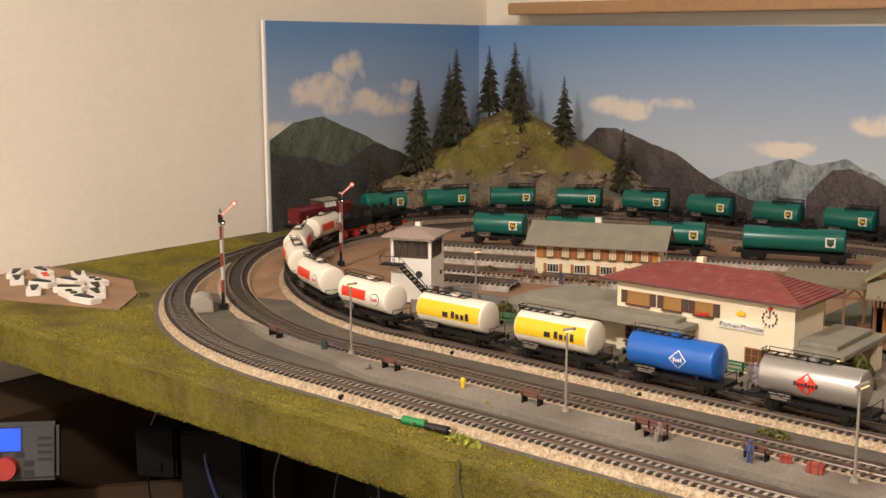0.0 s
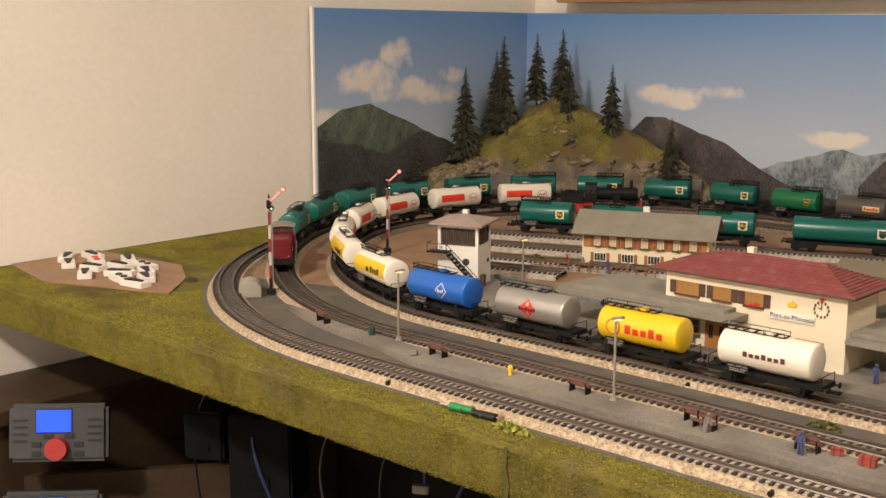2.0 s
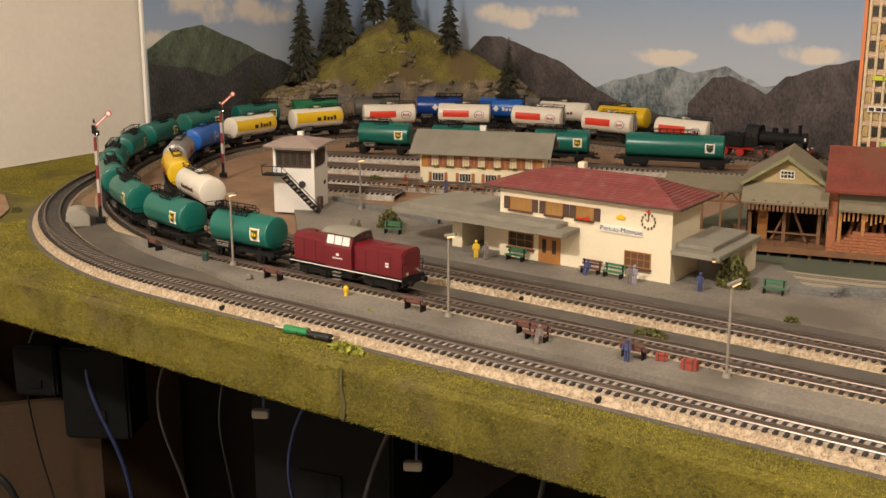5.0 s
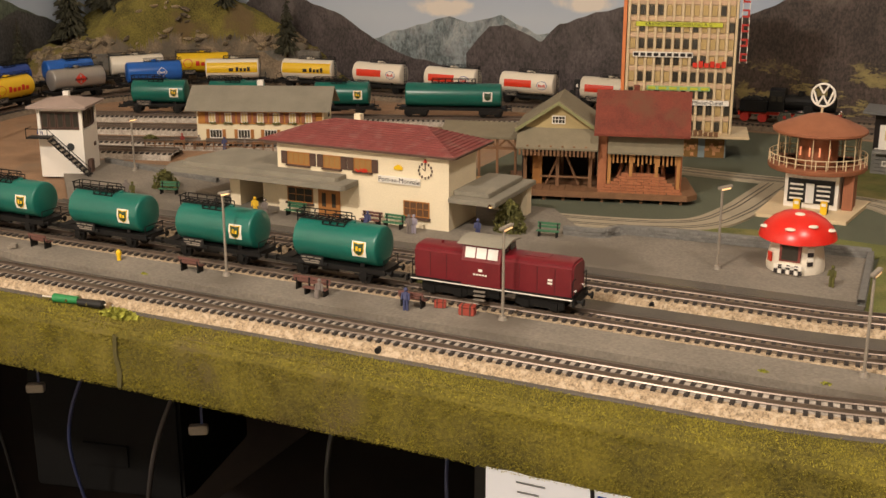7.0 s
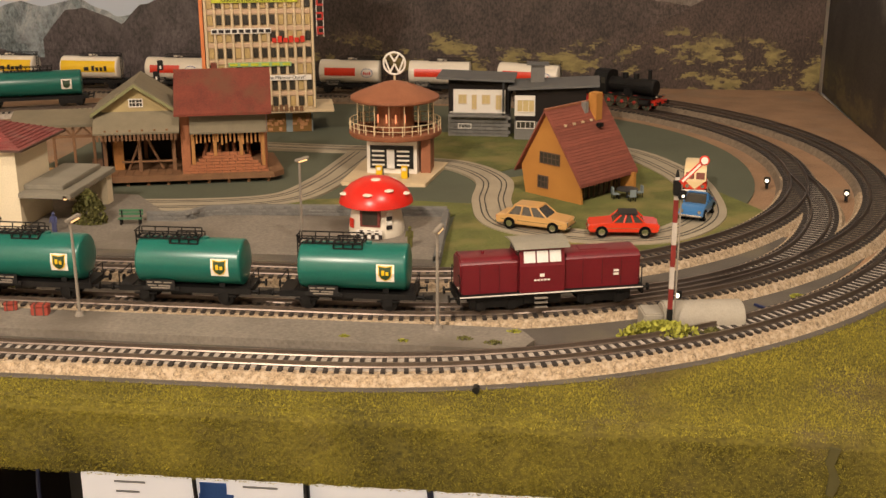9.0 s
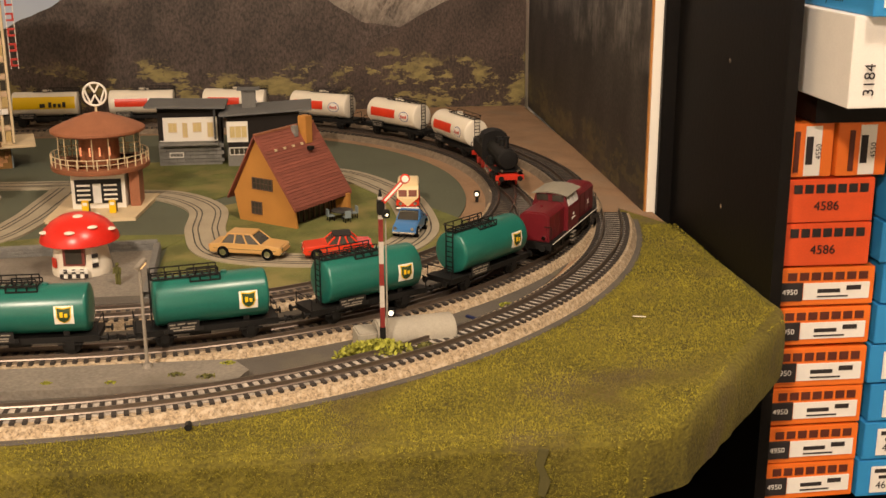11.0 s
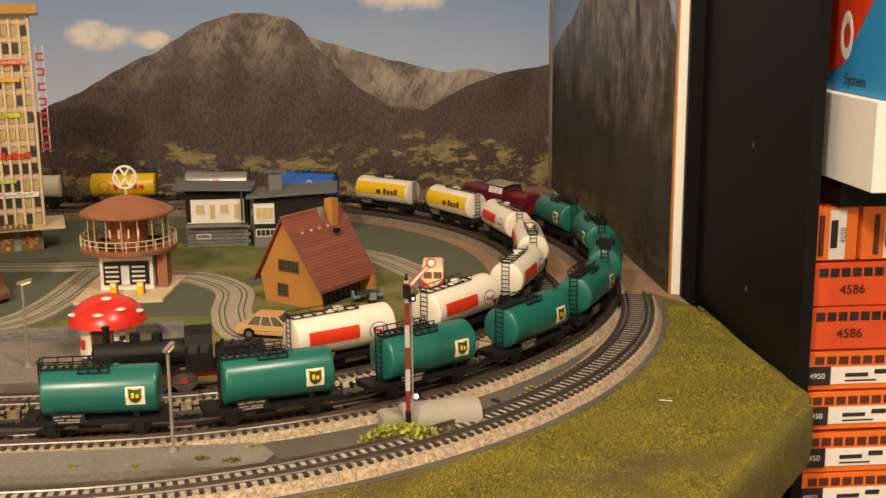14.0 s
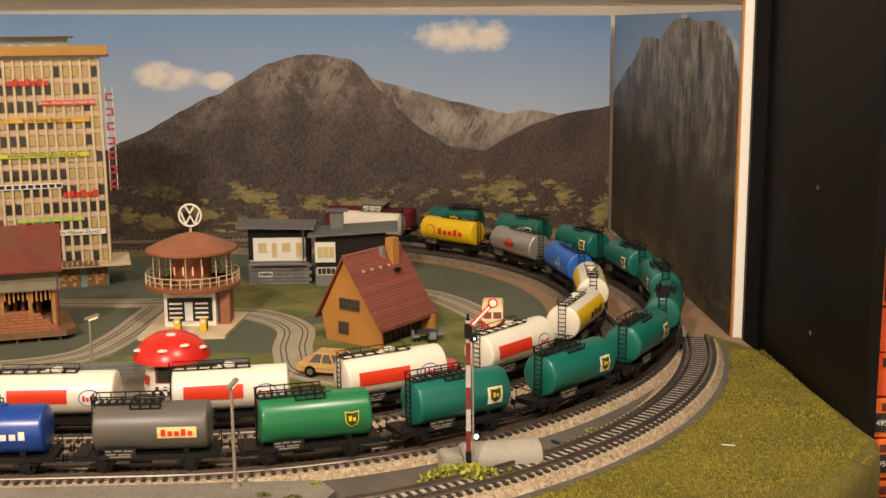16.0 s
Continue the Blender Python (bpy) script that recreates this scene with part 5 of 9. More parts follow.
def long_wagon(x, y, rz):
    w = thing("bogie_tank_wagon", "long dark green bogie tank wagon with square badge", "tank wagon", x, y, RAILTOP + 0.001, rz)
    bm = bmesh.new()
    for s in (-1, 1):
        box(bm, 0, s * 0.0110, 0.0092, 0.150, 0.0018, 0.0040)
    box(bm, 0, 0, 0.0118, 0.146, 0.022, 0.0012)
    part("frame", bm, IRON, w)
    for e in (-1, 1):
        bm = bmesh.new()
        for s in (-1, 1):
            box(bm, e * 0.052, s * 0.0115, 0.0035, 0.030, 0.002, 0.006, bevel=0.0005)
        part("bogie", bm, IRON, w)
        for k in (-1, 1):
            wheelset(w, e * 0.052 + k * 0.0105)
        for s in (-1, 1):
            bm = bmesh.new()
            rod(bm, (e * 0.075, s * 0.0098, 0.0112), (e * 0.080, s * 0.0098, 0.0112), 0.0010, 8)
            rod(bm, (e * 0.080, s * 0.0098, 0.0112), (e * 0.081, s * 0.0098, 0.0112), 0.0026, 12)
            part("buffer", bm, IRON, w)
    r, z = 0.0162, 0.0295
    sh = tank_shell(w, TEAL, 0.132, r, z)
    catwalk(w, r, z, -0.03, 0.03, ladder=False)
    badge(sh, r, z, 0.048, 0.013, 0.013, SQUARE, WHITE)
    badge(sh, r, z, 0.048, 0.011, 0.0108, SHIELD, material_once("shield_dark", (0.02, 0.05, 0.02)), 0.0006, "shield")


LW = YARD.at(0.505)
long_wagon(LW.x, LW.y, 20)


# ---- building tools ----
def window(parent, x, y, z, w, h, cols=2, rows=1, frame=None, glass=None, turn=0, t=0.0009, bar=0.0009, name="window"):
    """A framed window standing proud of a wall whose outer face is at y (facing -y before the turn); z is its foot."""
    fm, m = frame or WINWOOD, pose(x, y, z, 0, 0, turn)
    bm = bmesh.new()
    for s in (-1, 1):
        box(bm, s * (w / 2 - bar / 2), 0, 0, bar, 2 * t, h)
    for zz in (0, h - bar):
        box(bm, 0, 0, zz, w - 2 * bar, 2 * t, bar)
    for i in range(1, cols):
        box(bm, -w / 2 + w * i / cols, 0, bar, bar * 0.6, 1.6 * t, h - 2 * bar)
    for i in range(1, rows):
        box(bm, 0, 0, h * i / rows, w - 2 * bar, 1.5 * t, bar * 0.6)
    ob = part(name, bm, fm, parent, m=m)
    bm = bmesh.new()
    box(bm, 0, 0.0001, bar * 0.5, w - bar, t, h - bar)
    part("pane", bm, glass or GLASS, ob)
    return ob


def shutters(parent, x, y, z, w, h, sw, mat, turn=0):
    for s in (-1, 1):
        bm = bmesh.new()
        m = pose(x, y, z, 0, 0, turn) @ pose(s * (w / 2 + sw / 2 + 0.0004), -0.0004, 0)
        box(bm, 0, 0, 0, sw, 0.0012, h)
        for i in range(5):
            box(bm, 0, -0.0008, h * (i + 0.5) / 5, sw * 0.8, 0.0005, h * 0.08)
        part("shutter", bm, mat, parent, m=m)


def figure(x, y, z, rz=0, shirt=None, h=0.0185, seated=False):
    """A small painted railway figurine, one plain shape."""
    bm = bmesh.new()
    k = h / 0.0185
    if seated:
        box(bm, 0, -0.002 * k, 0.0045 * k, 0.0042 * k, 0.006 * k, 0.0022 * k, bevel=0.0006 * k)
        box(bm, 0, -0.0048 * k, 0, 0.0040 * k, 0.0018 * k, 0.0055 * k, bevel=0.0005 * k)
        base = 0.0048 * k
    else:
        for s in (-1, 1):
            box(bm, s * 0.0012 * k, 0, 0, 0.0019 * k, 0.0022 * k, 0.0088 * k, bevel=0.0005 * k)
        base = 0.0082 * k
    box(bm, 0, 0, base, 0.0048 * k, 0.0027 * k, 0.0068 * k, bevel=0.0009 * k)
    for s in (-1, 1):
        rod(bm, (s * 0.0027 * k, 0, base + 0.006 * k), (s * 0.0032 * k, -0.0012 * k, base + 0.0008 * k), 0.0007 * k, 6)
    ball(bm, 0, 0, base + 0.0086 * k, 0.0016 * k, seg=8)
    ob = part("figurine", bm, shirt or SKIN)
    ob.matrix_basis = pose(x, y, z, 0, 0, rz)
    return tagged(ob, "tiny painted railway figurine, seated" if seated else "tiny painted railway figurine standing on the layout", "figurine", group="figurines")


# ---- platforms and grounds ----
def platform():
    ob = sheet("platform", quarter(-0.755, 0.485, 0.494, 245, 266) + [(-0.70, -0.030), (0.058, -0.030), (0.066, -0.012), (0.055, 0.008), (-0.74, 0.008), (-0.86, 0.026)], 0.0080, CONCRETE, "grey weathered concrete island platform", "platform", 0.006)
    ob2 = sheet("station_platform", [(-0.95, 0.30), (-0.80, 0.148), (-0.70, 0.133), (-0.02, 0.133), (-0.026, 0.275), (-0.235, 0.258), (-0.262, 0.235), (-0.33, 0.32), (-0.75, 0.32)], 0.0080, CONCRETE, "grey weathered concrete station forecourt", "platform", 0.005)
    sheet("platform_edge", [(-0.80, 0.140), (-0.70, 0.131), (-0.015, 0.131), (-0.015, 0.148), (-0.70, 0.148)], 0.0086, ASPHALT, "dark asphalt strip along the station platform", "platform", 0.002)


platform()
sheet("garden_turf", [(-0.02, 0.142), (0.16, 0.165), (0.235, 0.245), (0.262, 0.34), (0.22, 0.42), (0.19, 0.53), (0.10, 0.50), (0.02, 0.44), (-0.02, 0.30)], 0.0040, TURF, "short olive turf round the gabled house", "lawn")
sheet("roadside_turf", [(-0.24, 0.262), (-0.03, 0.278), (0.0, 0.335), (-0.12, 0.345), (-0.26, 0.31)], 0.0042, TURF, "short olive turf verge behind the wall", "lawn")
sheet("villa_turf", [(-0.11, 0.54), (0.01, 0.47), (0.06, 0.53), (0.09, 0.60), (0.05, 0.66), (-0.10, 0.66)], 0.0038, TURF, "short dark turf before the villa", "lawn")


def road(points, wide, z, label):
    line = Line(arc_line(points), closed=False)
    r = thing("road", label, "road", kind="structure")
    bm = bmesh.new()
    ribbon(bm, line, ((-wide / 2, z - 0.003), (-wide / 2, z), (wide / 2, z), (wide / 2, z - 0.003)), 0.0, line.length, 0.006)
    part("road_surface", bm, ROAD, r)
    for o in (-wide * 0.30, -wide * 0.17, wide * 0.17, wide * 0.30):
        bm = bmesh.new()
        ribbon(bm, line, ((o - 0.0006, z + 0.0001), (o - 0.0006, z + 0.0003), (o + 0.0006, z + 0.0003), (o + 0.0006, z + 0.0001)), 0.001, line.length - 0.001, 0.006)
        part("slot", bm, SLOT, r)


road([(-0.50, 0.325), (-0.38, 0.295), (-0.26, 0.305), (-0.19, 0.335), (-0.165, 0.40), (-0.155, 0.47), (-0.145, 0.56)], 0.040, 0.0052, "light grey slot-car road in a long bend")
road([(-0.33, 0.565), (-0.20, 0.553), (-0.10, 0.551)], 0.030, 0.0058, "light grey slot-car road before the tower block")
road([(-0.085, 0.50), (-0.035, 0.485), (0.005, 0.425), (0.01, 0.34), (0.03, 0.268), (0.10, 0.238), (0.165, 0.248), (0.205, 0.31), (0.208, 0.40), (0.195, 0.47), (0.15, 0.56), (0.09, 0.60)], 0.038, 0.0052, "light grey slot-car road curving round the gabled house")


def stone_wall(points, h, label):
    line = Line(arc_line(points), closed=False)
    w = thing("low_stone_wall", label, "stone wall", kind="structure")
    bm = bmesh.new()
    ribbon(bm, line, ((-0.0025, 0.004), (-0.0025, h), (0.0025, h), (0.0025, 0.004)), 0, line.length, 0.008)
    part("wall_core", bm, STONE, w)
    rnd = random.Random(8)
    shapes = []
    for k in range(4):
        bm = bmesh.new()
        box(bm, 0, 0, 0, 0.0048 + 0.0008 * k, 0.0064, 0.0028, bevel=0.0006)
        shapes.append(mesh_of(bm, "stone", STONE))
    rows = max(1, int((h - 0.006) / 0.0031))
    for r in range(rows):
        n = int(line.length / 0.0064)
        for i in range(n):
            s = (i + 0.5 + 0.5 * (r % 2)) * line.length / n
            if s > line.length - 0.003:
                continue
            p, d = line.at(s), line.way(min(max(s, 0.005), line.length - 0.005))
            ob = new("stone", shapes[rnd.randrange(4)])
            ob.parent = w
            ob.matrix_basis = pose(p.x, p.y, 0.0065 + r * 0.0031, rnd.uniform(-3, 3), 0, math.degrees(math.atan2(d.y, d.x)) + rnd.uniform(-3, 3))


stone_wall([(-0.29, 0.236), (-0.255, 0.240), (-0.235, 0.262), (-0.13, 0.274), (-0.026, 0.279)], 0.016, "low grey rubble stone wall along the forecourt")
stone_wall([(-0.026, 0.279), (-0.022, 0.21), (-0.018, 0.140)], 0.014, "low grey rubble stone wall closing the forecourt")
stone_wall([(-0.88, 0.30), (-0.80, 0.285), (-0.70, 0.270)], 0.013, "low grey rubble stone wall behind the signal box")


# ---- station ----
def station():
    st = thing("station_building", "cream stuccoed village station with red hipped roof", "station", -0.383, 0.197, 0.008)
    one("main_wall", STUCCO, st, (-0.0978, 0.0310, 0, 0.1850, 0.062, 0.0705))
    one("wing_wall", STUCCO, st, (-0.2440, 0.046, 0, 0.012, 0.070, 0.034), (-0.2180, 0.076, 0, 0.052, 0.012, 0.034), (-0.2040, 0.018, 0, 0.026, 0.012, 0.034))
    one("wing_pier", STUCCO, st, (-0.2430, 0.006, 0, 0.012, 0.010, 0.034))
    bm = bmesh.new()
    x0, x1, y0, y1, z, t = -0.208, 0.003, -0.006, 0.083, 0.0700, 0.0016
    a = [bm.verts.new(v) for v in ((x0, y0, z), (x1, y0, z), (x1, y1, z), (x0, y1, z))]
    b = [bm.verts.new((v.co.x, v.co.y, z + t)) for v in a]
    r = [bm.verts.new((-0.146, 0.037, 0.0900)), bm.verts.new((-0.046, 0.037, 0.0900))]
    bm.faces.new(a)
    for i in range(4):
        bm.faces.new((a[i], a[(i + 1) % 4], b[(i + 1) % 4], b[i]))
    bm.faces.new((b[0], b[1], r[1], r[0])), bm.faces.new((b[1], b[2], r[1])), bm.faces.new((b[2], b[3], r[0], r[1])), bm.faces.new((b[3], b[0], r[0]))
    roof = part("roof", bm, REDTILE, st, "weathered red tiled hipped roof")
    # raised tile courses
    bm = bmesh.new()
    for i in range(1, 13):
        f = i / 13
        ya, za = y0 + (0.037 - y0) * f, z + t + (0.0900 - z - t) * f
        xa, xb = x0 + (-0.146 - x0) * f, x1 + (-0.046 - x1) * f
        box(bm, (xa + xb) / 2, ya, za - 0.0002, xb - xa, 0.0012, 0.0007)
        yb = y0 + (0.037 - y0) * f
        yc = y1 + (0.037 - y1) * f
        xr = x1 + (-0.046 - x1) * f
        box(bm, xr, (yb + yc) / 2, za - 0.0002, 0.0012, yc - yb, 0.0007)
    part("tile_course", bm, REDTILE, roof)
    one("gutter", SHUTTER, roof, (-0.1025, -0.0066, 0.0696, 0.211, 0.0016, 0.0018), (0.0036, 0.0385, 0.0696, 0.0016, 0.089, 0.0018))
    one("chimney", STUCCO, roof, (-0.122, 0.042, 0.083, 0.007, 0.007, 0.012))
    for x, w in ((-0.166, 0.025), (-0.1285, 0.019), (-0.0950, 0.019)):
        window(st, x, 0, 0.0485, w, 0.0125, 4 if w > 0.02 else 3, 1, WINWOOD, material_once("amber_pane", (0.34, 0.19, 0.06), 0.35))
        shutters(st, x, 0, 0.0485, w, 0.0125, 0.0065, SHUTTER)
        one("window_sill", SHUTTER, st, (x, -0.0014, 0.0468, w + 0.002, 0.003, 0.0016))
    bm = bmesh.new()
    rnd = random.Random(4)
    for _ in range(26):
        ball(bm, -0.0950 + rnd.uniform(-0.006, 0.006), -0.0030 + rnd.uniform(-0.001, 0.001), 0.0495 + rnd.uniform(-0.001, 0.002), 0.0009, seg=6)
    part("window_flowers", bm, RED, st)
    window(st, -0.0385, 0, 0.0105, 0.027, 0.0150, 4, 2, WINWOOD, material_once("dim_pane", (0.12, 0.06, 0.03)))
    one("window_sill", SHUTTER, st, (-0.0385, -0.0016, 0.0085, 0.029, 0.0034, 0.0018))
    window(st, -0.1655, 0, 0.0110, 0.029, 0.0150, 3, 2, WINWOOD, GLASS)
    one("window_sill", SHUTTER, st, (-0.1655, -0.0016, 0.0092, 0.031, 0.0034, 0.0018))
    window(st, -0.218, 0.0698, 0.010, 0.030, 0.016, 3, 2, WINWOOD, GLASS)
    bm = bmesh.new()
    box(bm, -0.1325, -0.0006, 0, 0.024, 0.0016, 0.0270)
    door = part("door", bm, WINWOOD, st, "brown wooden double door")
    for s in (-1, 1):
        one("door_pane", GLASS, door, (-0.1325 + s * 0.0055, -0.0016, 0.010, 0.0042, 0.0006, 0.0135))
    # left canopy: two stepped slabs
    for nm, xa, xb, ya, yb, zz, hh in (("canopy", -0.309, -0.100, -0.030, 0.050, 0.0350, 0.0050), ("canopy_top", -0.296, -0.113, -0.019, 0.060, 0.0400, 0.0042)):
        bm = bmesh.new()
        prism(bm, [(xa + 0.006, ya), (xb - 0.002, ya), (xb, ya + 0.004), (xb, -0.0008), (-0.1918, -0.0008), (-0.1918, yb), (xa + 0.014, yb), (xa, ya + 0.014)], zz, zz + hh, "z")
        part(nm, bm, GREYROOF, st, "grey flat canopy roof")
    for nm, xa, xb, ya, yb, zz, hh in (("canopy", -0.0050, 0.042, -0.003, 0.100, 0.0283, 0.0048), ("canopy_top", -0.0050, 0.031, 0.009, 0.092, 0.0331, 0.0044)):
        bm = bmesh.new()
        box(bm, (xa + xb) / 2, (ya + yb) / 2, zz, xb - xa, yb - ya, hh, bevel=0.0006)
        part(nm, bm, GREYROOF, st, "grey flat canopy roof")
    one("porch_wall", STUCCO, st, (0.0350, 0.092, 0, 0.006, 0.012, 0.0285), (0.014, 0.096, 0, 0.036, 0.005, 0.0285))
    one("porch_pillar", STUCCO, st, (0.0365, 0.030, 0, 0.005, 0.005, 0.0285))
    # clock
    bm = bmesh.new()
    for i in range(12):
        a = i * math.pi / 6
        box(bm, -0.0290 + 0.0068 * math.sin(a), -0.0007, 0.0555 + 0.0068 * math.cos(a) - 0.0012, 0.0011, 0.0012, 0.0024)
    clock = part("clock", bm, SHUTTER, st, "brown hour marks of a wall clock")
    bm = bmesh.new()
    rod(bm, (-0.0290, -0.0010, 0.0555), (-0.0320, -0.0010, 0.0575), 0.0004, 6)
    rod(bm, (-0.0290, -0.0010, 0.0555), (-0.0290, -0.0010, 0.0608), 0.0004, 6)
    part("clock_hand", bm, SHUTTER, clock)
    bm = bmesh.new()
    box(bm, -0.0290, -0.0010, 0.0635, 0.0040, 0.0012, 0.0012)
    ball(bm, -0.0290, -0.0010, 0.0655, 0.0012, seg=8)
    part("clock_crest", bm, RED, clock)
    bm = bmesh.new()
    prism(bm, [(-0.061, 0.0540), (-0.053, 0.0540), (-0.0525, 0.0565), (-0.0570, 0.0590), (-0.0615, 0.0565)], -0.0016, 0.0, "y")
    part("emblem", bm, YELLOW, st)
    sg = one("name_board", WHITE, st, (-0.0560, -0.0009, 0.0405, 0.0440, 0.0014, 0.0066))
    lettering("Port-au-Monnaie", 0.0064, INK, st, pose(-0.0560, -0.00175, 0.0438) @ FRONT)
    for x in (-0.185, 0.038):
        lp = one("wall_lamp", CHROME, st, (x, -0.004, 0.030, 0.003, 0.003, 0.002))
        one("bulb", GLOW, lp, (x, -0.004, 0.0285, 0.0022, 0.0022, 0.0014))
    return st


station()


def bench(x, y, z, rz, mat, label):
    b = thing("bench", label, "bench", x, y, z, rz, group="platform benches")
    for i in range(2):
        one("seat_slat", mat, b, (0, -0.0028 + i * 0.0026, 0.0052, 0.021, 0.0022, 0.0008))
        one("back_slat", mat, b, (0, 0.0032 + i * 0.0007, 0.0074 + i * 0.0028, 0.021, 0.0008, 0.0022))
    for s in (-1, 1):
        one("leg", IRON, b, (s * 0.0082, -0.0006, 0, 0.0012, 0.0060, 0.0052), (s * 0.0082, 0.0032, 0, 0.0012, 0.0012, 0.0120))


for x, rz in ((-0.870, 165), (-0.694, 178), (-0.530, 180), (-0.418, 180), (-0.405, 0), (-0.325, 180)):
    bench(x, 0.010 if x == -0.870 else (-0.0105 if rz == 0 else -0.002), 0.008, rz, BENCHRED, "small red-brown wooden bench on the platform")
for x, y, rz in ((-0.548, 0.186, 0), (-0.441, 0.187, 0), (-0.300, 0.222, 8), (-0.715, 0.205, 15), (-0.465, 0.187, 0)):
    bench(x, y, 0.008, rz, BENCHGREEN if x != -0.465 else BENCHRED, "small green bench by the station wall" if x != -0.465 else "small red-brown bench by the station wall")


def chest(x, y, rz, s=1.0):
    RUST = material_once("chest_red", (0.33, 0.055, 0.035), 0.6)
    c = thing("luggage_chest", "small red luggage chest on the platform", "chest", x, y, 0.008, rz)
    one("body", RUST, c, (0, 0, 0, 0.0120 * s, 0.0070 * s, 0.0058 * s), bevel=0.0005)
    one("lid", RUST, c, (0, 0, 0.0058 * s, 0.0124 * s, 0.0074 * s, 0.0018 * s), bevel=0.0006)
    one("strap", SHUTTER, c, (-0.003 * s, 0, 0, 0.0010 * s, 0.0078 * s, 0.0080 * s), (0.003 * s, 0, 0, 0.0010 * s, 0.0078 * s, 0.0080 * s))


chest(-0.280, -0.002, 8)
chest(-0.305, 0.004, 20, 0.75)
bm = bmesh.new()
lathe(bm, [(0.0018, 0), (0.0018, 0.004), (0.0024, 0.0045), (0.0024, 0.0075), (0.0014, 0.0088), (0.0003, 0.0095)], 12)
hyd = tagged(part("hydrant", bm, YELLOW), "yellow and orange flower urn on the platform", "urn")
hyd.matrix_basis = pose(-0.605, -0.004, 0.008)
bm = bmesh.new()
lathe(bm, [(0.0030, 0), (0.0036, 0.0075), (0.0030, 0.0080), (0.0028, 0.0095), (0.0003, 0.0100)], 14)
bin1 = tagged(part("litter_bin", bm, material_once("bin_green", (0.03, 0.06, 0.045), 0.6)), "small dark green litter bin on the platform", "litter bin")
bin1.matrix_basis = pose(-0.795, 0.008, 0.008)
bm = bmesh.new()
box(bm, 0, 0, 0.0008, 0.006, 0.005, 0.004, bevel=0.0006)
rod(bm, (-0.003, -0.0028, 0.0016), (-0.003, 0.0028, 0.0016), 0.0018, 10)
part("suitcase_pile", bm, LAMPGREY).matrix_basis = pose(-0.712, -0.016, 0.008, 0, 0, 20)
tagged(bpy.data.objects["suitcase_pile"], "small pile of pale luggage on the platform", "luggage")


def lamp_post(x, y, z, h, arm, rz=0):
    l = thing("platform_lamp", "grey platform lamp post with a lit flat head", "street lamp", x, y, z, rz, group="platform lamps")
    bm = bmesh.new()
    rod(bm, (0, 0, 0), (0, 0, 0.003), 0.0036, 12, 0.0026)
    part("base", bm, LAMPGREY, l)
    bm = bmesh.new()
    rod(bm, (0, 0, 0.002), (0, 0, h), 0.0012, 10, 0.0010)
    part("post", bm, LAMPGREY, l)
    bm = bmesh.new()
    box(bm, arm * 0.35, 0, h, 0.012, 0.0036, 0.0022, ry=-14 if arm > 0 else 14, bevel=0.0005)
    head = part("lamp_head", bm, LAMPGREY, l)
    bm = bmesh.new()
    box(bm, arm * 0.5, 0, h - 0.0009, 0.0072, 0.0030, 0.0012, ry=-14 if arm > 0 else 14)
    part("lens", bm, GLOW, head, "glowing lens")


for x, y, rz in ((-0.762, 0.013, 0), (-0.497, 0.0, 0), (-0.252, -0.001, 60), (-0.138, 0.190, 20), (0.0, 0.0, 70)):
    lamp_post(x, y, 0.008, 0.069, 0.006, rz)
lamp_post(-0.820, 0.278, 0.008, 0.058, 0.005, 0)


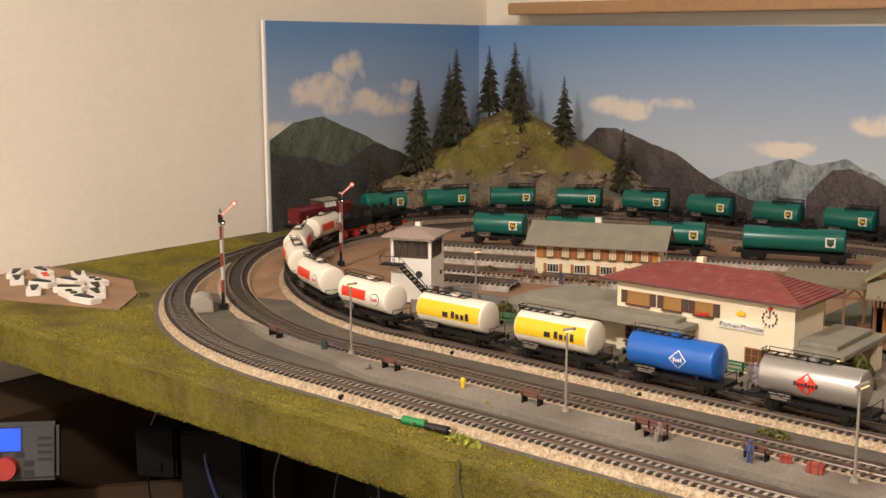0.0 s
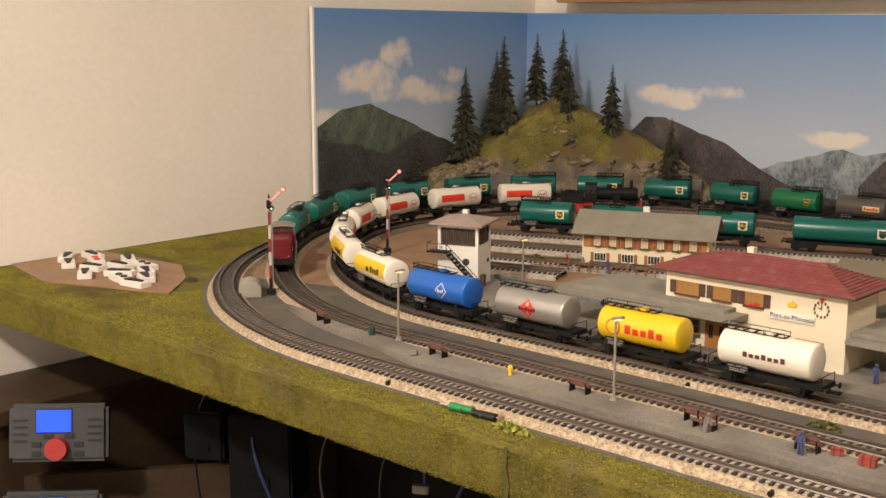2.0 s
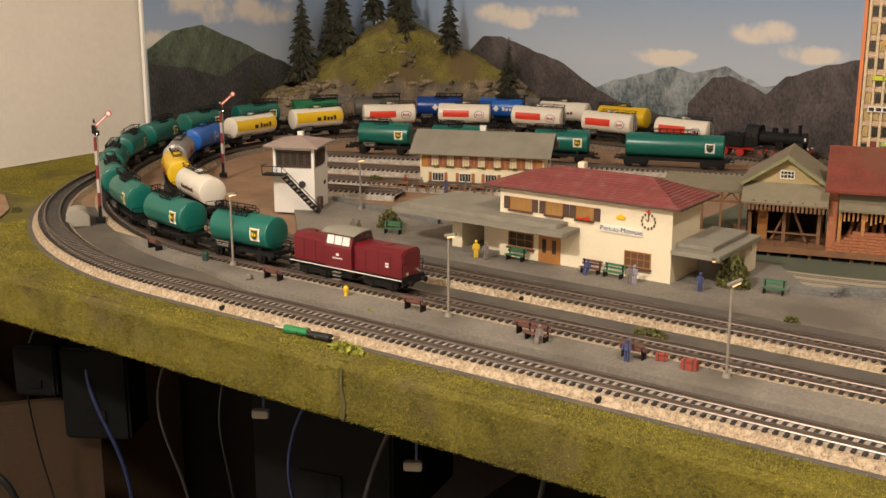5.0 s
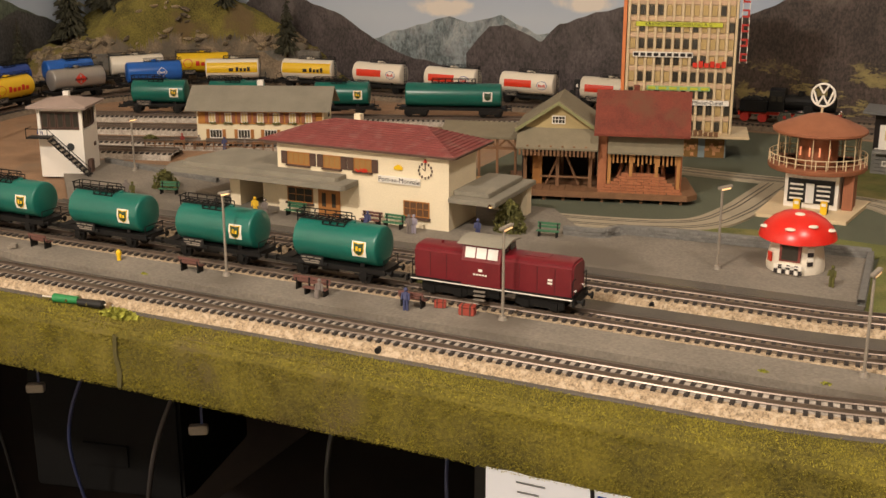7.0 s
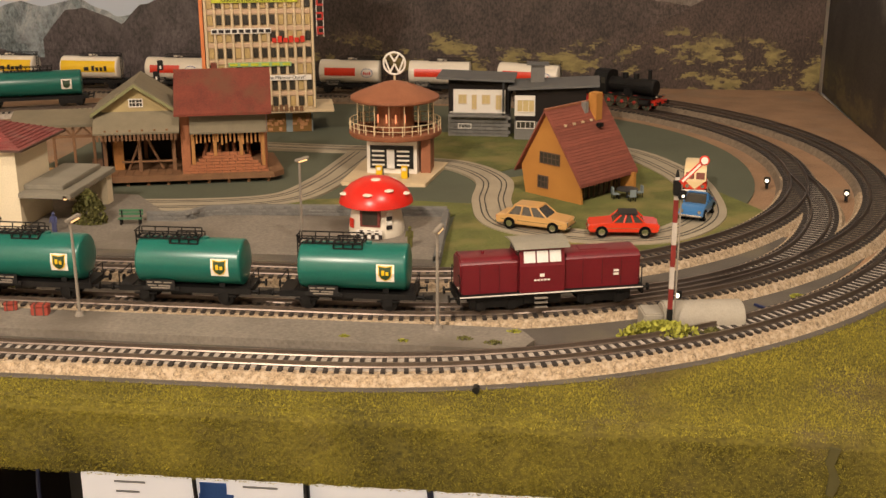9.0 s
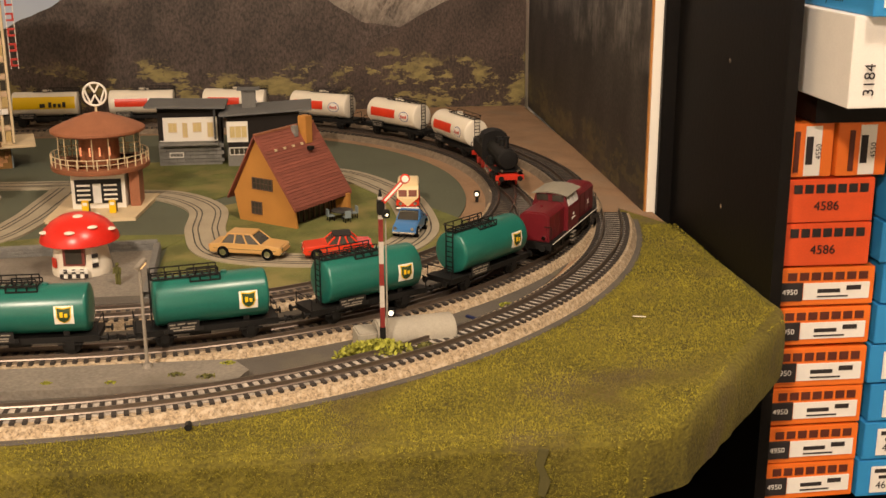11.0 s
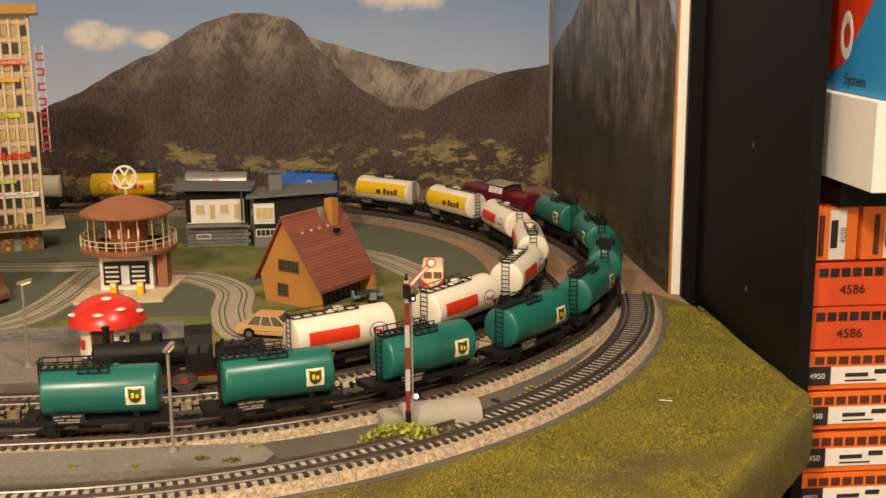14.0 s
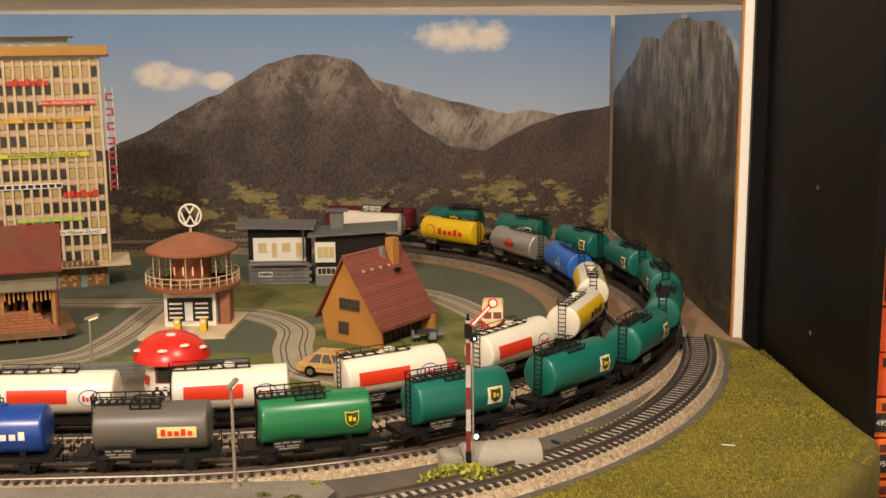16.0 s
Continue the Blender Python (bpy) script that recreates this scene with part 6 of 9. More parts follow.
def semaphore(x, y, z, h, rz, up=42):
    s = thing("semaphore_signal", "red and white banded semaphore signal with raised arm", "railway signal", x, y, z, rz, group="semaphore signals")
    one("base", IRON, s, (0, 0, 0, 0.010, 0.008, 0.006), bevel=0.0008)
    bands = 6
    for i in range(bands):
        one("mast_band", material_once("mast_white", (0.46, 0.42, 0.37), 0.6) if i % 2 else material_once("mast_red", (0.20, 0.018, 0.014), 0.6), s, (0, 0, 0.018 + (h - 0.018) * i / bands, 0.0030, 0.0026, (h - 0.018) / bands))
    one("mast_foot", IRON, s, (0, 0, 0.005, 0.0036, 0.0030, 0.014))
    one("pull_rod", LAMPGREY, s, (0.0030, -0.0015, 0.004, 0.0010, 0.0010, h - 0.008))
    one("arm_bracket", IRON, s, (0, -0.0010, h - 0.012, 0.0048, 0.0052, 0.010), (0.0032, -0.003, h - 0.014, 0.0050, 0.0040, 0.0055), bevel=0.0006)
    bm = bmesh.new()
    rod(bm, (0, 0, h), (0, 0, h + 0.0045), 0.0014, 10, 0.0006)
    part("finial", bm, IRON, s)
    c, q = math.cos(radians(up)), math.sin(radians(up))
    L = 0.019
    bm = bmesh.new()
    box(bm, 0, 0, 0, L, 0.0008, 0.0030)
    bmesh.ops.transform(bm, matrix=Matrix.Translation((0.0016 + c * L / 2, -0.0028, h - 0.0035 + q * L / 2)) @ Matrix.Rotation(-radians(up), 4, "Y") @ Matrix.Translation((0, 0, -0.0015)), verts=bm.verts)
    arm = part("arm", bm, RED, s, "red and white signal arm")
    bm = bmesh.new()
    box(bm, 0, 0, 0, L - 0.003, 0.0010, 0.0014)
    bmesh.ops.transform(bm, matrix=Matrix.Translation((0.0016 + c * L / 2, -0.0029, h - 0.0035 + q * L / 2)) @ Matrix.Rotation(-radians(up), 4, "Y") @ Matrix.Translation((0, 0, -0.0007)), verts=bm.verts)
    part("arm_stripe", bm, WHITE, arm)
    dx, dz = 0.0016 + c * (L + 0.002), h - 0.0035 + q * (L + 0.002)
    for rr, mat, yy, nm in ((0.0033, RED, -0.0028, "disc"), (0.0023, WHITE, -0.0033, "disc_face")):
        bm = bmesh.new()
        rod(bm, (dx, yy - 0.0004, dz), (dx, yy + 0.0004, dz), rr, 18)
        part(nm, bm, mat, arm)
    bm = bmesh.new()
    rod(bm, (0.0036, -0.0058, h - 0.0115), (0.0036, -0.0048, h - 0.0115), 0.0008, 10)
    part("signal_light", bm, HEADLIGHT, s)


semaphore(-1.028, 0.068, 0.004, 0.113, 40)
semaphore(-1.112, 0.341, 0.004, 0.102, 40)
semaphore(0.155, 0.016, 0.004, 0.110, 4, 46)


def relay_hut(x, y, rz, l=0.056):
    r = thing("signal_cover", "grey plastic half-round cover beside the signal", "signal cover", x, y, 0.002, rz)
    bm = bmesh.new()
    prof = [(-0.013, 0)] + [(-0.013 * math.cos(a), 0.009 + 0.011 * math.sin(a)) for a in (0.0, 0.35, 0.8, 1.2, 1.571, 1.94, 2.34, 2.79, 3.1416)] + [(0.013, 0)]
    prism(bm, prof, -l / 2, l / 2, "x")
    bmesh.ops.bevel(bm, geom=[e for e in bm.edges if abs(e.verts[0].co.x - e.verts[1].co.x) < 1e-6], offset=0.0012, segments=2, affect="EDGES")
    part("cover", bm, BRONZE, r, smooth=True)
    one("end_block", BRONZE, r, (-l / 2 - 0.007, -0.001, 0, 0.014, 0.020, 0.015), bevel=0.001)


relay_hut(-1.045, 0.050, -38, 0.030)
relay_hut(0.178, 0.037, 10)


def shunt_light(x, y, rz):
    s = thing("dwarf_signal", "small ground signal with a lit lens", "railway signal", x, y, 0.003, rz)
    one("post", IRON, s, (0, 0, 0, 0.003, 0.003, 0.006))
    one("hood", IRON, s, (0, 0, 0.0055, 0.006, 0.005, 0.006), bevel=0.0008)
    bm = bmesh.new()
    rod(bm, (0, -0.0033, 0.0085), (0, -0.0023, 0.0085), 0.0018, 14)
    part("lens", bm, HEADLIGHT, s)


shunt_light(0.345, 0.385, -14)
shunt_light(0.277, 0.427, -14)
shunt_light(0.165, 0.078, -10)


def leaves(name, label, category, x, y, z, rx, ry, rz, count, mat, seed, leaf=0.0022):
    rnd = random.Random(seed)
    verts, faces = [], []
    for _ in range(count):
        a, b, r = rnd.uniform(0, 6.283), rnd.uniform(-0.2, 1.5), rnd.uniform(0.55, 1.0)
        c = Vector((rx * r * math.cos(a) * math.cos(b), ry * r * math.sin(a) * math.cos(b), max(0.0005, rz * r * math.sin(b))))
        u = Vector((rnd.uniform(-1, 1), rnd.uniform(-1, 1), rnd.uniform(-1, 1))).normalized()
        v = u.cross(Vector((rnd.uniform(-1, 1), rnd.uniform(-1, 1), rnd.uniform(-1, 1)))).normalized()
        i, s = len(verts), leaf * rnd.uniform(0.6, 1.3)
        verts += [c - u * s, c + v * s * 0.5, c + u * s, c - v * s * 0.5]
        faces.append((i, i + 1, i + 2, i + 3))
    me = bpy.data.meshes.new(name)
    me.from_pydata(verts, [], faces)
    me.materials.append(mat)
    ob = new(name, me)
    ob.matrix_basis = pose(x, y, z)
    return tagged(ob, label, category, kind="stuff")


leaves("bush", "yellow-green lichen bush beside the signal", "bush", 0.150, 0.010, 0.003, 0.030, 0.012, 0.013, 1500, YELLOWHEDGE, 1)
leaves("bush", "brownish dry bush beside the signal cover", "bush", 0.185, 0.013, 0.003, 0.012, 0.006, 0.008, 400, HEDGE, 2)
leaves("bush", "olive climbing bush by the station porch", "bush", -0.338, 0.222, 0.008, 0.016, 0.010, 0.030, 1500, HEDGE, 3)
leaves("bush", "low yellowish weeds by the grass edge", "bush", -0.525, -0.100, 0.0005, 0.018, 0.007, 0.006, 500, YELLOWHEDGE, 4)
leaves("bush", "red flowering weeds beside the track", "bush", -0.345, 0.068, 0.002, 0.016, 0.006, 0.006, 400, HEDGE, 5)
leaves("bush", "small dark tuft of turf on the grass mat", "bush", -1.17, 0.055, 0.0, 0.010, 0.008, 0.005, 300, HEDGE, 6)
leaves("bush", "dry weeds beside the station forecourt", "bush", -0.258, 0.150, 0.008, 0.007, 0.003, 0.005, 200, HEDGE, 7)
leaves("bush", "ivy behind the station wing", "bush", -0.735, 0.225, 0.008, 0.016, 0.012, 0.020, 700, HEDGE, 9)

rnd = random.Random(19)
for x, y, k in ((0.020, -0.016, 1.0), (0.040, -0.022, 1.2), (-0.020, -0.024, 0.8), (-0.06, -0.020, 0.7), (0.052, 0.0, 0.9), (-0.56, -0.026, 0.6), (-0.83, 0.250, 1.3), (-0.90, 0.275, 1.5), (-0.80, 0.262, 1.1), (0.20, 0.045, 1.2), (0.255, 0.105, 1.2)):
    leaves("weeds", "low yellowish weeds in a crack of the ground", "weeds", x, y, 0.0078 if y < 0.01 and x < 0.06 else 0.003, 0.006 * k, 0.003 * k, 0.0022 * k, int(90 * k), YELLOWHEDGE if rnd.random() < 0.6 else HEDGE, rnd.randrange(999), 0.0011)

YELLOWCOAT, BLUECOAT, PALECOAT = material_once("yellow_coat", (0.70, 0.45, 0.02), 0.7), material_once("blue_coat", (0.06, 0.07, 0.16), 0.7), material_once("pale_coat", (0.33, 0.30, 0.36), 0.7)
for x, y, rz, mat, seat in ((-0.325, -0.014, 0, BLUECOAT, False), (-0.400, -0.014, 0, SKIN, True), (-0.585, 0.172, 20, YELLOWCOAT, False), (-0.572, 0.170, 0, SKIN, False), (-0.466, 0.183, 0, BLUECOAT, True), (-0.415, 0.178, 10, PALECOAT, False), (-0.419, 0.176, 0, SKIN, False), (-0.356, 0.190, -10, BLUECOAT, False), (-0.735, 0.172, 0, HEDGE, False), (-0.748, 0.178, 40, SKIN, False), (-0.045, 0.180, -20, HEDGE, False)):
    figure(x, y, 0.008, rz, mat, seated=seat)
figure(-0.904, 0.224, 0.043, 10, BLUECOAT)


# ---- signal box ----
def signal_box():
    s = thing("signal_box", "white two-storey signal box with outside stairs", "signal box", -0.858, 0.241, 0.004, 22)
    s.scale = (1.15, 1.15, 1.15)
    one("wall", WHITE, s, (-0.022, 0.020, 0, 0.044, 0.040, 0.046))
    one("upper_wall", WHITE, s, (-0.022, 0.020, 0.0645, 0.044, 0.040, 0.0035))
    bm = bmesh.new()
    for x in (-0.0425, -0.0015):
        for y in (0.0015, 0.0385):
            box(bm, x, y, 0.046, 0.003, 0.003, 0.0185)
    part("corner_post", bm, WHITE, s)
    one("window_band", SHUTTER, s, (-0.022, 0.020, 0.0462, 0.0395, 0.0355, 0.018))
    for i in range(5):
        window(s, -0.0370 + i * 0.0076, 0.0020, 0.0480, 0.0066, 0.0150, 1, 1, SHUTTER, GLASS)
        window(s, -0.0020, 0.0065 + i * 0.0068, 0.0480, 0.0060, 0.0150, 1, 1, SHUTTER, GLASS, 90)
    bm = bmesh.new()
    x0, x1, y0, y1 = -0.051, 0.007, -0.008, 0.047
    a = [bm.verts.new(v) for v in ((x0, y0, 0.068), (x1, y0, 0.068), (x1, y1, 0.068), (x0, y1, 0.068))]
    b = [bm.verts.new((v.co.x, v.co.y, 0.0700)) for v in a]
    top = bm.verts.new((-0.022, 0.020, 0.0770))
    bm.faces.new(a)
    for i in range(4):
        bm.faces.new((a[i], a[(i + 1) % 4], b[(i + 1) % 4], b[i])), bm.faces.new((b[i], b[(i + 1) % 4], top))
    part("roof", bm, material_once("pinkish_grey_roof", (0.34, 0.26, 0.22), 0.8), s, "faded pinkish grey roof")
    one("chimney", WHITE, s, (-0.022, 0.024, 0.0745, 0.0055, 0.0055, 0.0060))
    bm = bmesh.new()
    box(bm, -0.040, -0.007, 0.0400, 0.022, 0.013, 0.0012)
    part("landing", bm, IRON, s)
    for i in range(11):
        one("stair_step", IRON, s, (-0.028 + i * 0.0036, -0.0070, 0.0370 - i * 0.0036, 0.0040, 0.0100, 0.0008))
    for y in (-0.0125, -0.0015):
        bm = bmesh.new()
        rod(bm, (-0.030, y, 0.0385), (0.010, y, 0.0005), 0.0007, 6)
        part("stair_string", bm, IRON, s)
    bm = bmesh.new()
    rod(bm, (-0.030, -0.0128, 0.0495), (0.010, -0.0128, 0.0110), 0.0004, 6)
    rod(bm, (-0.051, -0.0128, 0.0495), (-0.030, -0.0128, 0.0495), 0.0004, 6)
    rod(bm, (-0.051, -0.0005, 0.0495), (-0.051, -0.0128, 0.0495), 0.0004, 6)
    for x, z in ((-0.051, 0.040), (-0.030, 0.039), (-0.010, 0.0195), (0.009, 0.002)):
        rod(bm, (x, -0.0128, z), (x, -0.0128, z + 0.0105), 0.0004, 6)
    part("handrail", bm, IRON, s)
    bm = bmesh.new()
    rod(bm, (-0.013, -0.0012, 0.030), (-0.013, 0.0, 0.030), 0.0036, 16)
    part("wall_bell", bm, GREYBOX, s)
    one("switch_cabinet", SHUTTER, s, (0.0020, 0.010, 0, 0.004, 0.008, 0.016))
    one("vent", SHUTTER, s, (0.0004, 0.030, 0.026, 0.0008, 0.005, 0.0035))


signal_box()


# ---- inn ----
def inn():
    w = thing("village_inn", "cream village inn with grey roof and orange shutters", "inn", -0.858, 0.447, 0.004, 22.4)
    L, D, H = 0.162, 0.064, 0.046
    one("wall", PALE, w, (L / 2, D / 2, 0, L, D, H))
    one("timber_band", ORANGEWALL, w, (L / 2, -0.0004, 0.0265, L - 0.004, 0.0010, 0.0180))
    bm = bmesh.new()
    prism(bm, [(-0.012, H - 0.002), (D / 2, H + 0.022), (D + 0.012, H - 0.002), (D + 0.012, H - 0.0005), (D / 2, H + 0.0245), (-0.012, H - 0.0005)], -0.012, L + 0.010, "x")
    part("roof", bm, GREYROOF, w, "weathered grey gabled roof")
    bm = bmesh.new()
    prism(bm, [(0.0, H - 0.001), (D / 2, H + 0.0215), (D, H - 0.001)], 0.001, L - 0.001, "x")
    part("gable", bm, BROWNWOOD, w)
    one("chimney", WHITE, w, (L * 0.47, D / 2 + 0.004, H + 0.018, 0.008, 0.007, 0.0130))
    for i in range(7):
        x = 0.020 + i * 0.0205
        window(w, x, -0.0008, 0.0285, 0.0085, 0.0125, 2, 1, WHITE, CURTAIN)
        shutters(w, x, -0.0012, 0.0285, 0.0085, 0.0125, 0.0042, TERRA)
        bm = bmesh.new()
        rnd = random.Random(i)
        for _ in range(14):
            ball(bm, x + rnd.uniform(-0.005, 0.005), -0.0026, 0.0278 + rnd.uniform(-0.0008, 0.0008), 0.0011, seg=6)
        part("flower_box", bm, HEDGE, w)
    for i, x in enumerate((0.024, 0.060, 0.094, 0.130)):
        window(w, x, 0, 0.0080, 0.016, 0.0115, 4, 1, WHITE, GLASS)
        shutters(w, x, 0, 0.0080, 0.016, 0.0115, 0.0040, WINWOOD)
    one("side_window", GLASS, w, (L + 0.0004, 0.020, 0.012, 0.0008, 0.010, 0.011), (L + 0.0004, 0.042, 0.030, 0.0008, 0.010, 0.011))


inn()
for i, (x, y) in enumerate(((-0.865, 0.418), (-0.838, 0.425), (-0.80, 0.437), (-0.77, 0.452))):
    t = thing("garden_table", "small brown garden table before the inn", "table", x, y, 0.004, 20 + i * 9, group="inn garden tables")
    one("tabletop", BROWNWOOD, t, (0, 0, 0.0082, 0.014, 0.009, 0.0008))
    for sx in (-1, 1):
        for sy in (-1, 1):
            one("leg", BROWNWOOD, t, (sx * 0.0058, sy * 0.0035, 0, 0.0009, 0.0009, 0.0082))
fn = thing("garden_fence", "low brown slatted garden fence before the inn", "fence", -0.90, 0.395, 0.004, 20)
for i in range(14):
    one("post", BROWNWOOD, fn, (i * 0.0125, 0, 0, 0.0012, 0.0012, 0.0105))
for z in (0.004, 0.0085):
    one("rail", BROWNWOOD, fn, (0.081, 0, z, 0.163, 0.0008, 0.0010))
for k, (x, y) in enumerate(((-0.842, 0.428), (-0.805, 0.43), (-0.868, 0.428), (-0.785, 0.445))):
    figure(x, y, 0.004, 40 * k, (SKIN, BLUECOAT, material_once("red_coat", (0.35, 0.05, 0.04), 0.7))[k % 3], 0.017)
leaves("bush", "brown flowering hedge by the inn garden", "bush", -0.915, 0.425, 0.003, 0.016, 0.010, 0.012, 500, HEDGE, 14)

# yard tracks at the turntable side
for a, b in (((-1.13, 0.533), (-0.44, 0.797)), ((-1.10, 0.452), (-0.55, 0.640)), ((-1.02, 0.385), (-0.62, 0.520)), ((-0.99, 0.335), (-0.84, 0.380))):
    track(Line([a, ((a[0] + b[0]) / 2, (a[1] + b[1]) / 2), b], closed=False), "dark siding rails on grey roadbed", lambda p: False, bed_mat=BALLAST_GREY)


# ---- sawmill ----
def sawmill():
    s = thing("sawmill", "weathered timber sawmill with shingled and dark red roofs", "sawmill", -0.383, 0.357, 0.0, 15)
    bm = bmesh.new()
    prism(bm, [(0.0, 0.0), (0.172, 0.0), (0.182, 0.012), (0.172, 0.09), (-0.02, 0.09)], 0.008, 0.0135, "z")
    part("deck", bm, BROWNWOOD, s, "brown plank deck on short posts")
    for i in range(9):
        one("deck_post", BROWNWOOD, s, (0.006 + i * 0.020, 0.006, 0.002, 0.003, 0.003, 0.007))
    for i in range(22):
        one("deck_plank", BROWNWOOD, s, (0.004 + i * 0.0078, 0.016, 0.0135, 0.0072, 0.030, 0.0008))
    # open gabled shed
    for x in (0.004, 0.038, 0.072):
        for y in (0.022, 0.080):
            one("post", BROWNWOOD, s, (x, y, 0.0135, 0.0035, 0.0035, 0.060))
    one("rear_wall", DARKWOOD, s, (0.038, 0.082, 0.0135, 0.076, 0.002, 0.062))
    one("side_wall", DARKWOOD, s, (0.0015, 0.052, 0.0135, 0.002, 0.058, 0.060))
    one("plank_door", WINWOOD, s, (0.016, 0.030, 0.0135, 0.010, 0.0015, 0.034))
    for x0, x1 in ((0.026, 0.040), (0.060, 0.046)):
        bm = bmesh.new()
        rod(bm, (x0, 0.024, 0.016), (x1, 0.024, 0.048), 0.0013, 6)
        part("brace", bm, BROWNWOOD, s)
    one("rail", BROWNWOOD, s, (0.046, 0.021, 0.0235, 0.052, 0.0014, 0.0018))
    bm = bmesh.new()
    prism(bm, [(0.004, 0.0735), (0.072, 0.0735), (0.072, 0.078), (0.038, 0.101), (0.004, 0.078)], 0.020, 0.0222, "y")
    gable = part("gable_wall", bm, material_once("ochre_boards", (0.44, 0.34, 0.16), 0.8), s, "yellowish boarded gable")
    window(gable, 0.038, 0.0198, 0.0805, 0.014, 0.0085, 4, 2, WHITE, GLASS)
    for k in (-1, 1):
        bm = bmesh.new()
        prism(bm, [(0.038, 0.1035), (0.038 + k * 0.045, 0.0735), (0.038 + k * 0.045, 0.0758), (0.038, 0.1062)], 0.012, 0.090, "y")
        part("gable_roof", bm, SHINGLE, s)
        bm = bmesh.new()
        prism(bm, [(0.038, 0.1015), (0.038 + k * 0.044, 0.0722), (0.038 + k * 0.044, 0.0755), (0.038, 0.1048)], 0.0105, 0.0122, "y")
        part("barge_board", bm, material_once("moss_green_trim", (0.22, 0.22, 0.10), 0.8), s)
    bm = bmesh.new()
    prism(bm, [(0.001, 0.0565), (0.022, 0.0760), (0.022, 0.0780), (0.001, 0.0585)], -0.004, 0.080, "x")
    part("pent_roof", bm, SHINGLE, s)
    for i in range(20):
        one("roof_slat", BROWNWOOD, s, (0.0 + i * 0.004, 0.0025, 0.0500, 0.0022, 0.0012, 0.0080 + 0.0015 * (i % 3)))
    # brick house
    one("brick_wall", BRICK, s, (0.0845, 0.046, 0.0135, 0.009, 0.064, 0.064), (0.1625, 0.046, 0.0135, 0.006, 0.064, 0.064), (0.124, 0.077, 0.0135, 0.084, 0.003, 0.064))
    one("inner_floor", BROWNWOOD, s, (0.124, 0.046, 0.0135, 0.074, 0.060, 0.010))
    one("inner_wall", DARKWOOD, s, (0.124, 0.060, 0.0235, 0.072, 0.002, 0.050))
    bm = bmesh.new()
    prism(bm, [(-0.002, 0.0735), (0.032, 0.1125), (0.082, 0.0735), (0.082, 0.0760), (0.032, 0.1155), (-0.002, 0.0760)], 0.076, 0.172, "x")
    part("red_roof", bm, REDROOF, s, "dark red boarded roof")
    one("chimney", REDROOF, s, (0.116, 0.045, 0.103, 0.006, 0.006, 0.016))
    bm = bmesh.new()
    prism(bm, [(0.004, 0.0540), (0.0145, 0.0735), (0.0145, 0.0750), (0.004, 0.0558)], 0.090, 0.166, "x")
    part("pent_roof", bm, SHINGLE, s)
    rnd = random.Random(5)
    for i in range(16):
        one("slat", material_once("orange_timber", (0.42, 0.20, 0.06), 0.8), s, (0.096 + i * 0.0042, 0.010, 0.0430 + rnd.uniform(-0.002, 0.002), 0.0018, 0.0014, 0.0130))
    for x in (0.092, 0.114, 0.140, 0.162):
        one("front_post", material_once("orange_timber", (0.42, 0.20, 0.06), 0.8), s, (x, 0.012, 0.0135, 0.0034, 0.0034, 0.042))
    for i in range(7):
        bm = bmesh.new()
        rod(bm, (0.100 + 0.008 * i, 0.026 + 0.004 * (i % 2), 0.0240), (0.104 + 0.007 * i, 0.040, 0.036), 0.0022, 8)
        part("stacked_wood", bm, BRICK, s)
    # stepped brick apron
    for r in range(7):
        n = 11 - r
        for i in range(n):
            x = 0.124 - (n / 2 - i - 0.5) * 0.0078
            one("brick", BRICK, s, (x + 0.0015 * (r % 2), 0.004 + r * 0.0016, 0.0135 + r * 0.0028, 0.0072, 0.0040, 0.0026))
    # timber stack shed
    bm = bmesh.new()
    prism(bm, [(0.030, 0.0600), (0.070, 0.0690), (0.070, 0.0715), (0.030, 0.0625)], -0.090, -0.006, "x")
    part("shed_roof", bm, SHINGLE, s)
    for i in range(5):
        one("shed_post", BROWNWOOD, s, (-0.086 + i * 0.0195, 0.034, 0.003, 0.0025, 0.0025, 0.0580))
    for i in range(4):
        bm = bmesh.new()
        rod(bm, (-0.086 + i * 0.0195, 0.034, 0.050), (-0.0765 + i * 0.0195, 0.034, 0.060), 0.0010, 6)
        rod(bm, (-0.067 + i * 0.0195, 0.034, 0.050), (-0.0765 + i * 0.0195, 0.034, 0.060), 0.0010, 6)
        part("brace", bm, BROWNWOOD, s)
    one("shed_beam", BROWNWOOD, s, (-0.047, 0.034, 0.0485, 0.082, 0.0025, 0.0028))


sawmill()
for i in range(14):
    rnd = random.Random(70 + i)
    bm = bmesh.new()
    box(bm, 0, 0, 0, 0.060 + rnd.uniform(-0.006, 0.008), 0.005, 0.0026, bevel=0.0002)
    ob = part("timber_plank", bm, material_once("fresh_timber", (0.50, 0.30, 0.12), 0.8))
    ob.matrix_basis = pose(-0.430 + rnd.uniform(-0.005, 0.005), 0.362 + (i % 4) * 0.0055, 0.0035 + (i // 4) * 0.0048, 0, 0, 12 + rnd.uniform(-3, 3))
    tagged(ob, "pale sawn timber plank in a stack", "plank", group="sawn planks")


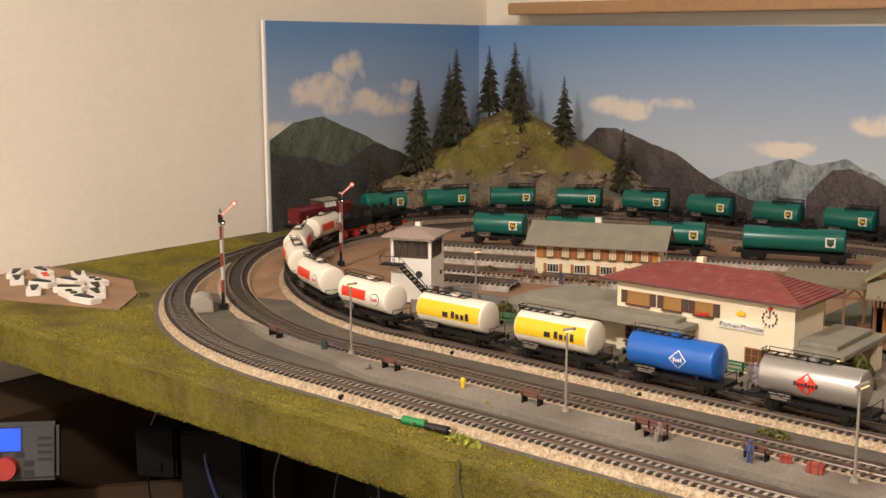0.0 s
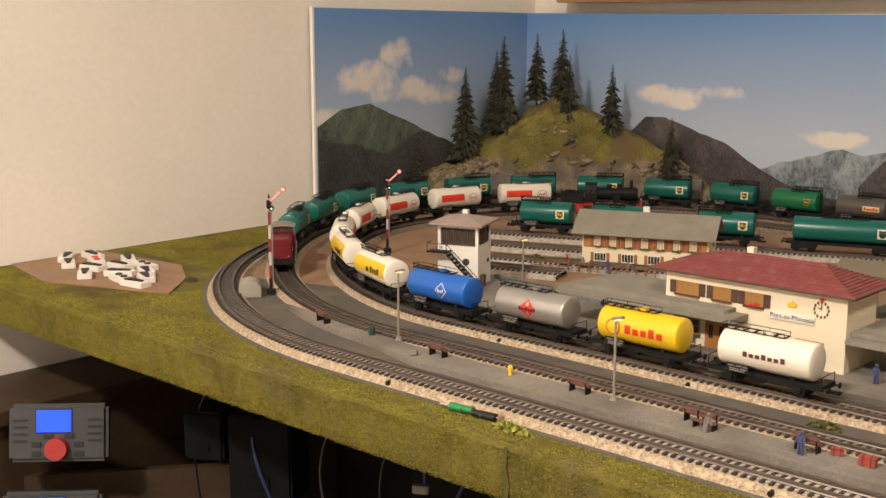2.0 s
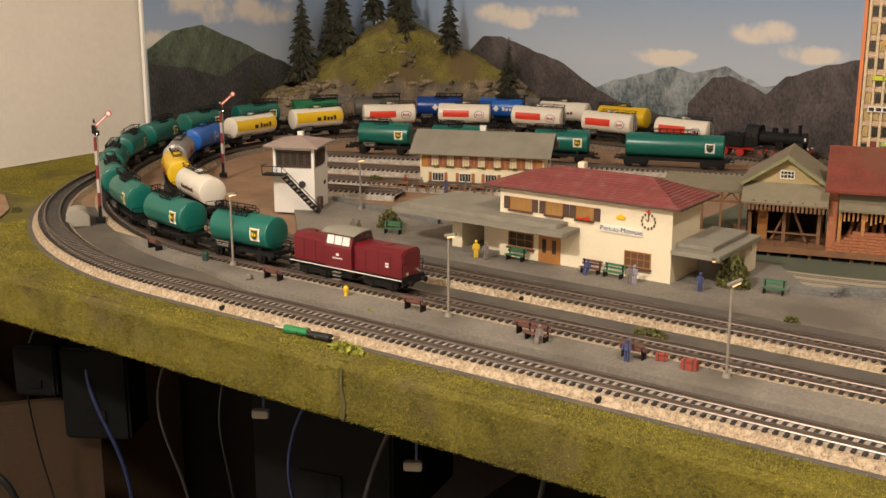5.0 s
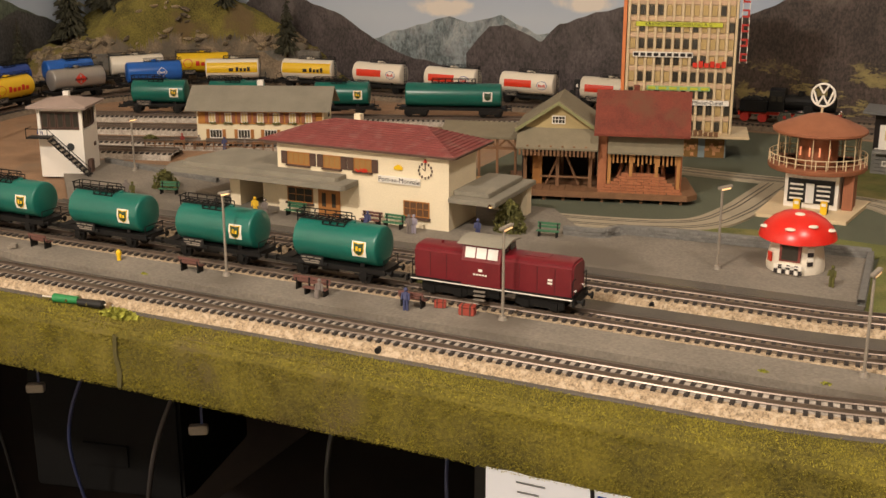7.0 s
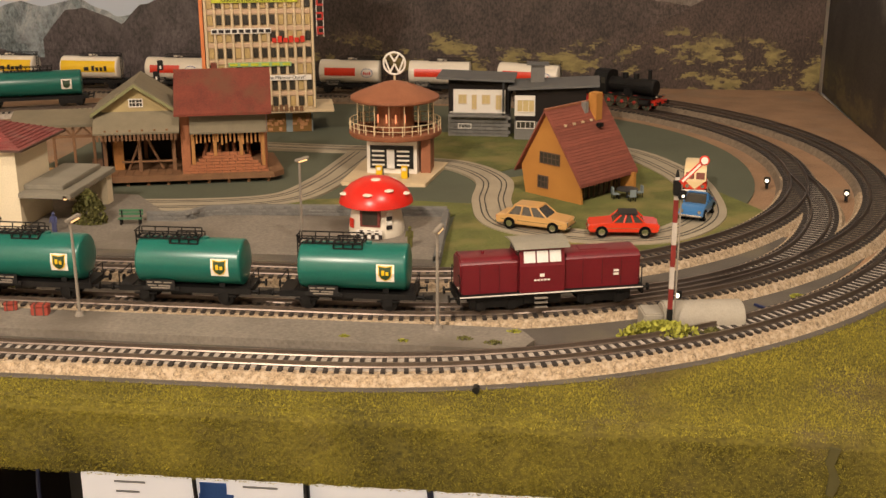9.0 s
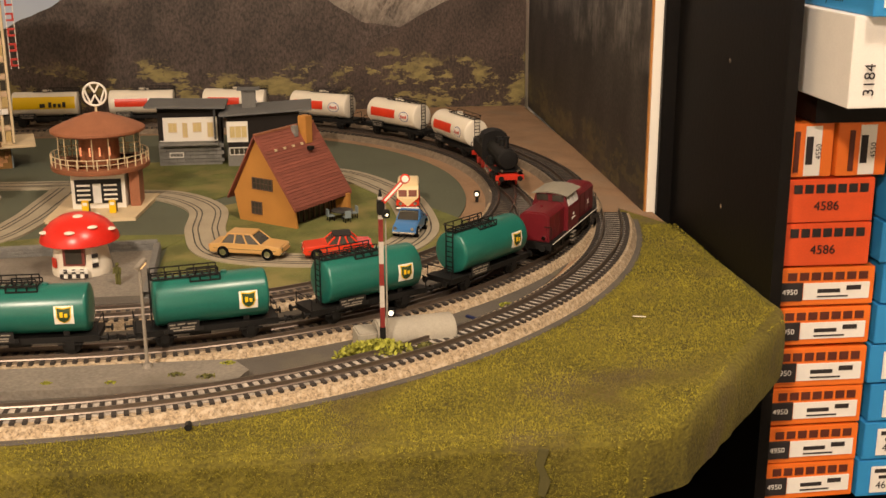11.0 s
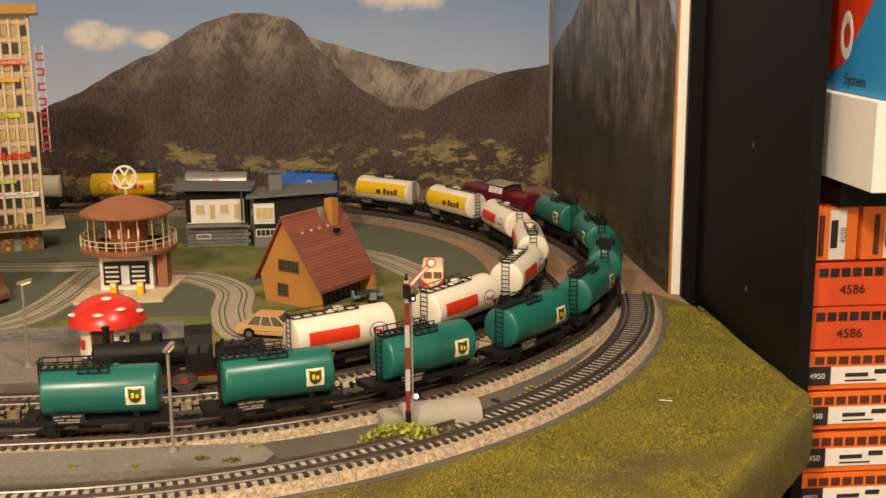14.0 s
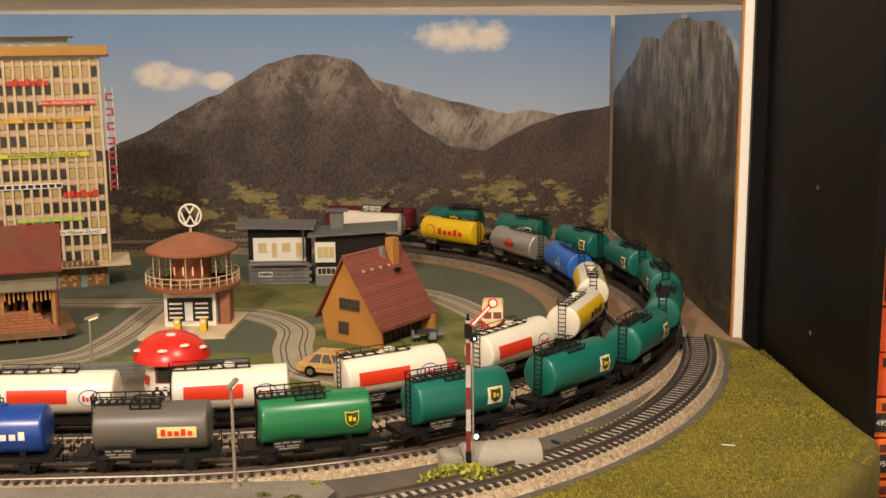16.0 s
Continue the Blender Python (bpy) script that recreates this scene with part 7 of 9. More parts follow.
# ---- tower block ----
def tower_block():
    b = thing("tower_block", "beige high-rise model with an orange side wall and advertising signs", "office tower", -0.229, 0.647, 0.0, 14)
    W, D = 0.128, 0.046
    one("ground_floor", BLUEGREY, b, (-W / 2, D / 2 + 0.004, 0.0, W - 0.006, D - 0.006, 0.0300))
    for i in range(4):
        x = -0.016 - i * 0.031
        gl = one("shop_window", material_once("shop_glass", (0.22, 0.12, 0.04), 0.15), b, (x, 0.0062, 0.0035, 0.023, 0.0012, 0.0230))
        rnd = random.Random(i)
        bm = bmesh.new()
        for k in range(12):
            box(bm, x + rnd.uniform(-0.009, 0.009), 0.0052, 0.005 + rnd.uniform(0, 0.014), rnd.uniform(0.002, 0.006), 0.0004, rnd.uniform(0.002, 0.005))
        part("shop_display", bm, material_once("shop_goods", (0.50, 0.24, 0.10), 0.7), gl)["kind"] = "stuff"
    bm = bmesh.new()
    box(bm, -W / 2 + 0.006, D / 2, 0.0300, W + 0.034, D + 0.026, 0.0030, bevel=0.0006)
    part("canopy_slab", bm, BEIGE, b)
    one("core", BEIGE, b, (-W / 2, D / 2, 0.0330, W - 0.004, D - 0.002, 0.2400))
    one("orange_wall", ORANGE, b, (-W - 0.0010, D / 2 + 0.002, 0.0330, 0.0040, D + 0.004, 0.2460))
    one("end_wall", material_once("grey_green_end", (0.30, 0.29, 0.22), 0.7), b, (0.0006, D / 2, 0.0330, 0.0030, D, 0.2400))
    rnd = random.Random(21)
    floors, cols = 12, 12
    fh, cw = 0.2340 / floors, (W - 0.004) / cols
    bm = bmesh.new()
    box(bm, 0, 0, 0, cw * 0.56, 0.0010, fh * 0.58)
    dark, lit = mesh_of(bm, "window", GLASS), None
    bm = bmesh.new()
    box(bm, 0, 0, 0, cw * 0.56, 0.0010, fh * 0.58)
    box(bm, -cw * 0.10, -0.0006, 0, cw * 0.06, 0.0006, fh * 0.58)
    lit = mesh_of(bm, "window", material_once("curtained_pane", (0.50, 0.36, 0.15), 0.5))
    for f in range(floors):
        one("spandrel", PINKISH, b, (-W / 2, -0.0002, 0.0355 + f * fh + fh * 0.70, W - 0.004, 0.0012, fh * 0.24))
        run = False
        for c in range(cols):
            if rnd.random() < 0.42:
                run = not run
            ob = new("window", lit if run else dark)
            ob.parent = b
            ob.matrix_basis = pose(-W + 0.004 + (c + 0.5) * cw, -0.0004, 0.0365 + f * fh)
    for c in range(cols + 1):
        one("mullion", BEIGE, b, (-W + 0.004 + c * cw, -0.0010, 0.0340, cw * 0.26, 0.0034, 0.2370))
    one("roof_slab", material_once("dark_slab", (0.10, 0.07, 0.05), 0.7), b, (-W / 2 + 0.002, D / 2, 0.2730, W + 0.020, D + 0.014, 0.0026))
    one("parapet", material_once("amber_plastic", (0.52, 0.27, 0.05), 0.4), b, (-W / 2 + 0.002, -0.0055, 0.2756, W + 0.016, 0.0014, 0.0105), (0.0090, D / 2, 0.2756, 0.0014, D + 0.010, 0.0105))
    for i in range(24):
        one("baluster", material_once("amber_plastic", (0.52, 0.27, 0.05), 0.4), b, (-W + 0.002 + i * 0.0058, -0.0066, 0.2758, 0.0016, 0.0010, 0.0098))
    pent = one("penthouse", material_once("pale_grey", (0.42, 0.42, 0.37), 0.7), b, (-W / 2 - 0.012, D / 2 + 0.006, 0.2756, W - 0.040, D - 0.018, 0.0190))
    for x in (-0.095, -0.080, -0.052):
        window(b, x, 0.0148, 0.2790, 0.0062 if x < -0.06 else 0.010, 0.0080, 2, 1, WHITE, GLASS)
    one("penthouse_roof", material_once("dark_slab", (0.10, 0.07, 0.05), 0.7), b, (-W / 2 - 0.012, D / 2 + 0.004, 0.2946, W - 0.028, D - 0.004, 0.0018))
    # signs
    def sign(x, z, w, h, mat, text="", tm=None, size=0.0052, n=0, bar=None):
        sg = one("sign_board", mat, b, (x, -0.0036, z, w, 0.0012, h))
        if text:
            lettering(text, size, tm, b, pose(x, -0.0043, z + h / 2) @ FRONT)
        for i in range(n):
            one("lettering_bar", bar, sg, (x - w / 2 + w * (i + 0.5) / n, -0.0044, z + h * 0.2, w / n * 0.72, 0.0006, h * 0.6))
    YG = material_once("sign_yellow_green", (0.55, 0.58, 0.04), 0.5)
    sign(-0.036, 0.2190, 0.060, 0.0058, RED, "SPAR- UND DARLEHNSKASSE", WHITE, 0.0050)
    sign(-0.060, 0.2000, 0.094, 0.0052, material_once("sign_amber", (0.70, 0.40, 0.05), 0.5), "In die Sonne fliegen mit", INK, 0.0056)
    sign(-0.066, 0.1600, 0.100, 0.0052, YG, "KRANKENVERSICHERUNG A.G.", INK, 0.0056)
    sign(-0.083, 0.1240, 0.070, 0.0062, WHITE, n=9, bar=INK)
    sign(-0.036, 0.0760 - 0.008, 0.066, 0.0062, WHITE, "löscht Männer-Durst!", INK, 0.0060)
    sign(-0.063, 0.0850, 0.074, 0.0050, material_once("sign_green", (0.30, 0.50, 0.22), 0.5), n=6, bar=YG)
    for x0, z, n in ((-0.045, 0.1130, 6), (-0.098, 0.2420, 7)):
        for i in range(n):
            one("lettering_bar", RED, b, (x0 + i * 0.0066, -0.0038, z, 0.0052, 0.0016, 0.0054 + 0.002 * (i % 2)))
    for i in range(7):
        one("lettering_bar", BROWNWOOD, b, (-0.052 + i * 0.0060, -0.0145, 0.0330, 0.0046, 0.0014, 0.0050 + 0.0025 * (i in (0, 2, 3))))
    mast = one("sign_mast", WHITE, b, (0.0135, -0.004, 0.1190, 0.0008, 0.0010, 0.1200), (0.0055, -0.004, 0.1190, 0.0008, 0.0010, 0.1200))
    for i in range(7):
        one("letter_block", REDWHEEL, mast, (0.0095, -0.0046, 0.2225 - i * 0.0168, 0.0082, 0.0016, 0.0022), (0.0095, -0.0046, 0.2295 - i * 0.0168, 0.0082, 0.0016, 0.0022), (0.0095 + (0.003 if i % 2 else -0.003), -0.0046, 0.2245 - i * 0.0168, 0.0022, 0.0016, 0.0052))


tower_block()


# ---- round filling station ----
def filling_station():
    s = thing("round_filling_station", "round glazed filling station with terracotta roof", "filling station", -0.101, 0.462, 0.0)
    bm = bmesh.new()
    prism(bm, [(-0.046, -0.068), (0.040, -0.066), (0.052, 0.030), (-0.040, 0.040)], 0.0030, 0.0065, "z")
    part("base_plate", bm, BEIGE, s)
    bm = bmesh.new()
    prism(bm, [(-0.026, -0.026), (0.026, -0.026), (0.030, 0.018), (-0.030, 0.018)], 0.0065, 0.0440, "z")
    part("ground_floor", bm, WHITE, s)
    one("side_wall", TERRA, s, (0.0345, -0.006, 0.0065, 0.010, 0.030, 0.0380))
    one("shop_panel", BLACK, s, (0, -0.0268, 0.0120, 0.045, 0.0012, 0.0240))
    for x in (-0.014, 0.012):
        for i in range(4):
            one("price_line", WHITE, s, (x, -0.0278, 0.0150 + i * 0.0048, 0.013, 0.0006, 0.0018))
    one("shop_door", material_once("pale_window", (0.75, 0.74, 0.70), 0.15), s, (-0.001, -0.0277, 0.0120, 0.008, 0.0008, 0.020))
    for x in (-0.010, 0.016):
        p = one("petrol_pump", YELLOW, s, (x, -0.046, 0.0065, 0.0065, 0.0045, 0.0130), bevel=0.0006)
        one("pump_dial", WHITE, p, (x, -0.0484, 0.0150, 0.0042, 0.0006, 0.0030))
        one("pump_hose", IRON, p, (x + 0.004, -0.046, 0.0080, 0.0010, 0.0012, 0.0100))
    bm = bmesh.new()
    lathe(bm, [(0.034, 0.0420), (0.0475, 0.0435), (0.0485, 0.0450), (0.0485, 0.0485), (0.046, 0.0490), (0.0001, 0.0490)], 48)
    part("balcony", bm, TERRA, s, "terracotta balcony ring", smooth=True)
    rl = part("balcony_rail", ring_mesh(0.0475, 0.0005, 0.0590), BEIGE, s)
    part("balcony_rail", ring_mesh(0.0475, 0.0004, 0.0540), BEIGE, s)
    for i in range(30):
        a = i * 2 * math.pi / 30
        one("baluster", BEIGE, s, (0.0475 * math.cos(a), 0.0475 * math.sin(a), 0.0490, 0.0009, 0.0009, 0.0102))
    bm = bmesh.new()
    lathe(bm, [(0.0395, 0.0490), (0.0395, 0.0800)], 40)
    gl = part("glazing", bm, glass_mat(), s, "clear round glazing")
    gl.visible_shadow = False
    bm = bmesh.new()
    lathe(bm, [(0.018, 0.0490), (0.018, 0.0800)], 24)
    part("core", bm, TERRA, s, smooth=True)
    for i in range(4):
        a = math.radians(-116 + i * 18)
        bm = bmesh.new()
        box(bm, 0.030 * math.cos(a), 0.030 * math.sin(a), 0.0600, 0.0012, 0.0012, 0.0085)
        part("neon_tube", bm, NEON, s)
    for i in range(16):
        a = i * math.pi / 8
        bm = bmesh.new()
        rod(bm, (0.040 * math.cos(a), 0.040 * math.sin(a), 0.0490), (0.040 * math.cos(a), 0.040 * math.sin(a), 0.0800), 0.0005, 6)
        part("glazing_bar", bm, BEIGE, s)
    bm = bmesh.new()
    lathe(bm, [(0.0440, 0.0795), (0.0462, 0.0810), (0.0462, 0.0832), (0.0440, 0.0845), (0.030, 0.0905), (0.014, 0.0965), (0.003, 0.0990), (0.0001, 0.0992)], 56)
    part("roof", bm, TERRA, s, "terracotta conical roof", smooth=True)
    bm = bmesh.new()
    rod(bm, (0, 0, 0.0985), (0, 0, 0.1040), 0.0012, 8)
    pl = part("sign_post", bm, BEIGE, s)
    g = ring_mesh(0.0112, 0.0011, 0.0)
    bmesh.ops.transform(g, matrix=pose(0, 0, 0.1165, 90, 0, 0), verts=g.verts)
    part("sign_ring", g, WHITE, pl, "white round emblem")
    for x0, z0, x1, z1 in ((-0.0095, 0.1205, -0.0046, 0.1072), (-0.0046, 0.1072, 0.0, 0.1160), (0.0, 0.1160, 0.0046, 0.1072), (0.0046, 0.1072, 0.0095, 0.1205), (-0.0048, 0.1262, 0.0, 0.1182), (0.0, 0.1182, 0.0048, 0.1262)):
        bm = bmesh.new()
        rod(bm, (x0, 0, z0), (x1, 0, z1), 0.0010, 8)
        part("sign_bar", bm, WHITE, pl)


def ring_mesh(r, t, z, seg=48):
    bm = bmesh.new()
    rows = []
    for i in range(seg):
        a = 2 * math.pi * i / seg
        rows.append([bm.verts.new(((r + t * math.cos(b)) * math.cos(a), (r + t * math.cos(b)) * math.sin(a), z + t * math.sin(b))) for b in (0, 1.047, 2.094, 3.142, 4.189, 5.236)])
    for i in range(seg):
        p, q = rows[i], rows[(i + 1) % seg]
        for k in range(6):
            bm.faces.new((p[k], p[(k + 1) % 6], q[(k + 1) % 6], q[k]))
    return bm


def glass_mat():
    m = bpy.data.materials.new("clear_glass")
    m.use_nodes = True
    b = m.node_tree.nodes["Principled BSDF"]
    b.inputs["Base Color"].default_value = (0.9, 0.85, 0.75, 1)
    b.inputs["Roughness"].default_value = 0.05
    b.inputs["Transmission Weight"].default_value = 1.0
    b.inputs["IOR"].default_value = 1.08
    return m


NEON = material("warm_tube", (1.0, 0.36, 0.18), 0.4, emit=0.8)
filling_station()


# ---- mushroom kiosk ----
def kiosk():
    k = thing("mushroom_kiosk", "toadstool kiosk with red spotted cap and cream stem", "kiosk", -0.080, 0.222, 0.008, -4)
    bm = bmesh.new()
    lathe(bm, [(0.0235, 0.0), (0.0240, 0.004), (0.0225, 0.014), (0.0200, 0.026), (0.0185, 0.034)], 32)
    part("stem", bm, CREAM, k, "cream bulging stem", smooth=True)
    bm = bmesh.new()
    prof = [(0.0185, 0.0290), (0.0300, 0.0265), (0.0318, 0.0275), (0.0312, 0.0305), (0.0280, 0.0365), (0.0220, 0.0425), (0.0140, 0.0470), (0.0060, 0.0490), (0.0001, 0.0494)]
    lathe(bm, prof, 40)
    cap = part("cap", bm, material_once("toadstool_red", (0.66, 0.025, 0.015), 0.3), k, "glossy red cap with cream spots", smooth=True)
    for a, e in ((-92, 0.0250), (-48, 0.0225), (-150, 0.0275), (-75, 0.0075), (-10, 0.0270), (60, 0.02), (120, 0.025)):
        zz = float(np.interp(e, [p[0] for p in prof[:2:-1]], [p[1] for p in prof[:2:-1]]))
        bm = bmesh.new()
        ball(bm, e * math.cos(radians(a)), e * math.sin(radians(a)), zz - 0.0007, 0.0044, sz=0.30, seg=16)
        part("spot", bm, CREAM, cap)
    one("counter_window", material_once("dark_red_frame", (0.20, 0.04, 0.03), 0.5), k, (0.0, -0.0205, 0.0110, 0.0170, 0.0060, 0.0160))
    one("counter_pane", GLASS, k, (0.0, -0.0237, 0.0125, 0.0130, 0.0006, 0.0130))
    one("counter_shelf", WHITE, k, (0.0, -0.0245, 0.0070, 0.0200, 0.0050, 0.0012))
    rnd = random.Random(2)
    for i in range(14):
        one("magazine", (INK, WHITE)[i % 2], k, (-0.010 + (i % 7) * 0.0033, -0.0262 - 0.0002 * (i % 3), 0.0015 + (i // 7) * 0.0040, 0.0028, 0.0008, 0.0034))
    one("poster", RED, k, (-0.0175, -0.0170, 0.0080, 0.0050, 0.0010, 0.0080, -45))
    for i in range(4):
        one("magazine", (INK, WHITE)[i % 2], k, (0.0155, -0.0180, 0.0080 + i * 0.0040, 0.0050, 0.0010, 0.0032, 38))


kiosk()


# ---- gabled house ----
def gabled_house():
    h = thing("gabled_house", "ochre house with a steep red tiled roof", "house", 0.040, 0.385, 0.002, -38.5)
    W, D = 0.070, 0.080
    prof = [(0.0, 0.0), (W, 0.0), (W - 0.003, 0.024), (0.026, 0.0850), (-0.006, 0.0290)]
    bm = bmesh.new()
    prism(bm, prof, 0.0, 0.0025, "y")
    front = part("gable_wall", bm, ORANGEWALL, h)
    bm = bmesh.new()
    prism(bm, prof, D - 0.0025, D, "y")
    part("gable_wall", bm, ORANGEWALL, h)
    one("side_wall", ORANGEWALL, h, (0.0012, D / 2, 0, 0.0024, D - 0.005, 0.030), (W - 0.014, D / 2, 0, 0.0024, D - 0.005, 0.030))
    for a, b in (((0.026, 0.0850), (W + 0.002, 0.0190)), ((0.026, 0.0850), (-0.011, 0.0225))):
        bm = bmesh.new()
        prism(bm, [a, b, (b[0], b[1] + 0.0022), (a[0], a[1] + 0.0030)], -0.005, D + 0.004, "y")
        part("roof", bm, ORANGETILE, h, "weathered red tiled roof")
        n = 25
        for i in range(n):
            f = (i + 0.4) / n
            x, z = a[0] + (b[0] - a[0]) * f, a[1] + (b[1] - a[1]) * f
            bm = bmesh.new()
            box(bm, x, D / 2, z + 0.0022, 0.0030, D + 0.0085, 0.0009, ry=math.degrees(math.atan2(a[1] - b[1], b[0] - a[0])) - 4 if b[0] > a[0] else -math.degrees(math.atan2(a[1] - b[1], a[0] - b[0])) + 4)
            part("tile_course", bm, ORANGETILE, h)
    one("chimney", ORANGEWALL, h, (0.034, D - 0.018, 0.070, 0.010, 0.010, 0.0270), bevel=0.0004)
    one("ridge_cap", TERRA, h, (0.026, D / 2, 0.0868, 0.003, D + 0.008, 0.0016))
    one("roof_vent", IRON, h, (0.045, D * 0.70, 0.0655, 0.005, 0.005, 0.0035))
    for i in range(5):
        one("snow_guard", BEIGE, h, (0.038, 0.012 + i * 0.013, 0.0705, 0.0018, 0.0030, 0.0020))
    one("chimney_pipe", STONE, h, (0.031, D * 0.62, 0.078, 0.005, 0.005, 0.0105))
    for x, z, w, hh, c in ((0.030, 0.0345, 0.025, 0.0115, 5), (0.022, 0.0100, 0.013, 0.0125, 3)):
        window(h, x, 0, z, w, hh, c, 2, SHUTTER, GLASS)
    # veranda front under the long eave
    one("veranda_glass", GLASS, h, (W - 0.0120, D / 2, 0.0010, 0.0016, D - 0.02, 0.0210))
    for i in range(9):
        one("veranda_post", SHUTTER, h, (W - 0.0108, 0.008 + i * 0.008, 0.0, 0.0018, 0.0016, 0.0230))
    one("veranda_end", ORANGEWALL, h, (W - 0.003, D - 0.004, 0, 0.016, 0.004, 0.021))
    one("terrace", CONCRETE, h, (W + 0.004, D * 0.5, -0.001, 0.030, D * 0.9, 0.0022))


gabled_house()
t = thing("patio_table", "small round grey patio table with chairs", "table", 0.138, 0.371, 0.0045, 0)
bm = bmesh.new()
lathe(bm, [(0.0001, 0.0080), (0.0105, 0.0080), (0.0105, 0.0090), (0.0001, 0.0090)], 24)
part("tabletop", bm, GREYBOX, t)
bm = bmesh.new()
rod(bm, (0, 0, 0), (0, 0, 0.0082), 0.0010, 8)
part("leg", bm, GREYBOX, t)
for i, a in enumerate((200, 290, 20)):
    c = thing("patio_chair", "small dark grey patio chair", "chair", 0.138 + 0.012 * math.cos(radians(a)), 0.371 + 0.012 * math.sin(radians(a)), 0.0045, a - 90, group="patio chairs")
    one("seat", BLUEGREY, c, (0, 0, 0.0044, 0.0062, 0.0060, 0.0010))
    one("backrest", BLUEGREY, c, (0, 0.0030, 0.0044, 0.0062, 0.0010, 0.0070))
    for sx in (-1, 1):
        for sy in (-1, 1):
            one("leg", IRON, c, (sx * 0.0026, sy * 0.0025, 0, 0.0007, 0.0007, 0.0044))


# ---- villa ----
def villa():
    v = thing("flat_roofed_villa", "flat-roofed villa of white panels, dark timber and grey stone", "villa", -0.066, 0.642, 0.002, 0)
    one("stone_base", STONE, v, (0.036, 0.022, 0, 0.072, 0.044, 0.0270))
    rnd = random.Random(6)
    for r in range(6):
        for i in range(8):
            one("stone_block", STONE, v, (0.0045 + i * 0.0090 + 0.003 * (r % 2), -0.0004 - rnd.uniform(0, 0.0008), 0.0010 + r * 0.0043, 0.0080, 0.0024, 0.0036))
    one("balcony_slab", STONE, v, (0.036, -0.004, 0.0262, 0.066, 0.012, 0.0022))
    up = one("upper_wall", DARKWOOD, v, (0.036, 0.024, 0.0284, 0.072, 0.040, 0.0400))
    one("white_front", WHITE, v, (0.037, 0.0032, 0.0290, 0.062, 0.0018, 0.0280))
    for x, w, hh in ((0.017, 0.0100, 0.0110), (0.031, 0.0060, 0.0175), (0.045, 0.0100, 0.0110), (0.060, 0.0070, 0.0175)):
        window(v, x, 0.0022, 0.0510 - hh, w, hh, 2, 1, BEIGE, CURTAIN)
    one("balcony_rail", WHITE, v, (0.036, -0.0095, 0.0315, 0.066, 0.0008, 0.0010))
    window(v, 0.020, -0.0014, 0.0110, 0.016, 0.0060, 4, 1, WHITE, GLASS)
    bm = bmesh.new()
    box(bm, 0.033, 0.022, 0.0690, 0.092, 0.060, 0.0026, ry=1.5)
    part("flat_roof", bm, material_once("slate_roof", (0.13, 0.13, 0.125), 0.75), v, "dark grey flat roof")
    one("roof_post", GREYBOX, v, (0.066, -0.006, 0.0284, 0.0022, 0.0022, 0.0410))
    # second block
    one("stone_base", STONE, v, (0.120, 0.010, 0, 0.080, 0.050, 0.0230))
    one("timber_wall", DARKWOOD, v, (0.122, 0.012, 0.0230, 0.082, 0.052, 0.0400))
    one("white_front", WHITE, v, (0.092, -0.0146, 0.0300, 0.024, 0.0018, 0.0240))
    window(v, 0.093, -0.0156, 0.0345, 0.021, 0.0150, 3, 1, WHITE, CURTAIN)
    window(v, 0.093, -0.0156, 0.0150, 0.022, 0.0090, 4, 1, WHITE, GLASS)
    window(v, 0.120, -0.0156, 0.0030, 0.010, 0.0200, 2, 3, WHITE, GLASS)
    bm = bmesh.new()
    box(bm, 0.125, 0.012, 0.0635, 0.106, 0.068, 0.0026, ry=-3)
    part("flat_roof", bm, material_once("slate_roof", (0.13, 0.13, 0.125), 0.75), v, "dark grey flat roof")
    one("chimney", STONE, v, (0.105, 0.020, 0.0630, 0.016, 0.014, 0.0220))
    one("chimney_cap", material_once("slate_roof", (0.13, 0.13, 0.125), 0.75), v, (0.105, 0.020, 0.0855, 0.026, 0.020, 0.0016))


villa()


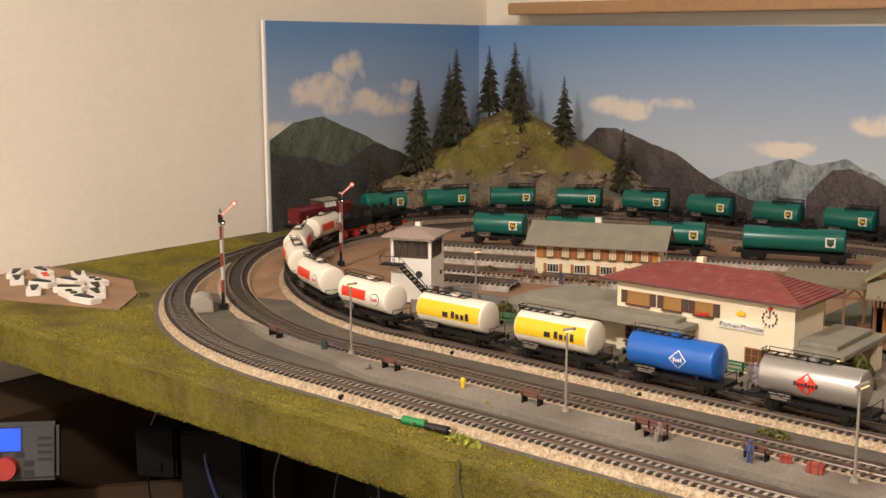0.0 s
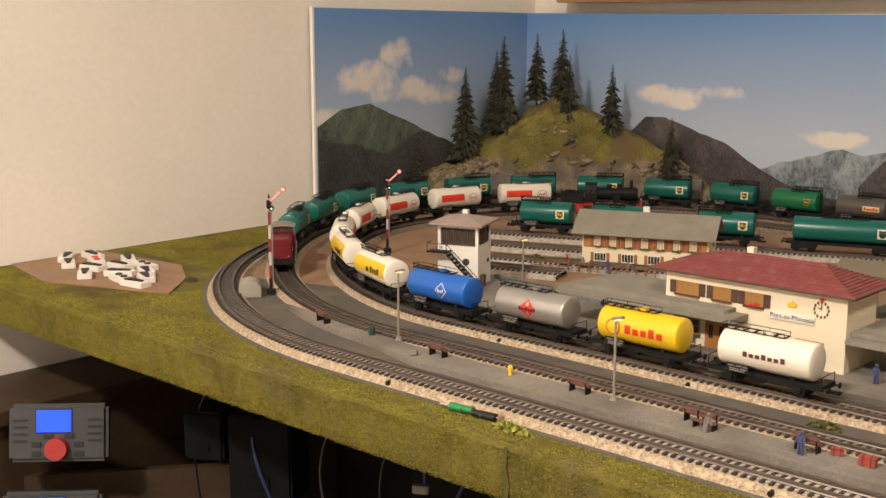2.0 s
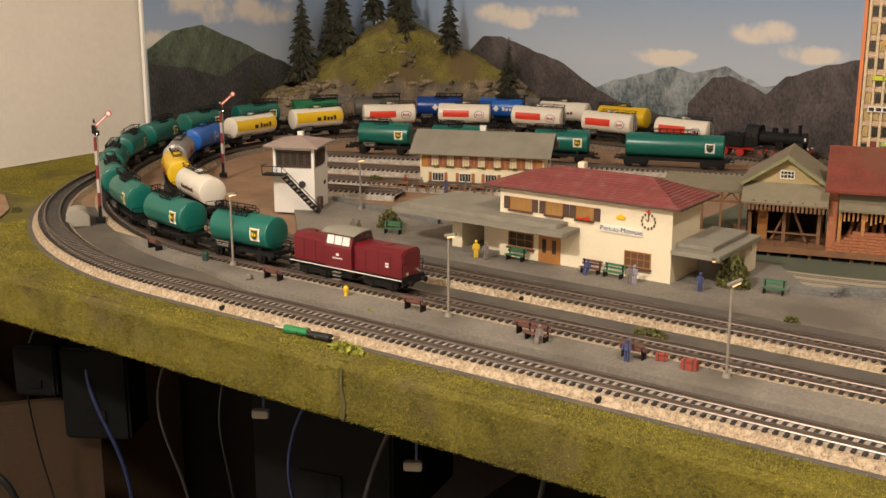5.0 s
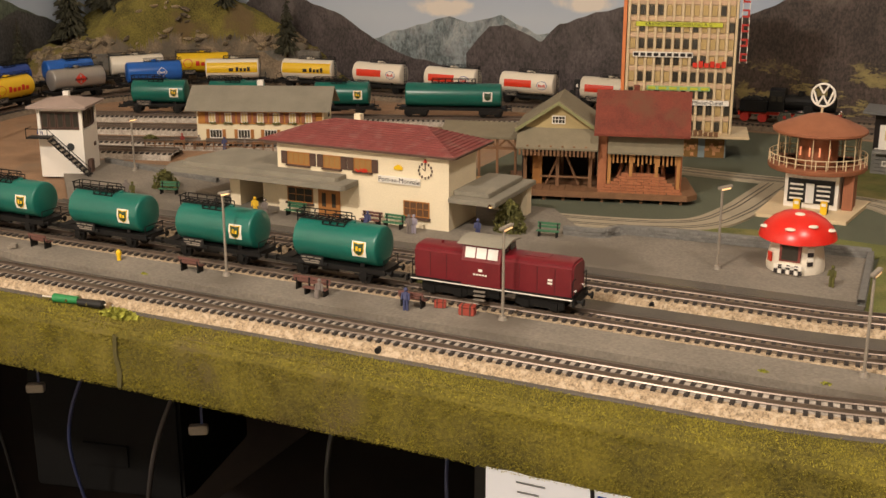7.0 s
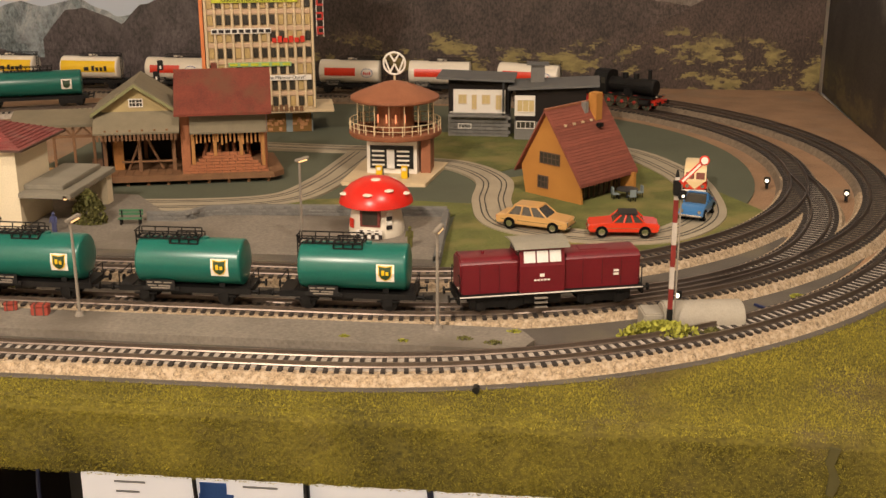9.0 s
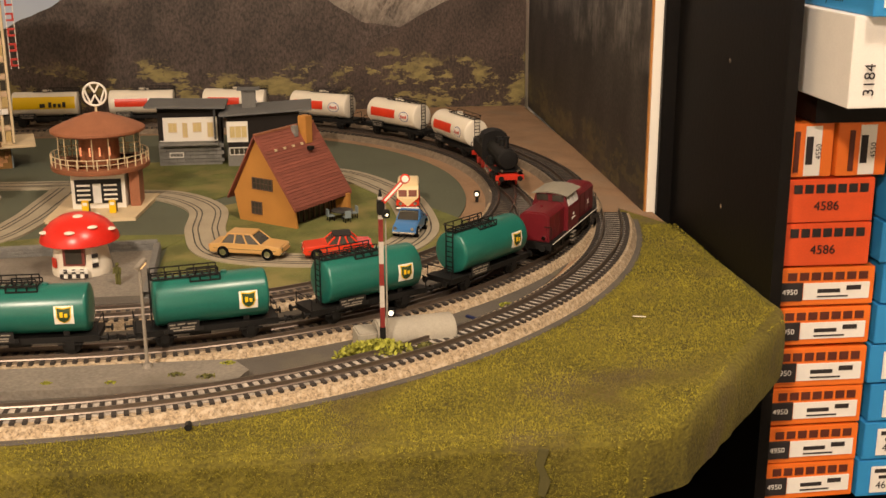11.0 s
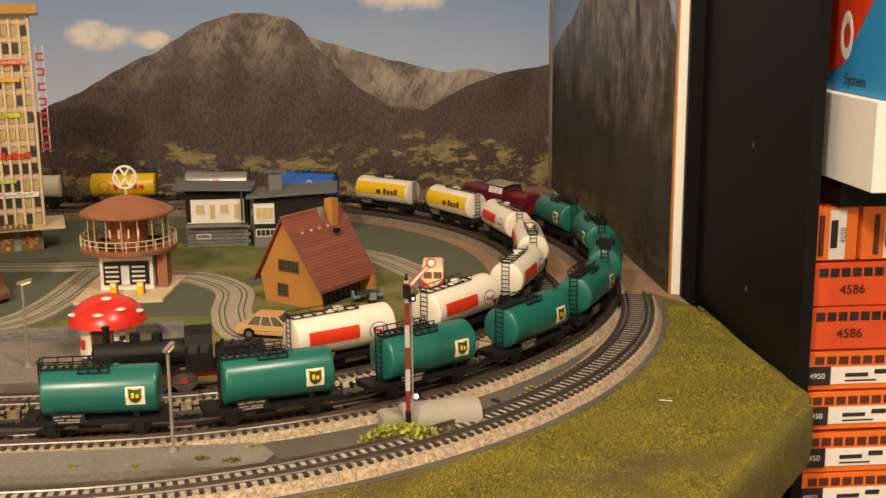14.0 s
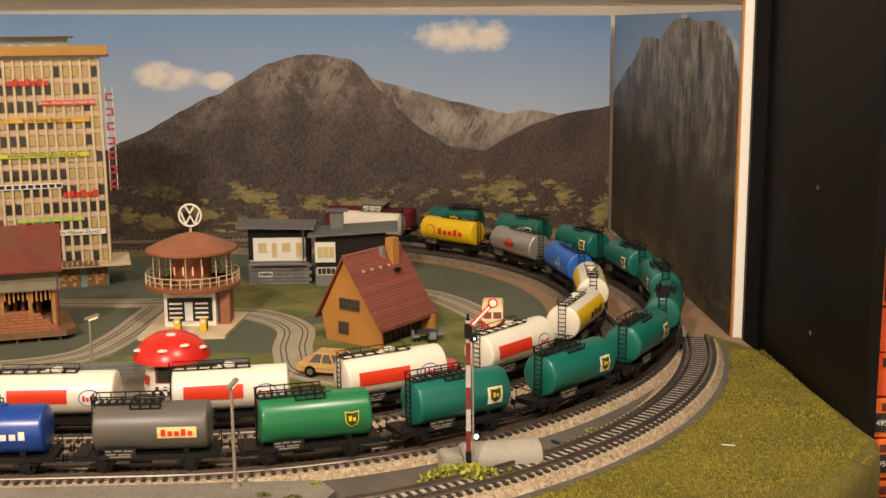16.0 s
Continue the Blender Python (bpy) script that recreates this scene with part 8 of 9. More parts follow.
# ---- cars ----
def car(name, label, x, y, z, rz, L, paint, lower, cabin, roof_mat, width=0.024, wheel=0.0052, axles=(-0.30, 0.31)):
    c = thing(name, label, "car", x, y, z, rz)
    bm = bmesh.new()
    prism(bm, [(px * L, pz) for px, pz in lower], -width / 2, width / 2, "y")
    bmesh.ops.bevel(bm, geom=list(bm.edges), offset=0.0010, segments=2, affect="EDGES")
    body = part("body", bm, paint, c, smooth=True)
    bm = bmesh.new()
    z0, z1 = min(p[1] for p in cabin), max(p[1] for p in cabin)
    rows = []
    for s in (-1, 1):
        rows.append([bm.verts.new((px * L, s * width * (0.47 - 0.09 * (pz - z0) / (z1 - z0)), pz)) for px, pz in cabin])
    n = len(cabin)
    for r in rows:
        bm.faces.new(r)
    for i in range(n):
        bm.faces.new((rows[0][i], rows[0][(i + 1) % n], rows[1][(i + 1) % n], rows[1][i]))
    part("glasshouse", bm, GLASS, c)
    bm = bmesh.new()
    top = [p for p in cabin if p[1] > z1 - 0.0006]
    xa, xb = min(p[0] for p in top) * L, max(p[0] for p in top) * L
    box(bm, (xa + xb) / 2, 0, z1 - 0.0006, xb - xa + 0.003, width * 0.80, 0.0016, bevel=0.0006)
    rf = part("roof", bm, roof_mat, c)
    xs = sorted({round(p[0] * L, 4) for p in cabin if p[1] <= z0 + 0.0004})
    for s in (-1, 1):
        for f in (0.0, 0.34, 0.66, 1.0):
            bm = bmesh.new()
            a = (xs[0] + (xs[-1] - xs[0]) * f, s * width * 0.475, z0)
            b = (xa + (xb - xa) * f, s * width * 0.392, z1)
            rod(bm, a, b, 0.0008, 6)
            part("pillar", bm, paint, c)
        for f in axles:
            bm = bmesh.new()
            rod(bm, (f * L, s * (width / 2 - 0.004), wheel), (f * L, s * (width / 2 + 0.0006), wheel), wheel, 20)
            w = part("wheel", bm, RUBBER, c)
            bm = bmesh.new()
            rod(bm, (f * L, s * (width / 2 + 0.0004), wheel), (f * L, s * (width / 2 + 0.0011), wheel), wheel * 0.55, 16)
            part("hubcap", bm, CHROME, w)
    for e, mat, nm in ((1, CHROME, "bumper"), (-1, CHROME, "bumper")):
        one(nm, mat, c, (e * L * 0.5, 0, 0.0050, 0.0016, width * 0.96, 0.0016), bevel=0.0004)
    for s in (-1, 1):
        bm = bmesh.new()
        rod(bm, (L * 0.488, s * width * 0.36, 0.0095), (L * 0.499, s * width * 0.36, 0.0095), 0.0016, 12)
        part("headlight", bm, CHROME, c)
        one("taillight", RED, c, (-L * 0.496, s * width * 0.38, 0.0088, 0.0012, 0.0030, 0.0020))
        one("side_trim", CHROME, c, (0, s * (width / 2 + 0.0002), 0.0082, L * 0.86, 0.0004, 0.0004))
    return c


SALOON = [(-0.5, 0.0045), (0.49, 0.0045), (0.5, 0.0085), (0.49, 0.0115), (0.2, 0.0130), (-0.25, 0.0132), (-0.49, 0.0122), (-0.5, 0.0085)]
SALOON_TOP = [(-0.34, 0.0126), (0.22, 0.0126), (0.08, 0.0205), (-0.24, 0.0205)]
car("saloon_car", "tan toy saloon car standing on the road", 0.055, 0.257, 0.0055, -19, 0.066, TAN, SALOON, SALOON_TOP, TAN)
car("coupe_car", "red toy coupe with a black roof on the road", 0.130, 0.246, 0.0055, 184, 0.060, REDCAR, SALOON, [(-0.30, 0.0126), (0.16, 0.0126), (0.04, 0.0195), (-0.18, 0.0195)], BLACK)
BEETLE = [(-0.5, 0.0045), (0.5, 0.0045), (0.5, 0.0080), (0.42, 0.0115), (0.22, 0.0140), (-0.2, 0.0150), (-0.40, 0.0125), (-0.5, 0.0075)]
car("beetle_car", "blue rounded toy car on the road", 0.199, 0.312, 0.0055, 250, 0.048, BLUECAR, BEETLE, [(-0.30, 0.0138), (0.20, 0.0138), (0.10, 0.0205), (0.0, 0.0215), (-0.16, 0.0205)], BLUECAR, 0.022)


def bus():
    b = thing("minibus", "cream and red toy minibus facing the room", "minibus", 0.205, 0.408, 0.0055, -96)
    L, W = 0.048, 0.0225
    bm = bmesh.new()
    box(bm, 0, 0, 0.004, L, W, 0.0095, bevel=0.0022)
    part("lower_body", bm, REDCAR, b, "red lower body", smooth=True)
    bm = bmesh.new()
    prism(bm, [(-L / 2, 0.0125), (L / 2, 0.0125), (L / 2 - 0.0035, 0.0235), (L / 2 - 0.0075, 0.0268), (-L / 2 + 0.003, 0.0268), (-L / 2, 0.0235)], -W / 2 + 0.0008, W / 2 - 0.0008, "y")
    bmesh.ops.bevel(bm, geom=list(bm.edges), offset=0.0012, segments=2, affect="EDGES")
    up = part("upper_body", bm, CREAMCAR, b, "cream upper body", smooth=True)
    for s in (-1, 1):
        bm = bmesh.new()
        box(bm, L / 2 - 0.0016, s * 0.0049, 0.0155, 0.0012, 0.0080, 0.0064, ry=-17)
        part("windscreen", bm, material_once("dim_red_glass", (0.20, 0.06, 0.04), 0.15), up)
        for i in range(4):
            one("side_window", GLASS, up, (-0.016 + i * 0.0095, s * (W / 2 - 0.0007), 0.0160, 0.0078, 0.0010, 0.0058))
        for x in (-0.014, 0.014):
            bm = bmesh.new()
            rod(bm, (x, s * (W / 2 - 0.004), 0.0045), (x, s * (W / 2 + 0.0004), 0.0045), 0.0045, 18)
            w = part("wheel", bm, RUBBER, b)
            bm = bmesh.new()
            rod(bm, (x, s * (W / 2 + 0.0003), 0.0045), (x, s * (W / 2 + 0.0009), 0.0045), 0.0024, 14)
            part("hubcap", bm, CHROME, w)
        bm = bmesh.new()
        rod(bm, (L / 2 - 0.0004, s * 0.0072, 0.0090), (L / 2 + 0.0008, s * 0.0072, 0.0090), 0.0018, 14)
        part("headlight", bm, CHROME, b)
    bm = bmesh.new()
    prism(bm, [(-0.0095, 0.0140), (0.0095, 0.0140), (0.0, 0.0060)], L / 2, L / 2 + 0.0005, "x")
    part("front_panel", bm, CREAMCAR, b)
    one("bumper", WHITE, b, (L / 2 + 0.0006, 0, 0.0036, 0.0016, W * 0.98, 0.0018), bevel=0.0004)


bus()


def light_signal(x, y, rz):
    s = thing("colour_light_signal", "black two-headed colour light signal post", "railway signal", x, y, 0.003, rz)
    one("post", IRON, s, (0, 0, 0, 0.0024, 0.0024, 0.062))
    for i, (dx, z) in enumerate(((-0.003, 0.044), (0.003, 0.058))):
        h = one("signal_head", BLACK, s, (dx, 0, z, 0.0075, 0.003, 0.0130), bevel=0.0008)
        one("signal_lamp", WHITE, h, (dx, -0.0018, z + 0.0025, 0.0022, 0.0006, 0.0040))


light_signal(-0.455, 0.735, 20)
bm = bmesh.new()
box(bm, 0, 0, 0, 0.052, 0.012, 0.016, bevel=0.0008)
yc = tagged(part("goods_container", bm, YELLOW), "yellow container behind the station", "container")
yc.matrix_basis = pose(-0.605, 0.47, 0.003, 0, 0, 18)


# ---- loose things on the mat ----
sheet("work_mat", [(-1.425, -0.050), (-1.297, -0.075), (-1.125, -0.008), (-1.18, 0.055), (-1.255, 0.100), (-1.425, 0.080)], 0.0024, CORK, "thin brown cork sheet lying on the grass mat", "cork sheet", 0.0020)
rnd = random.Random(31)
SPOTS = [(-1.393, 0.012), (-1.38, 0.044), (-1.353, -0.008), (-1.343, 0.027), (-1.318, 0.06), (-1.308, 0.002), (-1.293, 0.032), (-1.27, 0.054), (-1.278, -0.028), (-1.253, 0.007), (-1.233, 0.032), (-1.223, -0.01), (-1.203, 0.012), (-1.186, -0.014)]
for i, (x, y) in enumerate(SPOTS):
    m = thing("point_motor", "white plastic point motor with a black lever on the cork sheet", "point motor", x, y, 0.0024, rnd.uniform(-40, 40), group="spare point motors")
    m.scale = (1.35, 1.25, 0.6)
    one("housing", WHITE, m, (0, 0, 0, 0.030 + rnd.uniform(-0.006, 0.004), 0.014, 0.0120), bevel=0.0008)
    if i % 4 == 3:
        for s in (-1, 1):
            bm = bmesh.new()
            rod(bm, (s * 0.006, 0, 0.0120), (s * 0.006, 0, 0.0145), 0.0034, 14)
            part("button", bm, RED if i == 3 else BLACK, m)
    else:
        bm = bmesh.new()
        prism(bm, [(-0.011, -0.0042), (0.010, -0.0016), (0.010, 0.0016), (-0.011, 0.0042)], 0.0118, 0.0148, "z")
        part("lever", bm, BLACK, m)


def plug(x, y, rz, mat, label):
    p = thing("banana_plug", label, "plug", x, y, 0.0042, rz)
    bm = bmesh.new()
    rod(bm, (-0.010, 0, 0), (0.012, 0, 0), 0.0036, 14, 0.0030)
    part("sleeve", bm, mat, p)
    bm = bmesh.new()
    rod(bm, (-0.020, 0, 0), (-0.010, 0, 0), 0.0014, 10)
    part("pin", bm, CHROME, p)
    bm = bmesh.new()
    rod(bm, (0.003, -0.0034, 0), (0.003, 0.0034, 0), 0.0012, 8)
    part("screw", bm, CHROME, p)


plug(-0.583, -0.094, 8, material_once("green_plug", (0.02, 0.20, 0.06), 0.4), "green banana plug lying on the grass edge")
plug(-0.556, -0.094, 186, BLACK, "black banana plug lying on the grass edge")
for x, y in ((-0.541, -0.092), (-0.575, -0.089)):
    bm = bmesh.new()
    rod(bm, (0, -0.003, 0.0030), (0, 0.003, 0.0030), 0.0032, 12)
    ob = tagged(part("brass_nut", bm, material_once("old_brass", (0.20, 0.13, 0.06), 0.5)), "small dull brass nut on the grass edge", "nut")
    ob.matrix_basis = pose(x, y, 0, 0, 0, 40)
for i, (x, y) in enumerate(((-0.676, -0.0865), (-0.310, -0.0865), (0.034, -0.088), (-0.696, 0.0880), (-0.165, 0.0880), (-0.48, 0.0880))):
    bm = bmesh.new()
    rod(bm, (x, y - 0.0008, 0.0042), (x, y + 0.004, 0.0046), 0.0022, 14)
    tagged(part("cable_hole", bm, BLACK), "small round cable hole in the roadbed", "hole", kind="structure")
bm = bmesh.new()
rod(bm, (0, 0, 0), (0.010, 0.0, 0.0008), 0.0004, 6)
tw = tagged(part("wire_scrap", bm, WHITE), "pale scrap of wire lying on the grass", "wire")
tw.matrix_basis = pose(0.345, 0.075, 0.0012, 0, 0, -30)
bm = bmesh.new()
box(bm, 0, 0, 0, 0.012, 0.0022, 0.0014)
tw = tagged(part("wire_stub", bm, CABLEBLUE), "blue and red wire stub between the tracks", "wire")
tw.matrix_basis = pose(0.225, 0.080, 0.003, 0, 0, -50)
st = thing("edge_seam", "dark seam where two pieces of grass mat meet", "seam", kind="structure")
bm = bmesh.new()
prism(bm, [(-0.512, -0.004), (-0.5085, -0.006), (-0.5095, -0.020), (-0.5060, -0.034), (-0.5080, -0.046), (-0.5115, -0.046), (-0.5105, -0.034), (-0.5130, -0.020)], -0.1236, -0.1215, "y")
part("gap", bm, material_once("seam_shade", (0.07, 0.06, 0.015), 0.95), st)
st = thing("edge_seam", "dark worn seam near the corner of the grass mat", "seam", kind="structure")
bm = bmesh.new()
prism(bm, [(0.236, -0.005), (0.242, -0.006), (0.239, -0.016), (0.2435, -0.026), (0.240, -0.036), (0.236, -0.034), (0.237, -0.022), (0.234, -0.014)], -0.1236, -0.1215, "y")
part("gap", bm, material_once("seam_shade", (0.07, 0.06, 0.015), 0.95), st)


# ---- cabinet with boxes ----
cab = thing("black_cabinet", "tall black veneered cabinet with stocked shelves", "cabinet")
one("side_panel", BLACKBOARD, cab, (0.4652, 0.235, -0.95, 0.009, 0.270, 2.20))
one("side_panel", BLACKBOARD, cab, (1.08, 0.235, -0.95, 0.022, 0.270, 2.20))
one("rear_panel", BLACKBOARD, cab, (0.78, 0.372, -0.95, 0.60, 0.006, 2.20))
for z in (-0.62, -0.30, 0.136, 0.62):
    one("shelf", BLACKBOARD, cab, (0.780, 0.240, z, 0.578, 0.255, 0.020))
one("filler_panel", BLACKBOARD, cab, (0.457, 0.366, -0.95, 0.020, 0.006, 2.20))
for z in (-0.12, 0.045, 0.17):
    bm = bmesh.new()
    rod(bm, (0.4602, 0.22, z), (0.4612, 0.22, z), 0.0022, 12)
    part("pin_hole", bm, CHROME, cab)


def carton(x0, z0, w, h, mat, depth=0.20, y=0.122, number="", dark=True, strip=True, label="orange model railway carton on the shelf", bars_n=7, flip=False):
    c = thing("model_carton", label, "carton", x0 + w / 2, y, z0, random.Random(int(z0 * 9999)).uniform(-1.5, 1.5), group="model railway cartons")
    bm = bmesh.new()
    box(bm, 0, depth / 2, 0, w, depth, h, bevel=0.0006)
    part("box", bm, mat, c)
    if strip:
        lab = one("label_panel", BOXWHITE, c, (w * 0.135, -0.0003, h * 0.16, w * 0.64, 0.0008, h * 0.44))
        one("drawing", INK, lab, (w * 0.06, -0.0009, h * 0.34, w * 0.22, 0.0004, h * 0.10), (w * 0.30, -0.0009, h * 0.40, w * 0.14, 0.0004, h * 0.12), (w * 0.10, -0.0009, h * 0.22, w * 0.30, 0.0004, h * 0.04))
        sq = one("number_panel", INK if dark else BOXWHITE, c, (-w * 0.32, -0.0006, h * 0.14, w * 0.25, 0.0014, h * 0.48))
    if number:
        lettering(number, h * (0.20 if strip else 0.30), BOXWHITE if dark and strip else INK, c, pose(-w * 0.32 if strip else 0.0, -0.0016, h * 0.38) @ FRONT)
    for i in range(bars_n):
        one("brand_bar", material_once("brown_print", (0.10, 0.02, 0.01), 0.6) if mat is BOXORANGE else INK, c, (-w * 0.30 + w * 0.80 * i / bars_n, -0.0004, h * 0.68, w * 0.085, 0.0010, h * 0.20))
    return c


def zf(z):
    return 0.302 + (z - 0.302) * 1.049


for lo, hi, num in ((0.001, 0.031, "4950"), (-0.031, -0.001, "4950"), (-0.066, -0.034, "4950"), (-0.098, -0.067, "4950"), (-0.131, -0.100, "4950"), (-0.163, -0.132, "4950")):
    carton(0.4705, zf(lo), 0.0850, zf(hi) - zf(lo), BOXORANGE, number=num)
for lo, hi in ((0.067, 0.100), (0.033, 0.066)):
    carton(0.4705, zf(lo), 0.0780, zf(hi) - zf(lo), material_once("red_orange_carton", (0.78, 0.09, 0.02), 0.5), number="4586", strip=False, label="red-orange model railway carton on the shelf")
for x in (0.4705, 0.5145):
    c = carton(x, zf(0.102), 0.0410, zf(0.142) - zf(0.102), BOXORANGE, strip=False, bars_n=0, label="narrow orange carton standing on end")
    one("label_panel", BOXWHITE, c, (0.004, -0.0004, 0.001, 0.013, 0.0010, 0.039))
    one("drawing", INK, c, (0.001, -0.0010, 0.010, 0.0055, 0.0006, 0.022))
    one("brand_bar", material_once("brown_print", (0.10, 0.02, 0.01), 0.6), c, (-0.009, -0.0006, 0.004, 0.0040, 0.0010, 0.032))
    lettering("4550", 0.0062, INK, c, pose(0.0085, -0.0014, 0.020) @ pose(0, 0, 0, 90, -90, 0))
SHELF_Z = 0.156
c = carton(0.4850, SHELF_Z + 0.002, 0.1100, 0.0640, BOXWHITE, number="", strip=False, bars_n=0, y=0.050, label="white model railway carton with blue stripe")
lettering("3184", 0.0115, INK, c, pose(-0.041, -0.0012, 0.020) @ pose(0, 0, 0, 90, -90, 0))
one("blue_stripe", BOXBLUE, c, (-0.020, -0.0004, 0.006, 0.0026, 0.0010, 0.026), (-0.017, -0.0004, 0.040, 0.0026, 0.0010, 0.022))
one("drawing", INK, c, (-0.010, -0.0004, 0.012, 0.0050, 0.0010, 0.018), (-0.010, -0.0004, 0.036, 0.0040, 0.0010, 0.014))
c = carton(0.4925, SHELF_Z + 0.0662, 0.1500, 0.078, BOXBLUE, number="", strip=False, bars_n=0, y=0.040, label="large blue carton with red and white emblem")
one("white_panel", BOXWHITE, c, (-0.028, -0.0004, 0.006, 0.0800, 0.0010, 0.036))
one("drawing", INK, c, (-0.040, -0.0010, 0.022, 0.0260, 0.0008, 0.010))
bm = bmesh.new()
prism(bm, [(0.085, 0.020), (0.140, 0.004), (0.140, 0.070), (0.040, 0.070)], -0.0757, -0.0750, "x")
part("red_panel", bm, material_once("signal_red", (0.70, 0.045, 0.015), 0.35), c)
bm = ring_mesh(0.0100, 0.0032, 0.0, 32)
bmesh.ops.transform(bm, matrix=pose(-0.0757, 0.080, 0.042, 0, 90, 0) @ Matrix.Diagonal((1.35, 0.8, 0.12, 1)), verts=bm.verts)
part("emblem_ring", bm, BOXWHITE, c)
lettering("System", 0.0120, INK, c, pose(-0.0758, 0.062, 0.010) @ pose(0, 0, 0, 90, 0, -90))
nums = ["4652", "4651", "4643", "4650", "4657", "4653", "4656", "4644"]
for i, num in enumerate(nums):
    carton(0.5590 + 0.002 * (i % 3), zf(-0.165 + i * 0.0330), 0.0620, 0.0330, BOXBLUE, number="", dark=False, strip=False, bars_n=0, label="blue model railway carton with white label")
    lb = thing("carton_label", "white paper label on a blue carton", "label", 0.5900 + 0.002 * (i % 3), 0.1205, zf(-0.165 + i * 0.0330) + 0.004)
    one("paper", BOXWHITE, lb, (0.004, 0, 0, 0.048, 0.0008, 0.0240))
    lettering(num, 0.0092, INK, lb, pose(-0.006, -0.0006, 0.0065) @ FRONT)
    one("drawing", INK, lb, (0.004, -0.0006, 0.0130, 0.034, 0.0006, 0.0028))
    one("brand_bar", INK, lb, (-0.004, -0.0006, 0.0185, 0.026, 0.0006, 0.0034))

# ---- under the layout ----
slab("under_panel", -1.43, 0.46, 0.42, 0.44, -0.95, -0.05, DARKWOOD, "panel under the layout, near-black to carry the shade there", "panel")
# Brown wood darkened: the shade below the layout is in the colour.
SHADED_OAK = material("shaded_oak_veneer", (0.045, 0.024, 0.010), 0.6, vary=0.2, scale=14, fine=160)
ws = thing("wooden_sideboard", "brown wooden sideboard against the wall under the layout", "sideboard")
one("top", SHADED_OAK, ws, (-1.355, 0.10, -0.165, 0.148, 0.62, 0.018), bevel=0.001)
one("body", SHADED_OAK, ws, (-1.360, 0.10, -0.950, 0.136, 0.60, 0.785))
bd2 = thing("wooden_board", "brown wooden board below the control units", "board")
one("panel", SHADED_OAK, bd2, (-1.21, -0.005, -0.62, 0.012, 0.30, 0.38, -38))


def controller(x, y, z, rz, tilt):
    c = thing("digital_controller", "grey train controller with blue display and red knob", "controller")
    c.matrix_basis = pose(x, y, z, tilt, 0, rz) @ Matrix.Diagonal((0.78, 0.78, 0.78, 1))
    bm = bmesh.new()
    box(bm, 0, 0.012, 0, 0.150, 0.024, 0.088, bevel=0.006)
    part("housing", bm, GREYBOX, c, smooth=True)
    one("display_frame", BLACK, c, (-0.006, -0.0004, 0.0440, 0.0560, 0.0012, 0.0370))
    one("display", LCD, c, (-0.006, -0.0014, 0.0455, 0.0520, 0.0010, 0.0335))
    bm = bmesh.new()
    rod(bm, (0.000, 0.0, 0.0200), (0.000, -0.016, 0.0200), 0.0180, 32, 0.0165)
    part("knob", bm, material_once("knob_red", (0.33, 0.018, 0.012)), c, "red control knob", smooth=True)
    for i in range(4):
        for s in (-1, 1):
            one("vent_slot", BLACK, c, (s * 0.056, -0.0004, 0.030 + i * 0.0105, 0.0220, 0.0012, 0.0040))
    for x2, z2 in ((-0.032, 0.026), (0.032, 0.026), (-0.032, 0.012), (0.032, 0.012), (-0.014, 0.0395), (0.018, 0.0395)):
        one("button", BLACK, c, (x2, -0.0008, z2 - 0.004, 0.0150, 0.0020, 0.0085), bevel=0.0008)


controller(-1.206, -0.119, -0.198, 46, -14)
controller(-1.196, -0.140, -0.300, 46, -14)


def cable(points, r, mat, label):
    cu = bpy.data.curves.new("cable", "CURVE")
    cu.dimensions, cu.bevel_depth, cu.bevel_resolution = "3D", r, 2
    sp = cu.splines.new("NURBS")
    sp.points.add(len(points) - 1)
    for p, q in zip(sp.points, points):
        p.co = (*q, 1)
    sp.use_endpoint_u, sp.order_u = True, 4
    cu.materials.append(mat)
    tagged(new("cable", cu), label, "cable")


rnd = random.Random(77)
for i in range(12):
    x = -1.10 + i * 0.11 + rnd.uniform(-0.03, 0.03)
    pts = [(x, 0.10, -0.05), (x + 0.02, -0.03, -0.10), (x + rnd.uniform(-0.05, 0.05), 0.0, -0.20), (x + rnd.uniform(-0.08, 0.08), 0.03, -0.33), (x + rnd.uniform(-0.1, 0.1), 0.05, -0.60)]
    # Cable colours are kept dark in place of shade from the layout.
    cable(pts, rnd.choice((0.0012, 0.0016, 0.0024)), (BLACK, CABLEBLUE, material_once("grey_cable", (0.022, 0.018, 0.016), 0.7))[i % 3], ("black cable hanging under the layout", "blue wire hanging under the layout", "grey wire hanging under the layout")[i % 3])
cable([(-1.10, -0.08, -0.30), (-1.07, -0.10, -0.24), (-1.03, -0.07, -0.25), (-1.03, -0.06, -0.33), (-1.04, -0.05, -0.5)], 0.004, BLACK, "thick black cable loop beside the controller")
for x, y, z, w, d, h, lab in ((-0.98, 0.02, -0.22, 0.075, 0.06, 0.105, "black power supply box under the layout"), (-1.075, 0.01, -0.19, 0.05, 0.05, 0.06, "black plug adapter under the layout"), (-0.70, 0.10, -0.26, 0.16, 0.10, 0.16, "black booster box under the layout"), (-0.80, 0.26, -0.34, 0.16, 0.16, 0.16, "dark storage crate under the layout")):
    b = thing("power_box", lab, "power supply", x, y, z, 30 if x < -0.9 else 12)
    # Case colour is near-black to stand for the layout's shade.
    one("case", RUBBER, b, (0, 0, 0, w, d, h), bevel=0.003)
    one("socket", RUBBER, b, (0, -d / 2 - 0.001, h * 0.2, w * 0.3, 0.003, h * 0.14))
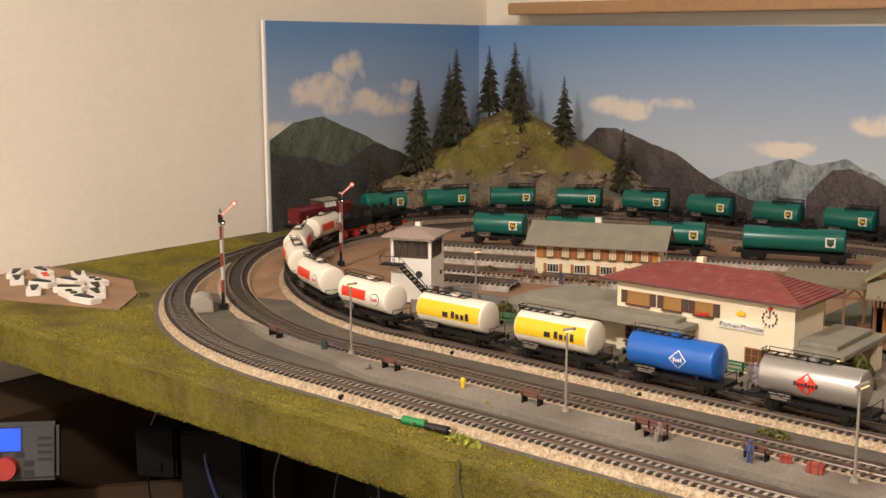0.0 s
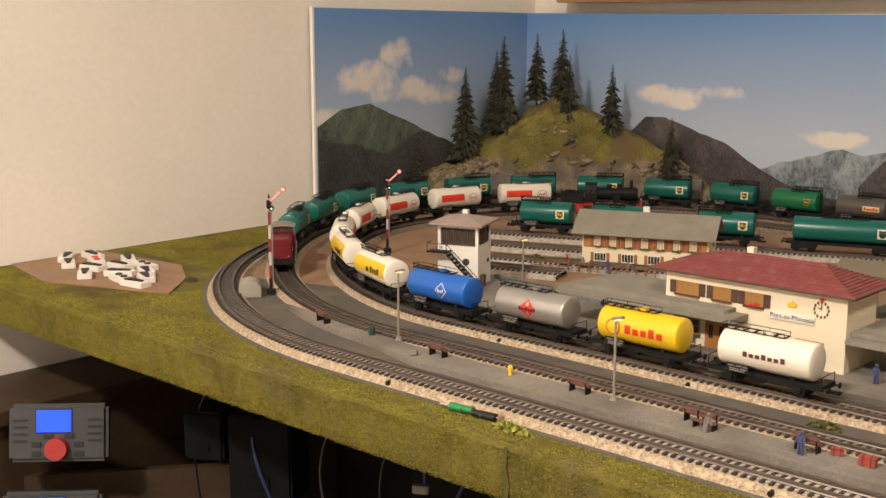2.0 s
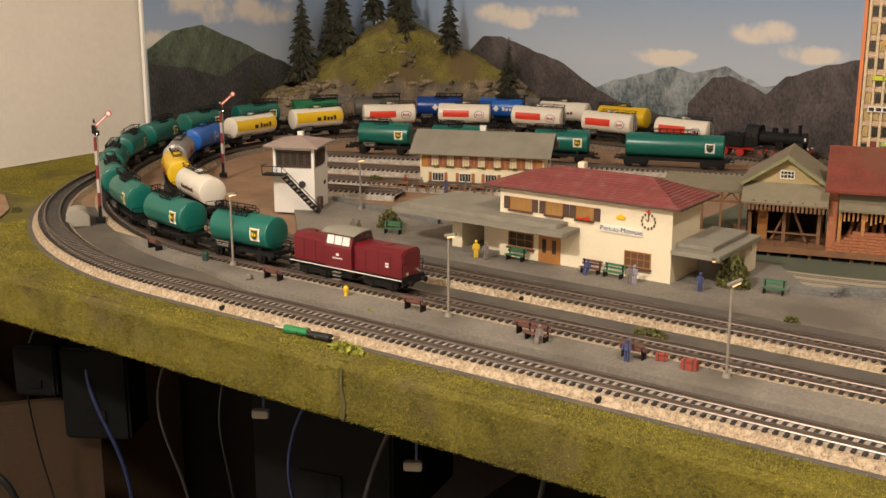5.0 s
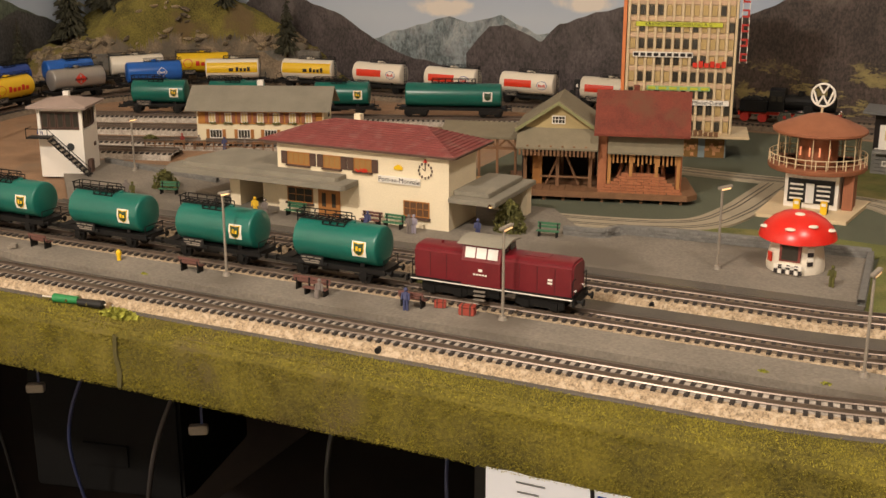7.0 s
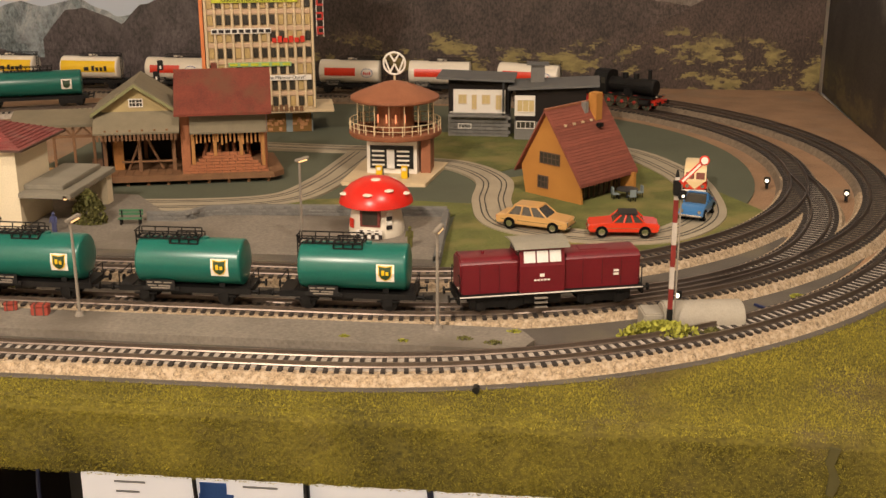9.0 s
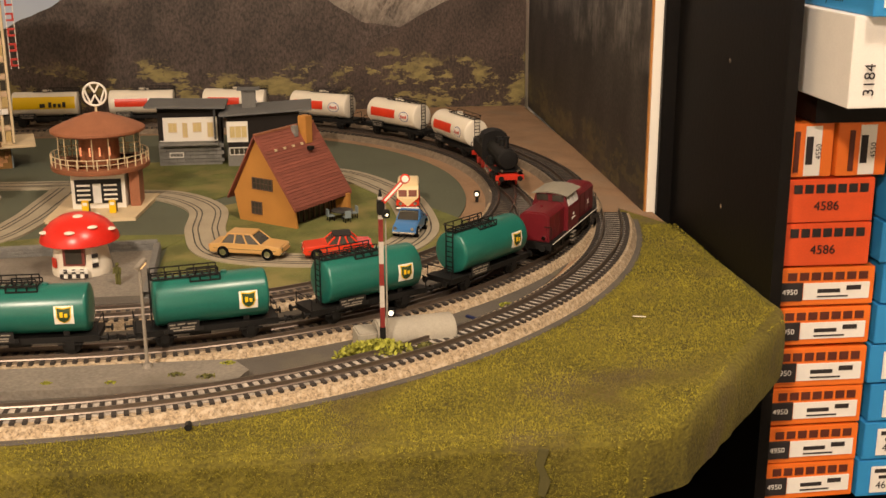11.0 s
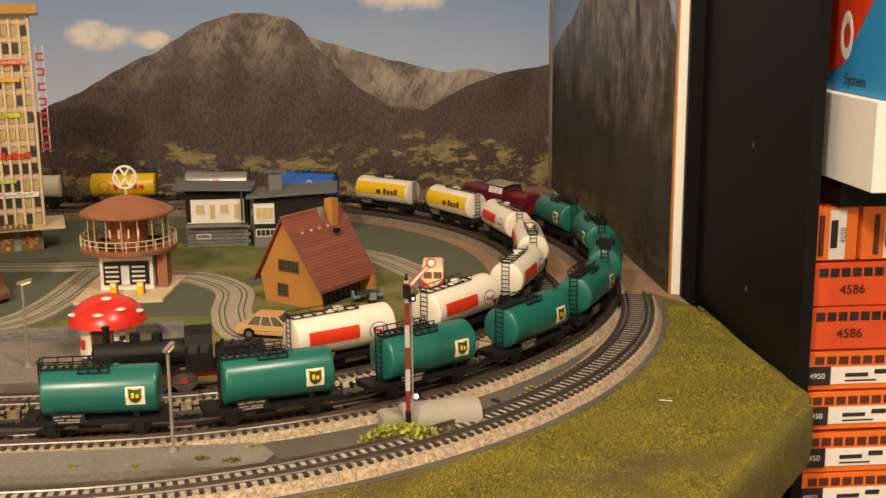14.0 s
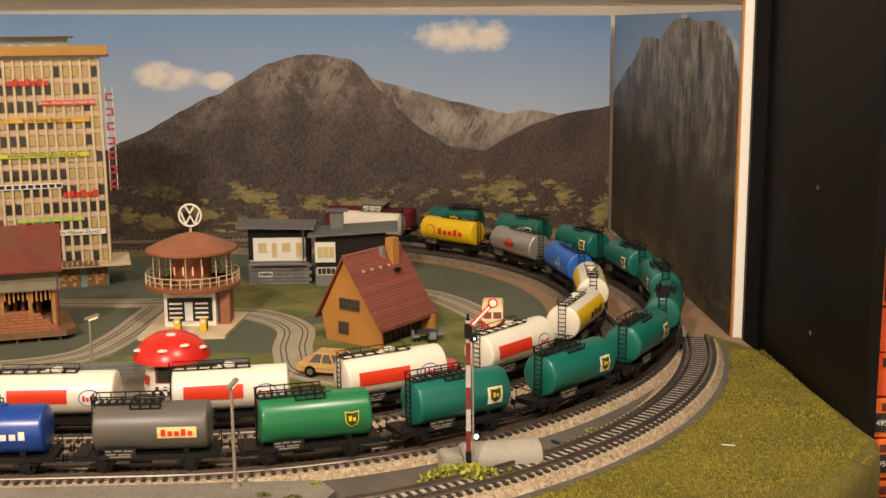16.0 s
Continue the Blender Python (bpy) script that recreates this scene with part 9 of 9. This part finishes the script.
for x, z in ((-0.93, -0.075), (-0.70, -0.125), (-0.52, -0.13)):
    p = thing("white_connector", "small white wire connector hanging below the edge", "connector", x, -0.02, z, 30)
    # White plastic drawn grey, with the shade below the edge in it.
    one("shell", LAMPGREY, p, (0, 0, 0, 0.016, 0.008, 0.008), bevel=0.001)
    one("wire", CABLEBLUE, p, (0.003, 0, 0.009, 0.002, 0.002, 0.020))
# Shelf wood is near-black in place of the layout's shade on it.
ds = thing("lower_shelf", "lower shelf board holding papers, darkened for the layout's shade", "shelf")
one("board", DARKWOOD, ds, (-0.10, 0.175, -0.268, 0.95, 0.47, 0.018))
for x in (-0.54, 0.34):
    one("bracket", DARKWOOD, ds, (x, 0.30, -0.330, 0.020, 0.20, 0.062))


def monitor():
    """A computer screen on the lower shelf, half hidden by the layout's edge."""
    m = thing("computer_monitor", "black computer monitor showing a white page, under the layout", "monitor", -0.03, 0.0, -0.250)
    one("foot", BLACK, m, (0, 0.012, 0, 0.20, 0.09, 0.008), bevel=0.002)
    one("neck", BLACK, m, (0, 0.026, 0.008, 0.05, 0.012, 0.060))
    one("bezel", BLACK, m, (0, 0.012, 0.018, 0.492, 0.018, 0.176), bevel=0.002)
    glow = material("screen_white", (0.92, 0.90, 0.86), 0.3, vary=0.02, emit=0.42)
    scr = one("screen", glow, m, (0, 0.0022, 0.026, 0.470, 0.0016, 0.162))
    one("page_picture", material_once("screen_blue", (0.04, 0.14, 0.50), 0.4), scr, (-0.135, 0.0010, 0.122, 0.020, 0.0006, 0.009), (-0.133, 0.0010, 0.117, 0.026, 0.0006, 0.005))
    for k, (x, z, w) in enumerate(((-0.200, 0.140, 0.020), (-0.198, 0.127, 0.024), (-0.200, 0.119, 0.018), (-0.100, 0.128, 0.026), (-0.098, 0.118, 0.018), (-0.165, 0.100, 0.060), (-0.080, 0.100, 0.050))):
        one("page_line", material_once("screen_grey", (0.35, 0.36, 0.38), 0.4), scr, (x, 0.0011, z, w, 0.0004, 0.0018))


monitor()


# ---- what moves ----
def riding(line, s, sign, half=0.028):
    a, b = line.at(s - sign * half), line.at(s + sign * half)
    mid, d = (a + b) / 2, b - a
    return pose(mid.x, mid.y, RAILTOP, 0, 0, math.degrees(math.atan2(d.y, d.x)))


def glide(knots, t):
    """Smooth way over time through a few knots."""
    ts, ss = zip(*knots)
    sl = [(ss[i + 1] - ss[i]) / (ts[i + 1] - ts[i]) for i in range(len(ts) - 1)]
    d = [sl[0]] + [(sl[i] + sl[i + 1]) / 2 for i in range(len(sl) - 1)] + [sl[-1]]
    i = min(max(0, sum(1 for v in ts if v <= t) - 1), len(sl) - 1)
    h = ts[i + 1] - ts[i]
    u = (t - ts[i]) / h
    return (2 * u ** 3 - 3 * u * u + 1) * ss[i] + (u ** 3 - 2 * u * u + u) * h * d[i] + (-2 * u ** 3 + 3 * u * u) * ss[i + 1] + (u ** 3 - u * u) * h * d[i + 1]


WAY_B = [(0, 3.684), (3, 4.270), (6, 4.812), (9, 5.329), (14, 6.155), (16, 6.479)]
WAY_A = [(0, -0.550), (3, -1.056), (6, -1.612), (9, -2.132), (14, -3.062), (16, -3.446)]
TIMES = [i * 0.25 for i in range(65)]


def motions():
    walk(V100, [(t, riding(LOOP_B, glide(WAY_B, t), 1, 0.036)) for t in TIMES])
    for k, w in enumerate(TRAIN_B):
        walk(w, [(t, riding(LOOP_B, glide(WAY_B, t) - 0.1385 - 0.1162 * k + 0.008 * max(0, k - 8), 1)) for t in TIMES])
    walk(STEAM, [(t, riding(LOOP_A, glide(WAY_A, t) - 0.127, -1, 0.036)) for t in TIMES])
    for k, w in enumerate(TRAIN_A):
        walk(w, [(t, riding(LOOP_A, glide(WAY_A, t) + 0.1252 * k, -1)) for t in TIMES])


motions()
